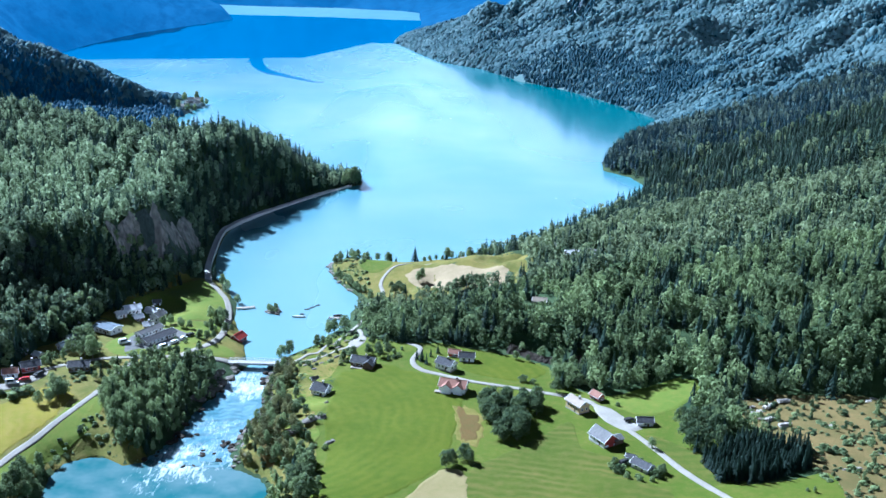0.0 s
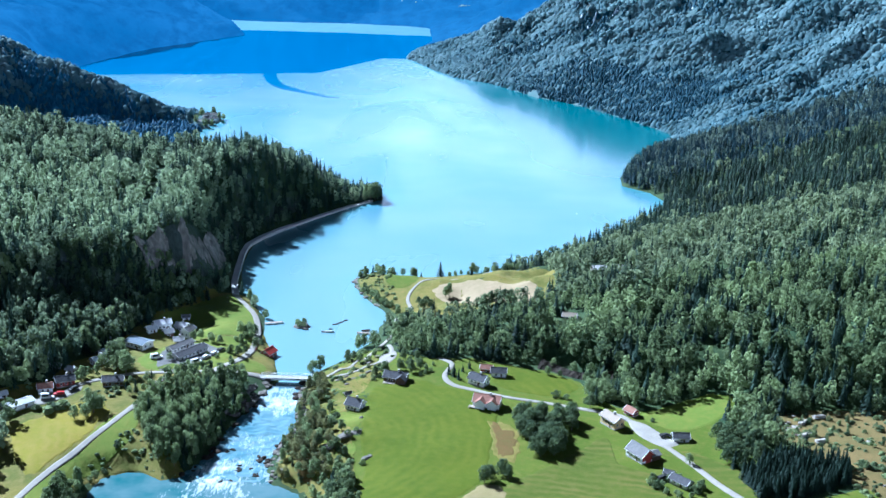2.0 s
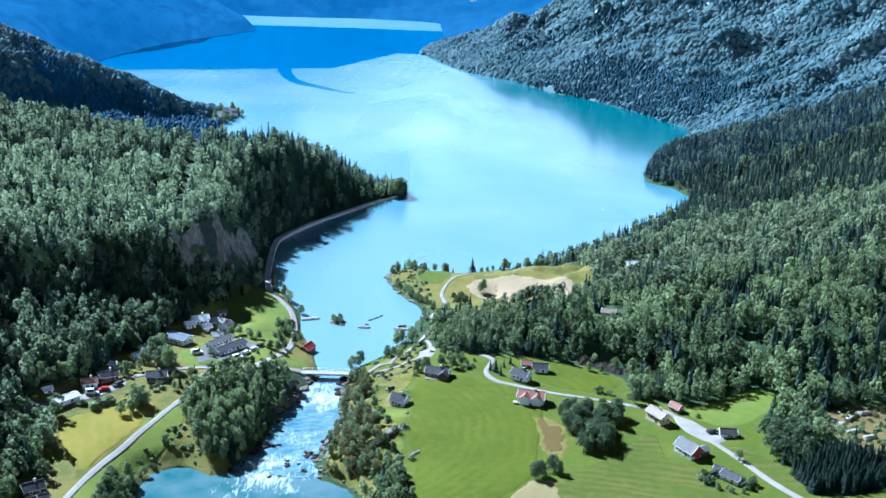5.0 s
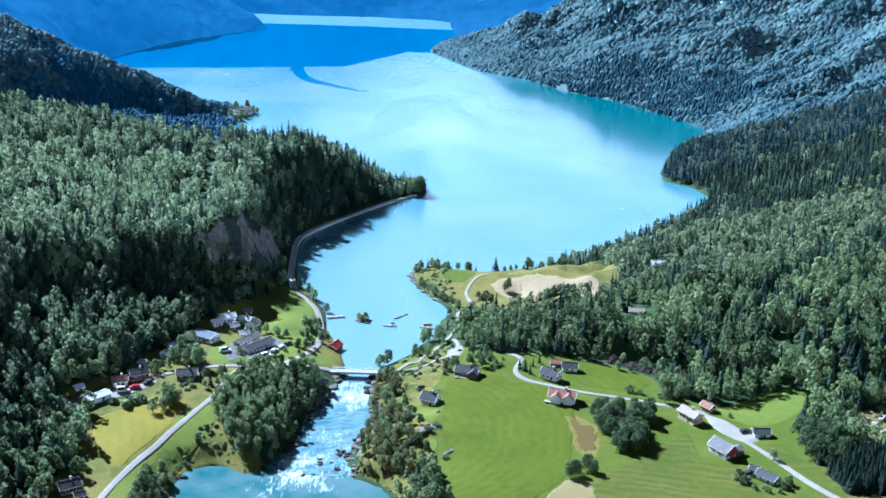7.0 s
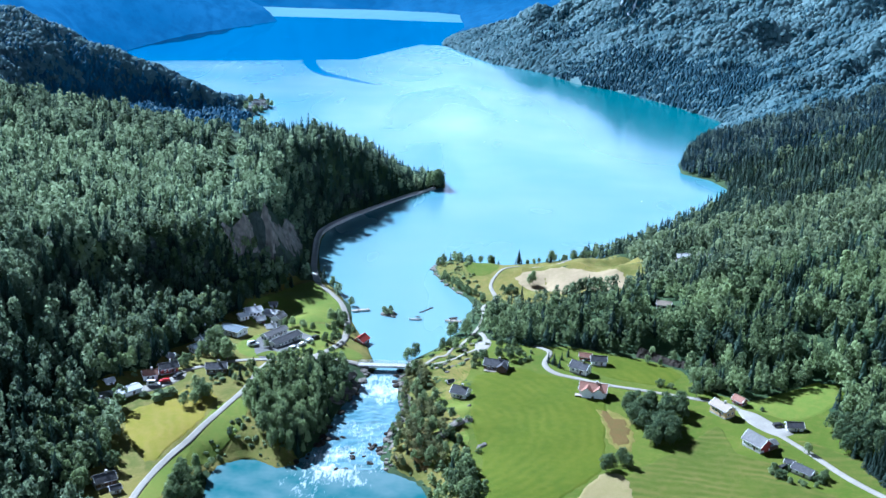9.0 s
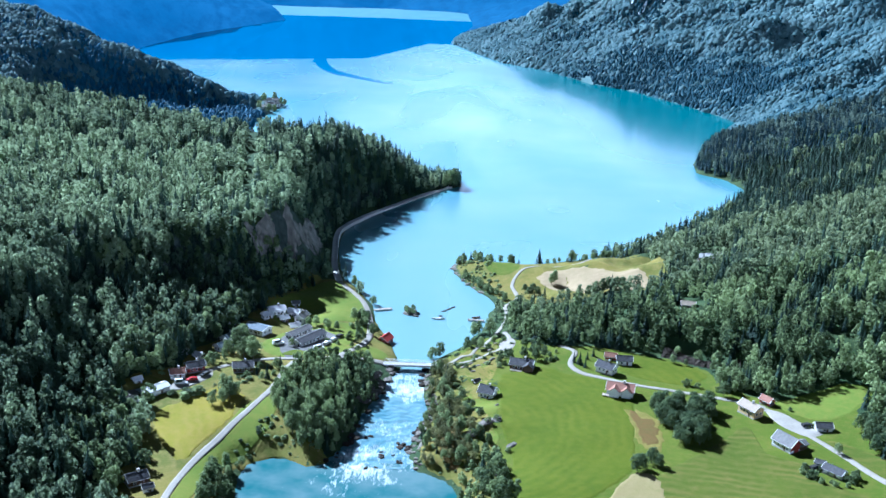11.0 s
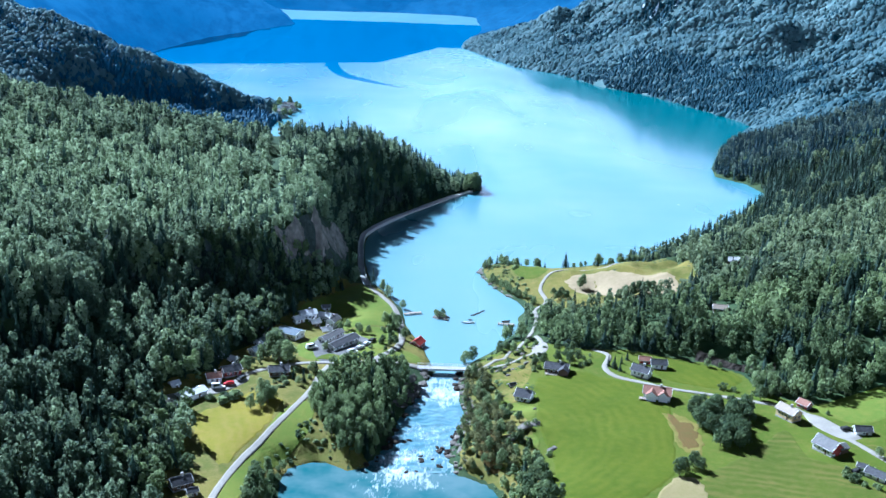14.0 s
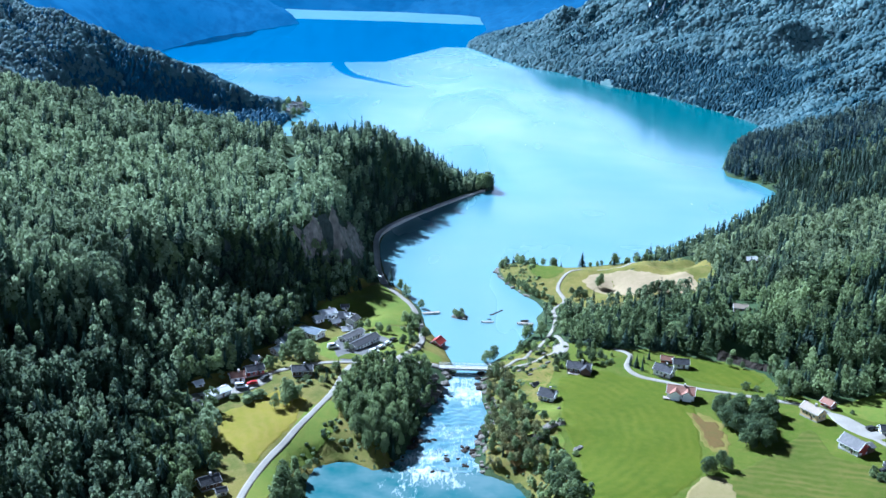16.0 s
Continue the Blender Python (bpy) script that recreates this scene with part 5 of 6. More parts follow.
red_house = house("farmhouse", 5, 399, -14, (13.2, 8.2, 3.2, 2.5), "white", "tiles_red", "white farmhouse with red tiled roof and two front gables", windows=4)
wing(red_house, -2.6, -3.9, 90, (4.6, 4.6, 3.5, 1.7), "white", "tiles_red")
wing(red_house, 3.3, -3.5, 90, (4.1, 4.4, 3.5, 1.7), "white", "tiles_red")
deck(red_house, -6.6, -3.8, -5.0, -2.8, 0.5, 8)
house("farmhouse", 2, 420.5, -35, (9.5, 6.2, 3.4, 2.3), "white", "tiles_dark", "white farmhouse with dark slate roof by the lane")
house("outhouse", 10.5, 430, -3, (7.8, 5.0, 2.8, 1.9), "white", "tiles_dark", "white outhouse with dark roof on the upper meadow", "outhouse", 2, False)
house("shed", 5.5, 434.5, -10, (6.0, 4.0, 2.3, 1.4), "red", "tiles_red", "small red-roofed shed beside the white farmhouse", "shed", 1, False)
house("cabin", -46.5, 399.5, -24, (7.8, 7.0, 3.6, 2.6), "white", "tiles_dark", "white cabin with steep dark roof on the grassy knoll", "cabin")
house("shed", -50.8, 413.0, 30, (3.2, 2.4, 2.0, 0.8), "brown", "tiles_dark", "small dark shed near the cabin", "shed", 0, False)
dark_house = house("villa", -32, 425, -14, (12.0, 7.0, 3.0, 2.2), "brown", "tiles_dark", "dark-stained wooden villa with black roof", windows=4)
wing(dark_house, 4.2, -4.0, 90, (5.0, 5.0, 3.2, 1.9), "brown", "tiles_dark")
deck(dark_house, -4.2, 0.8, -5.1, -3.2, 0.5, 8)
house("farmhouse", 51.5, 383.5, -58, (10.6, 6.2, 4.2, 2.0), "cream", "sheet_cream", "cream farmhouse with cream sheet roof beside the lane", windows=4)
barn = house("barn", 57.5, 355.5, -58, (11.0, 7.4, 3.4, 3.0), "white", "tiles_grey", "white barn with grey roof and red boarded gable", "barn", 0, False, "white", "red")
wing(barn, 3.4, 4.6, 90, (4.6, 5.0, 2.8, 1.2), "brown", "tiles_grey")
for end in (-1, 1):
    part("red_boarding", box(bmesh.new(), *sorted((end * 4.2, end * 4.29)), -2.75, 2.75, 1.0, 2.75, 0.01), M["red"], barn, "red boarded upper wall")
bm = box(bmesh.new(), 4.30, 4.38, -1.1, 1.1, 0.0, 2.2, 0.02)
part("barn_door", bm, M["red"], barn, "wide red barn door")
for k in range(4):
    bm = box(bmesh.new(), -3.6 + 2.0 * k, -3.0 + 2.0 * k, -2.92, -2.82, 1.0, 1.6)
    part("barn_window", bm, M["glass"], barn, "small dark barn window")
house("shed", 74.5, 370.0, 0, (7.2, 4.6, 2.3, 1.6), "white", "tiles_dark", "low white shed with black roof at the meadow's edge", "shed", 1, False)
house("outbuilding", 68.3, 336.5, -49, (9.0, 4.6, 2.4, 1.5), "white", "tiles_dark", "long white outbuilding with dark roof among shrubs", "outbuilding", 2, False)
house("shed", 65.3, 342.6, -30, (3.6, 2.8, 2.0, 0.9), "white", "tiles_dark", "tiny dark-roofed shed next to the outbuilding", "shed", 0, False)
house("shed", 60.0, 392.5, -55, (6.0, 4.2, 2.4, 1.6), "red", "tiles_red", "small red-brown shed among bushes", "shed", 1, False)
house("cabin", 43.0, 469.0, -10, (7.5, 5.0, 3.2, 1.5), "brown", "sheet_cream", "forest cabin with tan roof", "cabin", 2, False)
house("cabin", 66.0, 549.0, 12, (9.0, 6.0, 3.0, 1.5), "brown", "sheet_white", "pale-roofed cabin in a rocky clearing", "cabin", 2, False)
house("cabin", 77.0, 551.0, -20, (8.5, 5.5, 2.8, 1.4), "white", "tiles_grey", "grey-roofed cabin in a rocky clearing", "cabin", 1, False)
house("cabin", 60.5, 605.0, 5, (8.0, 5.0, 2.8, 1.4), "cream", "sheet_white", "pale cabin above the shore", "cabin", 2, False)
house("boathouse", -91.5, 466.0, 68, (8.5, 6.2, 3.0, 2.2), "red", "roof_red", "red boathouse with red roof at the water's edge", "boathouse", 1, False)
camp = "lakeside village buildings"
house("hotel", -143.0, 482.0, 28, (9.0, 6.5, 4.4, 1.6), "white", "sheet_white", "white lakeside lodge with pale roof", "lodge", 3, True, group=camp)
house("house", -136.0, 489.5, -12, (6.5, 5.5, 4.6, 1.5), "white", "sheet_white", "tall white house beside the lake meadow", group=camp)
house("house", -131.5, 483.0, 70, (8.0, 5.8, 4.8, 1.8), "white", "tiles_grey", "white house with grey roof beside the lake meadow", group=camp)
house("house", -133.0, 471.0, 20, (5.2, 4.8, 2.8, 1.5), "cream", "sheet_white", "small cream house with pale roof in the village", windows=2, group=camp)
house("house", -146.3, 475.0, 35, (5.4, 4.4, 2.8, 1.4), "white", "sheet_white", "small white house at the wood's foot", windows=2, group=camp)
house("house", -139.0, 476.5, 35, (5.0, 4.2, 3.4, 1.4), "brown", "sheet_white", "small dark house with pale roof in the village", windows=2, group=camp)
house("hall", -147.5, 459.0, -28, (13.0, 9.0, 3.6, 1.2), "white", "sheet_blue", "broad hall with blue-grey sheet roof", "hall", 4, False, group=camp)
house("terrace_house", -123.6, 451.5, 58, (22.0, 6.6, 3.0, 1.4), "white", "tiles_dark", "long row building with dark roof by the gravel yard", "row building", 7, False, group=camp)
house("terrace_house", -129.6, 459.5, 58, (17.0, 5.0, 3.0, 1.2), "white", "tiles_grey", "long row building with grey roof by the gravel yard", "row building", 6, False, group=camp)
house("cabin", -155.5, 493.0, 10, (4.5, 3.6, 2.4, 1.2), "white", "sheet_white", "small pale cabin under the wooded slope", "cabin", 1, False)
house("cabin", -137.5, 504.0, 15, (4.2, 3.4, 2.4, 1.1), "white", "tiles_grey", "small white cabin above the lake meadow", "cabin", 1, False)
house("cabin", -160.5, 464.0, 20, (5.0, 4.0, 2.4, 1.2), "white", "sheet_white", "small pale-roofed cabin under trees", "cabin", 1, False)
house("house", -157.5, 446.0, 60, (9.0, 6.0, 3.2, 1.6), "white", "sheet_blue", "house with blue-grey roof in the shade of trees", windows=3, group=camp)
house("house", -157.5, 434.5, 50, (8.5, 5.5, 3.0, 1.6), "white", "sheet_blue", "white house with blue-grey roof beside tall trees", windows=3, group=camp)
house("house", -144.5, 410.5, 12, (10.0, 6.5, 3.0, 1.8), "brown", "tiles_dark", "dark wooden house in tree shade beside the road", windows=3)
house("house", -163.5, 409.0, 30, (9.0, 6.0, 3.2, 1.9), "red", "tiles_dark", "red wooden house with dark roof by the village road", windows=3)
house("house", -169.0, 402.5, 22, (7.0, 5.4, 3.0, 1.7), "white", "tiles_red", "white house with reddish roof by the village road", windows=2)
house("garage", -174.5, 388.5, 50, (14.0, 6.4, 2.8, 1.1), "white", "sheet_white", "long white garage with pale roof by the meadow", "garage", 2, False)
house("house", -181.0, 377.5, 30, (8.0, 5.0, 2.8, 1.4), "brown", "tiles_grey", "grey-roofed house above the yellow meadow", windows=2)
house("house", -162.5, 323.5, 36, (8.5, 6.0, 3.0, 2.0), "brown", "tiles_dark", "dark house among trees beside the lower road", windows=2)
house("shed", -157.5, 319.0, 30, (4.0, 3.2, 2.2, 1.0), "white", "tiles_dark", "little white shed beside the dark house", "shed", 1, False)
house("shed", -171.5, 421.8, 30, (4.5, 3.6, 2.4, 1.2), "white", "sheet_white", "small pale shed among the village trees", "shed", 1, False)
house("shed", -165.2, 422.0, -20, (4.2, 3.4, 2.4, 1.2), "white", "sheet_white", "small white shed under tall trees", "shed", 1, False)
house("shed", -182.0, 392.5, 40, (4.0, 3.2, 2.3, 1.1), "white", "sheet_white", "little white shed behind the garage", "shed", 1, False)
for hx, hy, ht in ((-246, 1052, 10), (-242, 1064, 60), (-250, 1068, 30), (-249, 1040, -20), (-243, 1076, 5)):
    house("house", hx, hy, ht, (9, 6.5, 3.6, 2.0), "white", "tiles_grey", "white lakeside house on the far promontory", windows=2, group="houses on the promontory")
for hx, hy, ht in ((-262, 803, 20), (-246, 806, -15), (-234, 815, 40), (-254, 812, 10)):
    house("house", hx, hy, ht, (8, 6, 3.2, 1.8), "white", "sheet_white", "white house in the saddle behind the hill", windows=2, group="houses in the saddle")


# ---- bridge, jetties, boats, cars ----
def bridge(x0, x1, y, z, width):
    root = thing("bridge", pose((x0 + x1) / 2, y, z, 0, 0, 1.0), "narrow white-railed road bridge over the river outlet", "bridge")
    a = (x1 - x0) / 2
    part("deck", box(bmesh.new(), -a, a, -width / 2, width / 2, -0.35, 0.0, 0.04), M["concrete"], root, "pale concrete deck")
    for side in (-1, 1):
        part("girder", box(bmesh.new(), -a, a, *sorted((side * width * 0.36, side * width * 0.42)), -1.0, -0.35), M["steel"], root, "pale steel girder")
        for dz in (0.55, 1.05):
            part("rail", box(bmesh.new(), -a, a, side * width / 2 - 0.05, side * width / 2 + 0.05, dz - 0.06, dz + 0.06, 0.01), M["white"], root, "white guard rail")
        for k in range(13):
            xx = -a + 0.3 + (2 * a - 0.6) * k / 12
            part("post", box(bmesh.new(), xx - 0.06, xx + 0.06, side * width / 2 - 0.06, side * width / 2 + 0.06, -0.05, 1.08), M["white"], root)
    for xx in (-a * 0.74, a * 0.74):
        part("abutment", box(bmesh.new(), xx - 1.2, xx + 1.2, -width / 2 + 0.2, width / 2 - 0.2, -5.5, -0.36, 0.08), M["rock"], root, "stone abutment")
    return root


bridge(-90.0, -64.5, 437.0, 2.6, 3.6)


def jetty(x, y, turn, length, width, label):
    root = thing("jetty", pose(x, y, 0.75, 0, 0, turn), label, "jetty")
    n = int(length / 0.5)
    for k in range(n):
        part("plank", box(bmesh.new(), k * 0.5 + 0.02, k * 0.5 + 0.47, -width / 2, width / 2, -0.06, 0.0), M["timber"], root)
    for side in (-1, 1):
        part("beam", box(bmesh.new(), 0, length, side * width * 0.4 - 0.08, side * width * 0.4 + 0.08, -0.24, -0.06), M["timber"], root)
        for k in range(4):
            xx = 0.4 + (length - 0.8) * k / 3
            part("pile", rod(bmesh.new(), (xx, side * width * 0.45, -5), (xx, side * width * 0.45, 0.35), 0.12), M["timber"], root, "wooden pile")
    return root


jetty(-100.0, 507.0, 20, 9.0, 1.8, "grey wooden jetty on piles by the shore road")
jetty(-46.5, 498.0, 175, 8.0, 1.6, "small wooden jetty below the gravel track")


def rowing_boat(x, y, z, turn, length, paint, label):
    root = thing("rowing_boat", pose(x, y, z, 0, 0, turn), label, "boat", "small boats by the shore")
    bm = bmesh.new()
    rings = []
    for k in range(9):
        s = k / 8 * 2 - 1
        half = 0.8 * (1 - abs(s) ** 2.6) + 0.03
        rings.append([bm.verts.new((s * length / 2, half * c, zz + 0.22 * s * s)) for c, zz in ((-1, 0.5), (-0.8, 0.05), (0, -0.12), (0.8, 0.05), (1, 0.5), (0.86, 0.48), (0.68, 0.12), (0, 0.0), (-0.68, 0.12), (-0.86, 0.48))])
    for p, q in zip(rings, rings[1:]):
        for k in range(10):
            bm.faces.new((p[k], p[(k + 1) % 10], q[(k + 1) % 10], q[k]))
    bm.faces.new(rings[0])
    bm.faces.new(rings[-1][::-1])
    bmesh.ops.recalc_face_normals(bm, faces=bm.faces)
    part("hull", bm, M[paint], root)
    for s in (-0.22, 0.1, 0.32):
        part("thwart", box(bmesh.new(), s * length - 0.12, s * length + 0.12, -0.66, 0.66, 0.3, 0.35), M["timber"], root, "plank seat")
    return root


rowing_boat(-68.6, 499.3, 0.05, 4, 6.4, "white", "white open boat moored beside the low rocks")
rowing_boat(-50.5, 502.5, 0.05, 20, 4.4, "brown", "dark rowing boat moored below the track")


def car(x, y, turn, paint, label, van=False):
    z = level_at(x, y) + 0.38
    root = thing("van" if van else "car", pose(x, y, z, 0, 0, turn), label, "van" if van else "car", "parked vehicles")
    L, h = (5.2, 2.3) if van else (4.3, 1.45)
    side = [(-L / 2, 0.35), (-L / 2, 0.85), (-L / 2 + 0.2, h * 0.95), (L * 0.12, h), (L * 0.27, 0.95), (L / 2 - 0.1, 0.82), (L / 2, 0.4)]
    bm = bmesh.new()
    rings = [[bm.verts.new((px_, s * (0.86 if pz_ < 1 else 0.72), pz_)) for px_, pz_ in side] for s in (-1, 1)]
    n = len(side)
    for k in range(n):
        bm.faces.new((rings[0][k], rings[0][(k + 1) % n], rings[1][(k + 1) % n], rings[1][k]))
    bm.faces.new(rings[0][::-1])
    bm.faces.new(rings[1])
    bmesh.ops.recalc_face_normals(bm, faces=bm.faces)
    bmesh.ops.bevel(bm, geom=bm.edges[:], offset=0.06, segments=2, affect="EDGES")
    body = part("body", bm, M[paint], root)
    for s in (-1, 1):
        part("window", box(bmesh.new(), -L * 0.33, L * 0.14, *sorted((s * 0.70, s * 0.83)), 0.95, h - 0.16, 0.02), M["glass"], body, "dark side window")
    part("windscreen", box(bmesh.new(), L * 0.13, L * 0.24, -0.62, 0.62, 0.98, h - 0.2, 0.04), M["glass"], body, "dark windscreen")
    for wx in (-L * 0.31, L * 0.31):
        for s in (-1, 1):
            wheel = part("wheel", rod(bmesh.new(), (wx, s * 0.68, 0.32), (wx, s * 0.88, 0.32), 0.32, None, 14), M["rubber"], root, "black tyre")
            part("rim", rod(bmesh.new(), (wx, s * 0.87, 0.32), (wx, s * 0.90, 0.32), 0.19, None, 10), M["steel"], wheel, "metal rim")
    return root


for cx, cy, ct, cp, cv, words in (
        (-162.5, 399.5, 200, "car_red", False, "red car parked by the village houses"), (-166.0, 396.2, 10, "car_white", True, "white van parked by the village houses"),
        (-158.5, 404.0, 240, "rubber", False, "dark car parked by the village road"), (-115.5, 448.0, 60, "car_white", False, "white car parked in the gravel yard"),
        (-113.0, 453.0, 60, "steel", False, "silver car parked in the gravel yard"), (-111.0, 458.0, 62, "rubber", False, "black car parked in the gravel yard"),
        (-136.0, 444.0, 30, "car_white", True, "white camper van in the gravel yard"), (-118.0, 440.5, 40, "steel", True, "grey camper van in the gravel yard"),
        (69.5, 372.5, 20, "rubber", False, "dark car parked in the farmyard"), (62.8, 340.2, 35, "rubber", False, "black car beside the outbuilding")):
    car(cx, cy, ct, cp, words, cv)


# ---- rocks ----
def rock_mesh(r, flat):
    bm = bmesh.new()
    bmesh.ops.create_icosphere(bm, subdivisions=2, radius=1.0)
    shift = Vector(r.uniform(-50, 50, 3))
    for v in bm.verts:
        k = 1 + 0.35 * noise.noise(v.co * 1.1 + shift) + 0.16 * noise.noise(v.co * 3.0 + shift)
        v.co = Vector((v.co.x * k, v.co.y * k, v.co.z * k * flat))
    me = bpy.data.meshes.new("rock")
    bm.to_mesh(me)
    bm.free()
    me.materials.append(M["rock"])
    return me


rock_random = np.random.RandomState(5)
ROCKS = [rock_mesh(rock_random, f) for f in (0.45, 0.55, 0.7, 0.35)]
PALE_ROCKS = [rock_mesh(rock_random, f) for f in (0.5, 0.7)]
for me in PALE_ROCKS:
    me.materials[0] = M["pale_rock"]
WET_ROCKS = [rock_mesh(rock_random, f) for f in (0.5, 0.6, 0.4)]
for me in WET_ROCKS:
    me.materials[0] = M["wet_and_shaded_rock"]


def rock(x, y, z, sx, sy, sz, turn, label, group):
    ob = new("rock", PALE_ROCKS[rock_random.randint(2)] if "heath" in group else WET_ROCKS[rock_random.randint(3)] if "rapids" in group or "lake" in group else ROCKS[rock_random.randint(4)])
    ob.matrix_world = pose(x, y, z, 0, 0, turn) @ Matrix.Diagonal((sx, sy, sz, 1))
    return tagged(ob, label, "rock", group)


for k in range(9):
    a = k * 0.7
    rock(-82.5 + 3.0 * math.cos(a) * rock_random.uniform(0.3, 1.2), 506 + 4.5 * math.sin(a) * rock_random.uniform(0.3, 1.1), 0.15, *rock_random.uniform(1.2, 2.4, 2), rock_random.uniform(1.0, 1.8),
         rock_random.uniform(0, 360), "low grey rock of the wooded islet", "rocks of the islet")
for x, y, a, b, turn in ((-67.5, 503.5, 1.3, 1.0, 20), (-66.0, 510.5, 2.0, 0.8, 40), (-63.8, 513.5, 2.8, 0.8, 48), (-61.5, 516.5, 1.8, 0.7, 50)):
    rock(x, y, 0.0, a * 0.8, b * 0.9, 0.8, turn, "dark low rock breaking the lake surface", "rocks in the lake")
for k in range(34):
    s = rock_random.uniform(0.05, 1.0)
    line = RIVER_WEST if k % 2 else RIVER_EAST
    q = rounded(line, False, 1.0)
    px_, py_ = q[int(s * (len(q) - 1))] + rock_random.uniform(-1.5, 1.5, 2)
    size = rock_random.uniform(0.7, 1.9)
    rock(px_, py_, float(np.interp(py_, [354, 400, 440], [POOL_LEVEL, -0.8, 0.0])) + 0.1, size, size * rock_random.uniform(0.6, 1.2), size * 0.9, rock_random.uniform(0, 360),
         "wet grey boulder on the bank of the rapids", "boulders along the rapids")
for k in range(22):
    px_, py_ = np.interp(k / 21, [0, 0.5, 1], [-95, -90.5, -86.5]) + rock_random.uniform(-1.6, 1.6), np.interp(k / 21, [0, 0.5, 1], [402, 418, 434]) + rock_random.uniform(-1.5, 1.5)
    size = rock_random.uniform(0.9, 2.4)
    rock(px_, py_, level_at(px_, py_) + 0.1, size, size * rock_random.uniform(0.6, 1.1), size * 0.7, rock_random.uniform(0, 360), "brown rock on the bank below the bridge", "rocks below the bridge")
for k in range(44):
    q = rounded(RIVER_EAST, False, 1.0)
    px_, py_ = q[int((0.04 + 0.95 * k / 44) * (len(q) - 1))]
    px_, py_, size = px_ + rock_random.uniform(0.3, 3.4), py_ + rock_random.uniform(-1.5, 1.5), rock_random.uniform(0.6, 1.8)
    rock(px_, py_, level_at(px_, py_) + 0.1, size, size * rock_random.uniform(0.6, 1.1), size * 0.8, rock_random.uniform(0, 360), "brown rock on the river bank below the trees", "rocks on the river bank")
for cx, cy, count, spread in ((-79.0, 369.0, 7, 3.2), (-83.5, 361.0, 6, 3.6), (-90.0, 374.0, 3, 2.4), (-87.5, 353.0, 3, 2.0), (-78.0, 357.0, 5, 2.4), (-87.5, 425.0, 5, 2.6), (-91.5, 417.0, 4, 2.0)):
    for k in range(count):
        x, y = cx + rock_random.normal(0, spread * 0.55), cy + rock_random.normal(0, spread * 0.55)
        a = rock_random.uniform(0.45, 1.5)
        rock(x, y, float(np.interp(y, [354, 400, 440], [POOL_LEVEL, -0.8, 0.0])) - 0.05, a, a * rock_random.uniform(0.45, 0.9), a * rock_random.uniform(0.5, 0.9), rock_random.uniform(0, 360),
             "dark wet boulder standing in the white water", "boulders in the rapids")


for k in range(16):
    a, b = rock_random.uniform(0, 6.28), rock_random.uniform(0.2, 1)
    x, y = 72 + 13 * b * math.cos(a), 553 + 12 * b * math.sin(a)
    rock(x, y, level_at(x, y), *rock_random.uniform(0.8, 2.6, 2), rock_random.uniform(0.6, 1.4), rock_random.uniform(0, 360), "pale rock slab in the cabin clearing", "rocks in the clearing")


for x, y, a, b in ((-47.0, 371.5, 4.4, 2.2), (-43.8, 373.4, 2.6, 1.8), (-53, 363.5, 3.2, 2.0), (-38.6, 356.0, 2.6, 1.3), (-43.2, 387, 1.0, 0.8), (-37.8, 357.4, 1.0, 0.7), (-47.5, 348, 1.6, 1.1), (-44, 337, 1.5, 1.2),
                   (-50, 430, 1.6, 0.9), (-53, 433.5, 1.8, 0.9), (-47, 433, 1.4, 0.8), (-44, 436, 1.8, 1.0), (-41, 431, 1.2, 0.8), (-56, 428, 1.5, 1.0), (-52, 424, 1.2, 0.9), (-45, 449, 1.6, 1.0), (-48, 455, 1.5, 1.1), (-42, 459, 1.3, 1.0)):
    rock(x, y, level_at(x, y) + 0.1, a, b, 0.75 + 0.33 * a, rock_random.uniform(15, 60), "brown rock hummock in rough grass", "rock hummocks on the knoll")


for k in range(17):
    x, y = (118 + rock_random.uniform(-4, 6), 372 + rock_random.uniform(-8, 14)) if k < 10 else (rock_random.uniform(118, 166), rock_random.uniform(312, 382))
    rock(x, y, level_at(x, y) + 0.1, *rock_random.uniform(0.5, 1.9, 2), rock_random.uniform(0.5, 1.2), rock_random.uniform(0, 360), "pale stone lying on the cleared heath", "stones on the heath")


def rock_face(name, line, height, depth, label, seed, material="rock", bulge=0.55):
    """A broken cliff of blocks and cracks that leans against the slope."""
    path = rounded(line, False, 0.9)
    along = np.gradient(path, axis=0)
    side = np.stack([-along[:, 1], along[:, 0]], -1) / np.linalg.norm(along, axis=1)[:, None]
    rows = max(8, int(height / 0.9))
    f = np.linspace(0, 1, rows)
    foot = ground_at(path[:, 0], path[:, 1])
    tall = height * (0.75 + 0.3 * wave(path[:, 0], path[:, 1], 16, seed))
    run = np.arange(len(path))[:, None] * 0.9
    block = wave(run, f[None] * tall[:, None] * 0.35, 7, seed + 1) + 0.6 * wave(run, f[None] * tall[:, None] * 0.5, 2.6, seed + 2)
    out = depth * (f[None] ** 1.3) - block * bulge
    xy = path[:, None] + side[:, None] * out[..., None]
    z = foot[:, None] - 0.8 + tall[:, None] * f[None] + 0.15 * wave(run, f[None] * 9, 2, seed + 3)
    ob = sheet(name, xy[..., 0], xy[..., 1], z, M[material], False)
    return tagged(ob, label, "rock face", "", "structure")


# The trees' shade on this first face is put into its dark rock colour.
rock_face("rock_face", [(27, 439), (34, 434), (42, 428.5), (50, 425.5), (57, 424)], 5.0, 3.0, "rock face at the wood's edge above the meadow, tree shade painted dark", 71, "wet_and_shaded_rock")
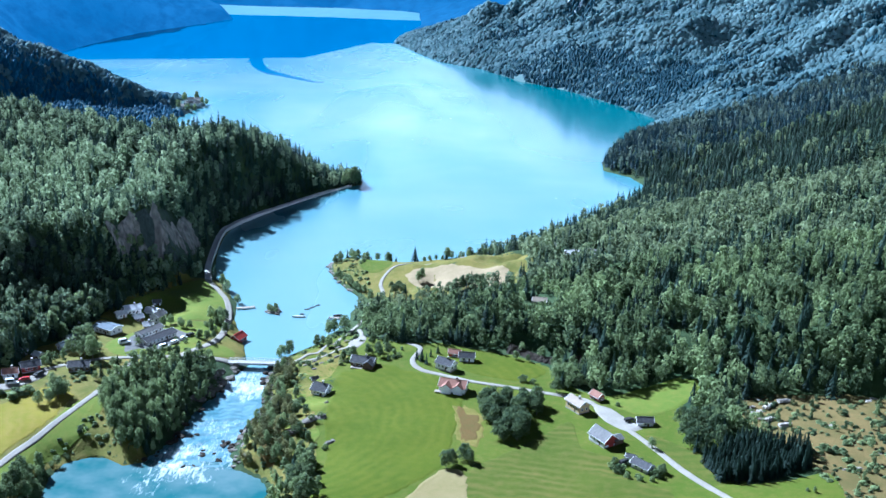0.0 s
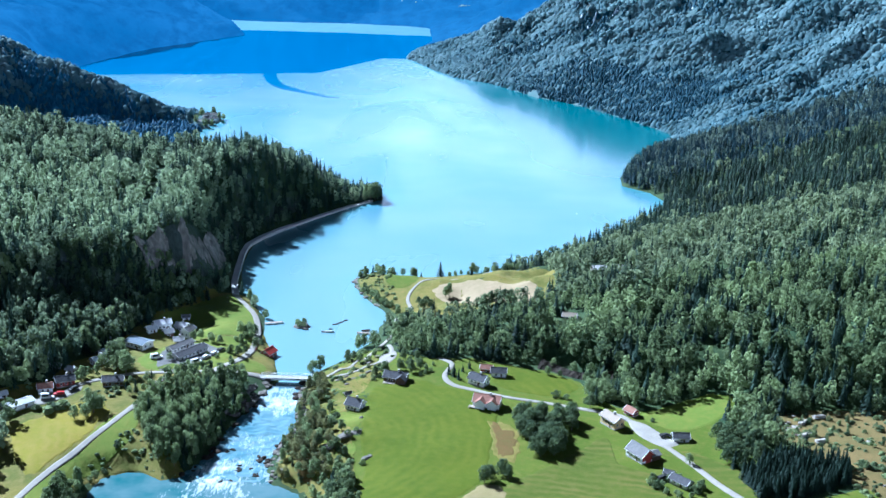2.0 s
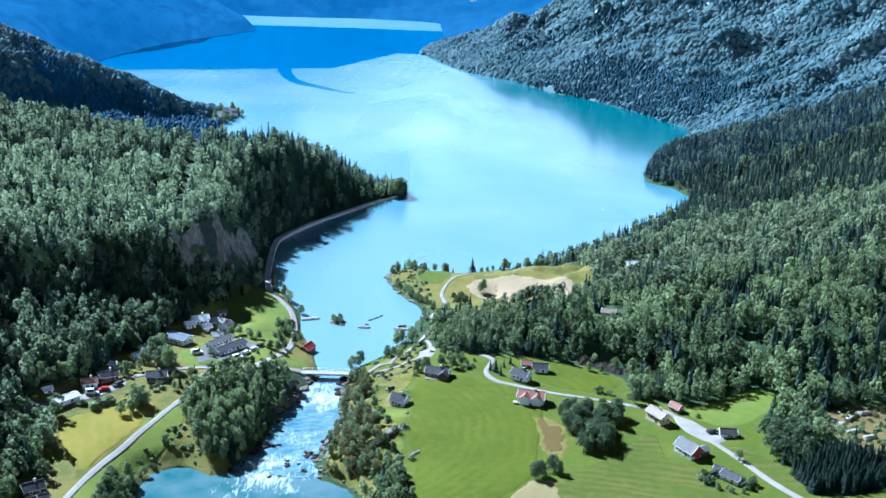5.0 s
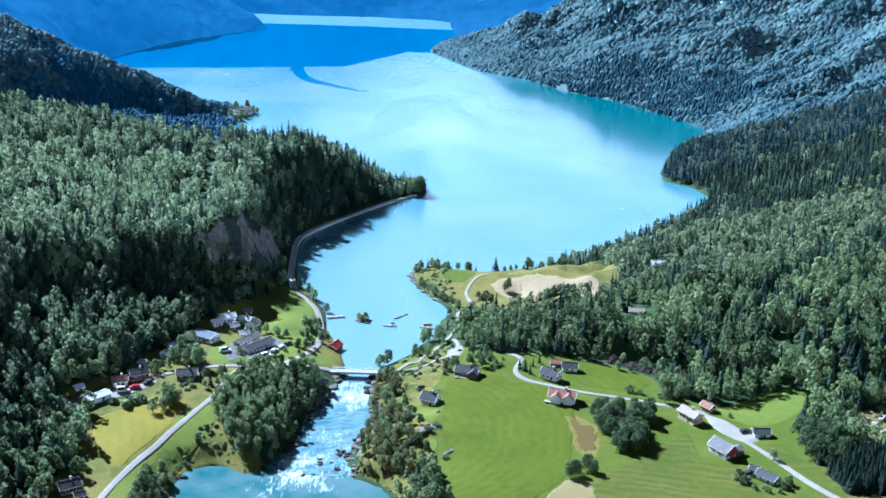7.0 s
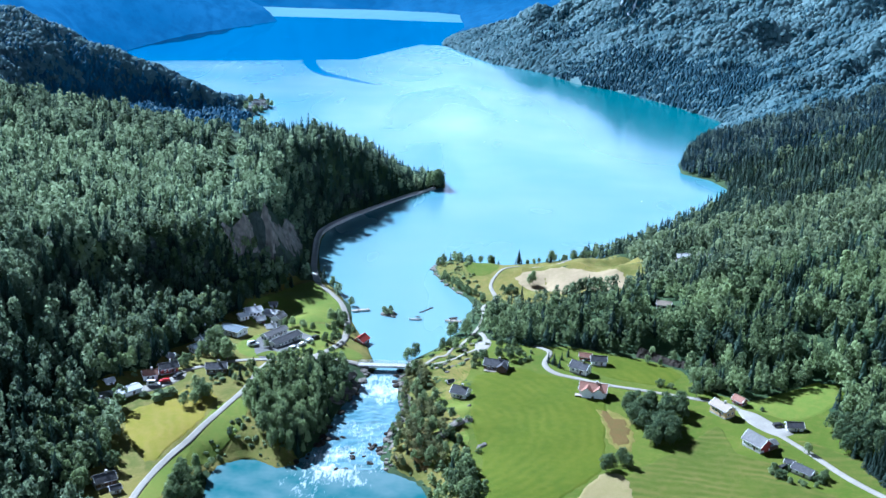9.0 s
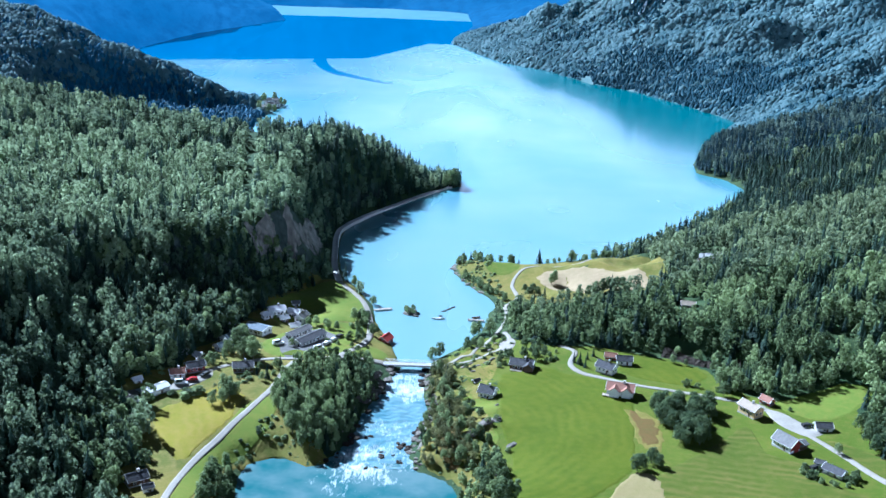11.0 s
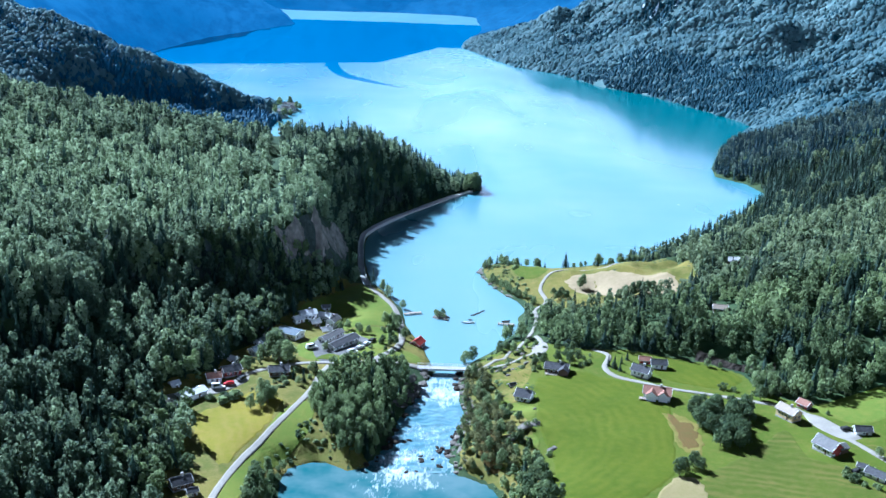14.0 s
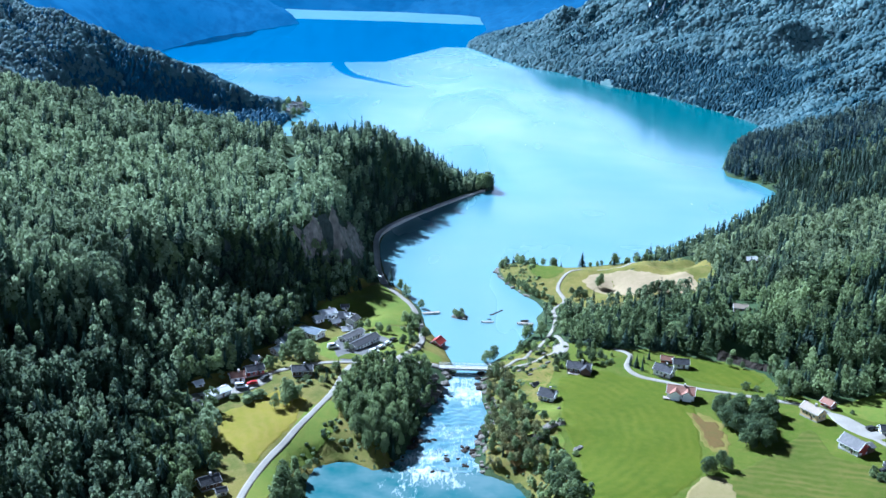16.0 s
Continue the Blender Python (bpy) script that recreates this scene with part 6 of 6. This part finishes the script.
rock_face("rock_ledge", [(-98, 392), (-93, 410), (-91, 420), (-88.5, 431)], 3.8, 2.4, "brown rock ledge along the river bank", 81)
rock_face("rock_ledge", [(-69.5, 432), (-70.0, 415), (-67.5, 397), (-71.5, 378), (-72.0, 362), (-68, 352)], 2.6, 2.0, "broken brown rock ledge below the bank trees", 83)
rock_face("cliff", [(-157, 513), (-151, 525), (-144.5, 539), (-139.5, 552), (-136.8, 566), (-136.3, 580), (-138, 598)], 22, 8.0, "tall grey cliff above the lake road", 75, "cliff", 1.1)


def parapet(line, label):
    """Low stone wall on the lake side of the road."""
    mid = rounded(line, False, 1.5)
    along = np.gradient(mid, axis=0)
    side = np.stack([along[:, 1], -along[:, 0]], -1) / np.linalg.norm(along, axis=1)[:, None]
    z = ground_at(mid[:, 0], mid[:, 1]) + 0.5
    root = thing("parapet", Matrix.Identity(4), label, "wall")
    for k in range(0, len(mid) - 2, 2):
        bm = bmesh.new()
        loops = []
        for p, n, h in ((mid[k], side[k], z[k]), (mid[min(k + 2, len(mid) - 1)] * 0.985 + mid[k] * 0.015, side[min(k + 2, len(mid) - 1)], z[min(k + 2, len(mid) - 1)])):
            loops.append([bm.verts.new((*(p + n * f), h + dz)) for f, dz in ((1.5, -1.6), (1.85, -2.6), (1.8, 0.55), (1.5, 0.55))])
        bm.faces.new(loops[0])
        bm.faces.new(loops[1][::-1])
        for j in range(4):
            bm.faces.new((loops[0][j], loops[1][j], loops[1][(j + 1) % 4], loops[0][(j + 1) % 4]))
        bmesh.ops.recalc_face_normals(bm, faces=bm.faces)
        part("stone_block", bm, M["pale_road"], root)
    return root


parapet(ROADS["lake"][0], "low pale stone wall along the lakeside road")

# ---- single trees that can be told apart ----
tree_random = np.random.RandomState(77)


def tree_model(kind, seed, width, tint, count=1000, foliage="broadleaf"):
    r = np.random.RandomState(seed)
    root = thing("tree", pose(0, 0, -500), "tree", "tree")
    if kind == "broadleaf":
        part("trunk", stem(r, width), M["bark"], root, "slender grey-brown trunk")
        v = crown_leaves(r, count, 0.036, 18, width)
        crown = new("crown", quick_mesh("crown", v, np.arange(len(v)).reshape(-1, 3), M[foliage], np.full(len(v), tint)))
    elif kind == "spruce":
        part("trunk", rod(bmesh.new(), (0, 0, -0.05), (0, 0, 0.9), 0.02, 0.004, 6), M["bark"], root, "straight dark trunk")
        v = spruce_boughs(r, 15, 15, width)
        crown = new("crown", quick_mesh("crown", v, np.arange(len(v)).reshape(-1, 3), M["needle"], np.full(len(v), tint)))
    else:
        part("trunk", rod(bmesh.new(), (0, 0, -0.08), (0, 0, 0.5), 0.04, 0.015, 5), M["bark"], root, "short woody stem")
        v = crown_leaves(r, count, 0.06, 12, width) * (1, 1, 1.05) - (0, 0, 0.18)
        crown = new("crown", quick_mesh("crown", v, np.arange(len(v)).reshape(-1, 3), M["broadleaf"], np.full(len(v), tint)))
    crown.parent = root
    return root


MODELS = {
    "broadleaf": [tree_model("broadleaf", 200 + k, w, t) for k, (w, t) in enumerate(((0.9, 0.32), (1.1, 0.55), (0.8, 0.75), (1.25, 0.45), (1.0, 0.9), (1.3, 0.65), (1.05, 0.15)))],
    "olive": [tree_model("broadleaf", 280 + k, w, t, 800, "olive") for k, (w, t) in enumerate(((1.0, 0.2), (1.3, 0.6), (1.1, 0.95)))],
    "round": [tree_model("broadleaf", 260 + k, w, t, 1500) for k, (w, t) in enumerate(((1.4, 0.0), (1.55, 0.05), (1.3, 0.12)))],
    "spruce": [tree_model("spruce", 220 + k, w, t) for k, (w, t) in enumerate(((0.2, 0.2), (0.24, 0.4), (0.27, 0.1), (0.22, 0.6)))],
    "bush": [tree_model("bush", 240 + k, w, t, 600) for k, (w, t) in enumerate(((1.5, 0.3), (1.8, 0.6), (1.6, 0.85), (2.0, 0.1)))],
}


def grow(kind, x, y, height, label, group="", name="tree", z=None, slim=1.0):
    source = MODELS[kind][tree_random.randint(len(MODELS[kind]))]
    w = height * slim * tree_random.uniform(0.88, 1.14)
    base = level_at(x, y) - 0.1 if z is None else z
    ob = copy_thing(source, pose(x, y, base, 0, 0, tree_random.uniform(0, 360)) @ Matrix.Diagonal((w, w, height, 1)))
    ob.name = name
    return tagged(ob, label, "bush" if kind == "bush" else "tree", group)


def stand(outline, gap, heights, spruce, label, name, seed, pale=0.0, slim=1.0):
    """A close stand of trees that nobody could count."""
    xs, ys = [p[0] for p in outline], [p[1] for p in outline]
    x, y = scatter((min(xs), max(xs), min(ys), max(ys)), gap, seed)
    keep = inside(outline, x, y) & ~inside(WATER, x, y)
    for line, width in ROADS.values():
        keep &= distance_to(line, x, y) > width / 2 + 1.2
    for hx, hy, room in SITES:
        keep &= np.hypot(x - hx, y - hy) > room
    if heights[1] < 4:
        keep &= wave(x, y, 11, seed) > 0.0
    x, y = x[keep], y[keep]
    r = np.random.RandomState(seed)
    tall = (heights[0] + (heights[1] - heights[0]) * r.beta(1.5, 1.9, len(x))) * np.interp(distance_to(WATER, x, y, True), [1, 9], [0.55, 1.0])
    forest(name, np.stack([x, y, ground_at(x, y) - 0.2], -1), tall, (r.uniform(size=len(x)) < spruce).astype(int), (340 if heights[1] > 4 else 110, 0.054 if heights[1] > 4 else 0.13, 14, 15), label, seed, slim if heights[1] > 4 else 2.7, pale)


def grove(outline, gap, heights, spruce, label, group, seed, bush=0.0, kind="broadleaf", slim=1.0):
    xs, ys = [p[0] for p in outline], [p[1] for p in outline]
    x, y = scatter((min(xs), max(xs), min(ys), max(ys)), gap, seed)
    keep = inside(outline, x, y) & ~inside(WATER, x, y) & (distance_to(WATER, x, y, True) > 0.8)
    for line, width in ROADS.values():
        keep &= distance_to(line, x, y) > width / 2 + 0.9
    for hx, hy, room in SITES:
        keep &= np.hypot(x - hx, y - hy) > room
    for px_, py_ in zip(x[keep], y[keep]):
        pick = tree_random.uniform()
        h = tree_random.uniform(*heights) * float(np.interp(distance_to(WATER, np.array([px_]), np.array([py_]), True)[0], [1, 9], [0.55, 1.0]))
        if pick < bush:
            grow("bush", px_, py_, h * 0.45, "leafy green bush " + label, group, "bush")
        elif pick < bush + spruce:
            grow("spruce", px_, py_, h * 1.1, "dark green spruce " + label, group)
        else:
            grow(kind, px_, py_, h, "leafy broadleaf tree " + label, group, slim=slim)


grove([(-129, 384), (-128, 391), (-93, 391), (-96, 384), (-104, 357), (-116, 360)], 2.9, (5.5, 10.5), 0.10, "in the river grove", "river grove", 301, 0.0, "broadleaf", 0.68)
stand([(-128, 391), (-127, 396), (-123, 413), (-113, 426), (-95, 430), (-90, 411), (-93, 391)], 2.9, (5.5, 10.5), 0.10, "trees filling the river grove", "stand_in_the_river_grove", 300, 0.0, 0.72)
grove([(-70, 434), (-63, 436), (-60, 420), (-60, 395), (-54, 366), (-50, 345), (-60, 348), (-70, 354), (-74, 380), (-70, 400)], 4.5, (3.5, 7.5), 0.06, "on the river bank", "trees on the river bank", 302, 0.25, "broadleaf", 0.85)
grove([(-70, 434), (-63, 436), (-60, 420), (-59, 395), (-52, 366), (-50, 345), (-60, 348), (-70, 354), (-74, 380), (-70, 400)], 4.1, (3.0, 6.5), 0.0, "with dry olive leaves on the river bank", "dry trees on the river bank", 330, 0.0, "olive", 0.95)
stand([(-58, 345), (-46, 346), (-38, 330), (-36, 318), (-52, 312), (-58, 330)], 4.2, (5.0, 8.5), 0.05, "trees beside the pool", "stand_beside_the_pool", 303)
grove([(14, 388), (24, 392), (36, 391), (38, 380), (32, 370), (30, 357), (22, 353), (18, 366)], 3.4, (4.6, 8.0), 0.0, "in the clump between the meadows", "clump between the meadows", 304, 0.1, "round")
grove([(82, 364), (96, 372), (104, 362), (98, 346), (86, 344)], 4.6, (6.5, 9.5), 0.1, "behind the lane", "trees behind the lane", 305, 0.0, "round")
stand([(89, 338), (92, 324), (104, 323), (122, 328), (124, 342), (104, 350)], 1.8, (6.0, 9.0), 1.0, "trees in the dense spruce stand", "stand_by_the_heath", 306, -0.7, 1.45)
stand([(112, 384), (134, 386), (168, 370), (166, 304), (130, 302), (122, 340)], 10.5, (2.5, 5.5), 0.0, "young trees scattered over the cleared heath", "saplings_on_the_heath", 329, -0.1, 0.8)
stand([(104, 362), (110, 390), (100, 398), (96, 376)], 4.4, (7, 10), 0.2, "trees at the heath's edge", "stand_at_the_heath_edge", 307)
grove([(42, 396), (50, 400), (60, 402), (66, 408), (52, 416), (44, 410)], 4.2, (5, 9), 0.12, "behind the cream farmhouse", "trees behind the cream farmhouse", 308, 0.2)
grove([(-141, 340), (-134, 352), (-127, 362), (-133, 348), (-134, 322), (-140, 310)], 2.7, (5.5, 9.5), 0.0, "on the pool's west shore", "trees on the pool's west shore", 309, 0.4)
grove([(-152, 392), (-142, 398), (-140, 386), (-148, 380)], 4.0, (5, 8), 0.0, "beside the yellow meadow", "trees beside the yellow meadow", 310, 0.2)
grove([(-153, 440), (-146, 441), (-143, 431), (-152, 426)], 4.6, (8, 12), 0.0, "in the village", "village trees", 311)
grove([(-108, 492), (-100, 486), (-97, 470), (-104, 462), (-110, 472)], 4.6, (4.5, 7.5), 0.0, "near the boathouse", "trees near the boathouse", 312, 0.35)
grove([(-60, 458), (-48, 470), (-40, 468), (-36, 452), (-46, 440), (-56, 446)], 5.2, (4, 7), 0.1, "between villa and lake", "trees between villa and lake", 313, 0.5)
stand([(-20, 458), (-34, 472), (-40, 492), (-30, 506), (-24, 478)], 4.6, (7, 10), 0.15, "trees above the gravel track", "stand_above_the_track", 314)
stand([(-186, 376), (-176, 372), (-168, 352), (-174, 340), (-184, 352)], 4.3, (7, 11), 0.15, "trees above the yellow meadow", "stand_above_the_yellow_meadow", 315)
stand([(-170, 428), (-160, 452), (-152, 470), (-150, 500), (-164, 500), (-180, 470), (-192, 430), (-194, 394), (-184, 392), (-174, 408)], 3.8, (6.5, 12), 0.12, "trees behind the village houses", "stand_behind_the_village", 321)
# The negative pale value paints the slope's shade into these leaves.
stand([(-152, 493), (-143, 511), (-131, 534), (-140, 541), (-156, 522), (-172, 508), (-190, 502), (-208, 488), (-222, 474), (-208, 466), (-186, 480), (-163, 486)], 2.5, (4.5, 8.5), 0.3, "trees on the steep slope above the village", "stand_on_the_steep_slope", 328, -0.3, 0.85)
stand([(-178, 402), (-166, 414), (-152, 424), (-150, 418), (-160, 408), (-172, 396)], 4.2, (4, 7), 0.1, "trees between the village houses", "stand_between_the_houses", 322)
stand([(-186, 398), (-178, 394), (-168, 386), (-176, 370), (-170, 346), (-158, 330), (-170, 312), (-186, 320), (-194, 360)], 3.9, (6, 11), 0.15, "trees beside the yellow meadow's houses", "stand_beside_the_houses", 323)
grove([(-136, 424), (-126, 424), (-128, 408), (-138, 398), (-150, 404), (-148, 414)], 4.6, (3.5, 6.5), 0.1, "by the village road", "trees by the village road", 324, 0.4)
grove([(-112, 470), (-120, 476), (-128, 474), (-118, 464)], 4.4, (3, 5.5), 0.0, "beside the parking yard", "trees beside the parking yard", 325, 0.4)
grove([(-152, 428), (-148, 446), (-154, 456), (-164, 452), (-162, 430)], 4.4, (4.5, 8.5), 0.1, "between the blue-roofed houses", "trees between the blue-roofed houses", 326, 0.1)
stand([(-169, 389.5), (-160, 392), (-155, 394.5), (-153.5, 390), (-160, 386), (-167, 384)], 2.2, (1.6, 3.4), 0.0, "trees of the hedge above the yellow meadow", "hedge_above_the_meadow", 327, -0.2)
for x, y, h in ((-177.2, 366, 9.0), (-150.6, 430.5, 11.5), (-142.5, 421.5, 11.0), (-147, 425, 9.0), (-150.5, 381, 6.0), (-147.5, 384.0, 5.0)):
    grow("broadleaf", x, y, h, "full-crowned broadleaf tree near the village houses", "tall village trees", slim=1.05)
for x, y, h in ((-104.8, 484, 5.0), (-101.2, 487, 5.5), (-102.5, 453.5, 5.0), (-97.6, 468, 5.5), (-100.5, 458, 4.0), (-106.5, 456, 4.2), (-95.8, 474, 3.6), (-103.5, 478, 4.0), (-104.5, 446, 2.8)):
    grow("round", x, y, h, "dense round tree near the boathouse", "round trees near the boathouse", slim=0.85)
SCRUB = []
SCRUB.append(([(-70, 434), (-60, 440), (-52, 428), (-54, 400), (-48, 372), (-42, 345), (-40, 318), (-58, 316), (-60, 346), (-72, 354), (-74, 380), (-70, 400)], 331))
SCRUB.append(([(-140, 345), (-126, 364), (-124, 380), (-132, 372), (-142, 345), (-146, 310), (-136, 305)], 332))
SCRUB.append(([(-134, 344), (-129, 362), (-124, 384), (-112, 362), (-101, 353), (-110, 352), (-122, 359)], 336))
SCRUB.append(([(-60, 585), (-50, 590), (-43, 575), (-39, 552), (-35, 530), (-38, 516), (-46, 534), (-56, 556)], 337))
SCRUB.append(([(-60, 456), (-44, 476), (-34, 470), (-34, 446), (-46, 428), (-58, 424), (-62, 436)], 333))
SCRUB.append(([(110, 388), (135, 388), (170, 372), (168, 300), (128, 296), (120, 340)], 334))
SCRUB.append(([(-156, 400), (-140, 408), (-138, 396), (-152, 386)], 335))
for outline, seed in SCRUB:
    stand(outline, 2.2, (0.35, 1.9), 0.0, "scrub in rough grass", "scrub", seed, 0.15)
for x, y, h, kind in ((2.5, 336.5, 6.0, "round"), (4.5, 339.0, 5.5, "round"), (8.5, 342.5, 6.0, "round"), (10.5, 340.0, 5.0, "round")):
    grow(kind, x, y, h, "round dark tree at the meadow's corner", "trees at the meadow's corner")
for x, y, h in ((-10.3, 430, 5.5), (-8.1, 428, 6.0), (-6.2, 424.5, 5.5), (-1.6, 437, 4.5), (-4.5, 433, 4.0)):
    grow("spruce", x, y, h, "slim dark conifer beside the farm lane", "garden conifers")
for x, y, h in ((32.7, 409.5, 3.2), (36.5, 408.0, 2.6)):
    grow("bush", x, y, h, "dense dark bush beside the lane", "lane bushes", "bush")
for x, y, h in ((-69.5, 450, 6.5), (-66.5, 452, 7.5), (-51.5, 474, 8.0), (-49.5, 478, 7.0), (-44.5, 474, 8.0), (-112.5, 537, 7.0), (-109.5, 533, 6.0), (-101.0, 516, 5.0), (73.7, 350.5, 4.5), (-11.0, 535, 7.0), (-12.5, 533, 6.0), (-130, 443, 4.0)):
    grow("broadleaf", x, y, h, "slender broadleaf tree standing alone")
for x, y, h in ((-22, 527, 6.0), (-24, 523, 6.5), (-20, 522, 5.5), (-26, 530, 5.0), (6, 503, 7.5), (9, 501, 8.0), (12, 503, 7.5), (15, 500, 8.0), (3, 500, 7.0), (18, 502, 7.0)):
    grow("round", x, y, h * 0.85, "bushy tree at the edge of the harvested field", "trees by the harvested field")
for k in range(26):
    s = rock_random.uniform(0, 1)
    x, y = np.interp(s, [0, 0.2, 0.45, 0.7, 1], [-43, -60, -62.5, -56, -44]) + rock_random.uniform(-1, 1.5), np.interp(s, [0, 0.2, 0.45, 0.7, 1], [591, 591, 578, 556, 534]) + rock_random.uniform(-1, 1)
    rock(x, y, 0.2, *rock_random.uniform(1.0, 2.2, 2), 1.2, rock_random.uniform(0, 360), "brown shore rock on the lake spit", "rocks on the spit")
for x, y, h in ((-41, 431, 5.0), (-37, 433.5, 5.5), (-26, 433, 6.0), (-22.5, 435, 5.5), (-20, 431, 4.5), (-39.5, 437, 4.5), (-31, 437, 5.0), (-27, 439, 5.0), (-45, 441, 4.5), (-17, 440, 4.0), (-24, 446, 5.0), (-30, 448, 5.5)):
    grow("round" if h > 4.6 else "bush", x, y, h * (1.0 if h > 4.6 else 0.55), "dark garden tree round the wooden villa", "trees round the villa", slim=0.8)
for x, y, h in ((-56, 398, 4.5), (-58, 391, 5.0), (-52.5, 389, 3.5), (-54, 379, 5.0), (-49.5, 376, 4.5), (-50, 362, 5.0), (-46.5, 358, 4.0), (-48, 350, 5.5), (-44.5, 343, 6.0), (-42.5, 337, 5.5), (-47, 334, 6.0), (-43, 328, 6.5), (-48, 326, 6.0)):
    grow("round", x, y, h, "dark bushy tree on the rocky knoll", "dark trees on the knoll", slim=0.85)
BUSHES = [(67, 386, 2.0), (60, 334, 3.4), (62, 330.5, 2.8), (66, 328.5, 2.6), (72.5, 331.0, 3.6), (74.2, 333.5, 4.0), (58, 337, 2.6), (70, 328, 2.4), (59.5, 340, 3.0), (-41.6, 426, 2.6), (-39, 429, 2.6), (-36, 433, 2.4), (-22, 430, 2.4), (-18, 433, 2.2)]
BUSHES += [(-20, 437, 2.4), (-47, 371, 2.8), (-44, 373.5, 2.6), (-51.9, 363, 2.8), (-40, 352, 2.4), (-54, 384, 2.6), (-57, 405, 2.6), (-55, 428, 2.4), (-52, 436, 2.2), (-24, 444, 2.6), (-30, 440, 2.6), (-116, 452, 2.2), (-111, 449, 2.2), (-107, 456, 2.4)]
for x, y, h in BUSHES:
    grow("bush", x, y, h, "low leafy bush in rough grass", "scattered bushes", "bush")
for k in range(20):
    x = tree_random.uniform(-61, -22)
    grow("spruce" if k % 4 == 1 else "bush" if k % 4 == 2 else "broadleaf", x, 589 + tree_random.uniform(-6, 0.5), tree_random.uniform(1.8, 6.0), "small tree on the lake spit", "trees on the spit")
for k in range(30):
    x = -18 + 54 * ((k + tree_random.uniform(0, 0.9)) / 30) ** 0.7
    grow("spruce" if k % 3 == 0 else "bush" if k % 5 == 1 else "broadleaf", x, 584 + 0.16 * max(0, x) + tree_random.uniform(-7, 3), tree_random.uniform(1.6, 5.5) + 4.0 * (k % 7 == 0), "shore tree behind the pasture", "shore trees behind the pasture")
for k in range(34):
    x = tree_random.uniform(-58, -35)
    grow("bush" if k % 2 else "broadleaf", x, np.interp(x, [-56, -50, -44, -38, -34], [558, 545, 535, 524, 516]) + tree_random.uniform(1.5, 6), tree_random.uniform(3, 5.2) if k % 2 == 0 else tree_random.uniform(1.4, 2.8), "shrub along the cove's bank", "shrubs along the cove", "bush")
for x, y, h in ((-68, 765, 13), (-65, 768, 14), (-70, 770, 12), (-63, 772, 10), (-72, 762, 9), (-66, 774, 11), (-70, 776, 10)):
    grow("broadleaf", x, y, h, "tall tree at the tip of the headland", "trees at the headland")
for x, y, h in ((-253, 1036, 9), (-240, 1046, 7), (-238, 1070, 9), (-246, 1082, 10), (-252, 1058, 9), (-236, 1080, 7), (-244, 1034, 8)):
    grow("broadleaf", x, y, h, "tree among the promontory houses", "trees on the promontory")
for x, y, h in ((-83, 505, 3.4), (-81, 508, 3.6), (-84.5, 509, 2.6), (-80.5, 504, 2.4)):
    grow("bush", x, y, h, "shrub on the rocky islet", "shrubs on the islet", "bush", 0.6)
for x, y, h in ((31, 432, 4), (36, 430, 3.2), (46, 425, 4.5), (53, 422, 5), (42, 434, 5.5), (49, 431, 6), (34, 439, 5)):
    grow("broadleaf", x, y, h, "small tree growing on the rock face", "trees on the rock face")
for k in range(16):
    a = tree_random.uniform(0, 6.28)
    grow("bush", 67 + tree_random.uniform(5.0, 8.5) * math.cos(a), 335.5 + tree_random.uniform(4.0, 6.5) * math.sin(a), tree_random.uniform(1.2, 3.2), "dense bush round the outbuilding", "bushes round the outbuilding", "bush")
for k in range(14):
    t = tree_random.uniform(0, 1)
    grow("bush", 42 + 22 * t, 403 + 6 * t + tree_random.uniform(-2, 2), tree_random.uniform(1.2, 3.0), "dark bush at the wood's foot", "bushes at the wood's foot", "bush")
for k in range(46):
    grow("bush" if k % 3 else "broadleaf", tree_random.uniform(116, 166), tree_random.uniform(305, 384), tree_random.uniform(1.0, 2.6), "scrubby bush on the cleared heath", "heath scrub", "bush")
for models in MODELS.values():
    for ob in models:
        for o in (*ob.children_recursive, ob):
            bpy.data.objects.remove(o)


# ---- felled wood on the heath ----
pile_random = np.random.RandomState(9)
for px_, py_, turn in ((118, 366, 30), (122, 360, 20), (121, 378, 50), (128, 382, 15)):
    root = thing("log_pile", pose(px_, py_, level_at(px_, py_) + 0.3, 0, 0, turn), "pale pile of felled logs on the heath", "log pile", "log piles")
    for k in range(9):
        y0, z0 = (k % 4) * 0.5 - 0.7 + (0.25 if k > 3 else 0), 0.2 + 0.42 * (k // 4)
        part("log", rod(bmesh.new(), (-2.4 + pile_random.uniform(-0.3, 0.3), y0, z0), (2.4 + pile_random.uniform(-0.3, 0.3), y0, z0), 0.22, 0.19, 9), M["peeled"], root)


# ---- the plan above is placed to fit the camera's view at 1 : 1.3; scale it so houses reach true size ----
for ob in list(scene.objects):
    if ob.parent is None and ob is not cam and ob is not sun:
        ob.matrix_basis = Matrix.Scale(PLAN, 4) @ ob.matrix_basis
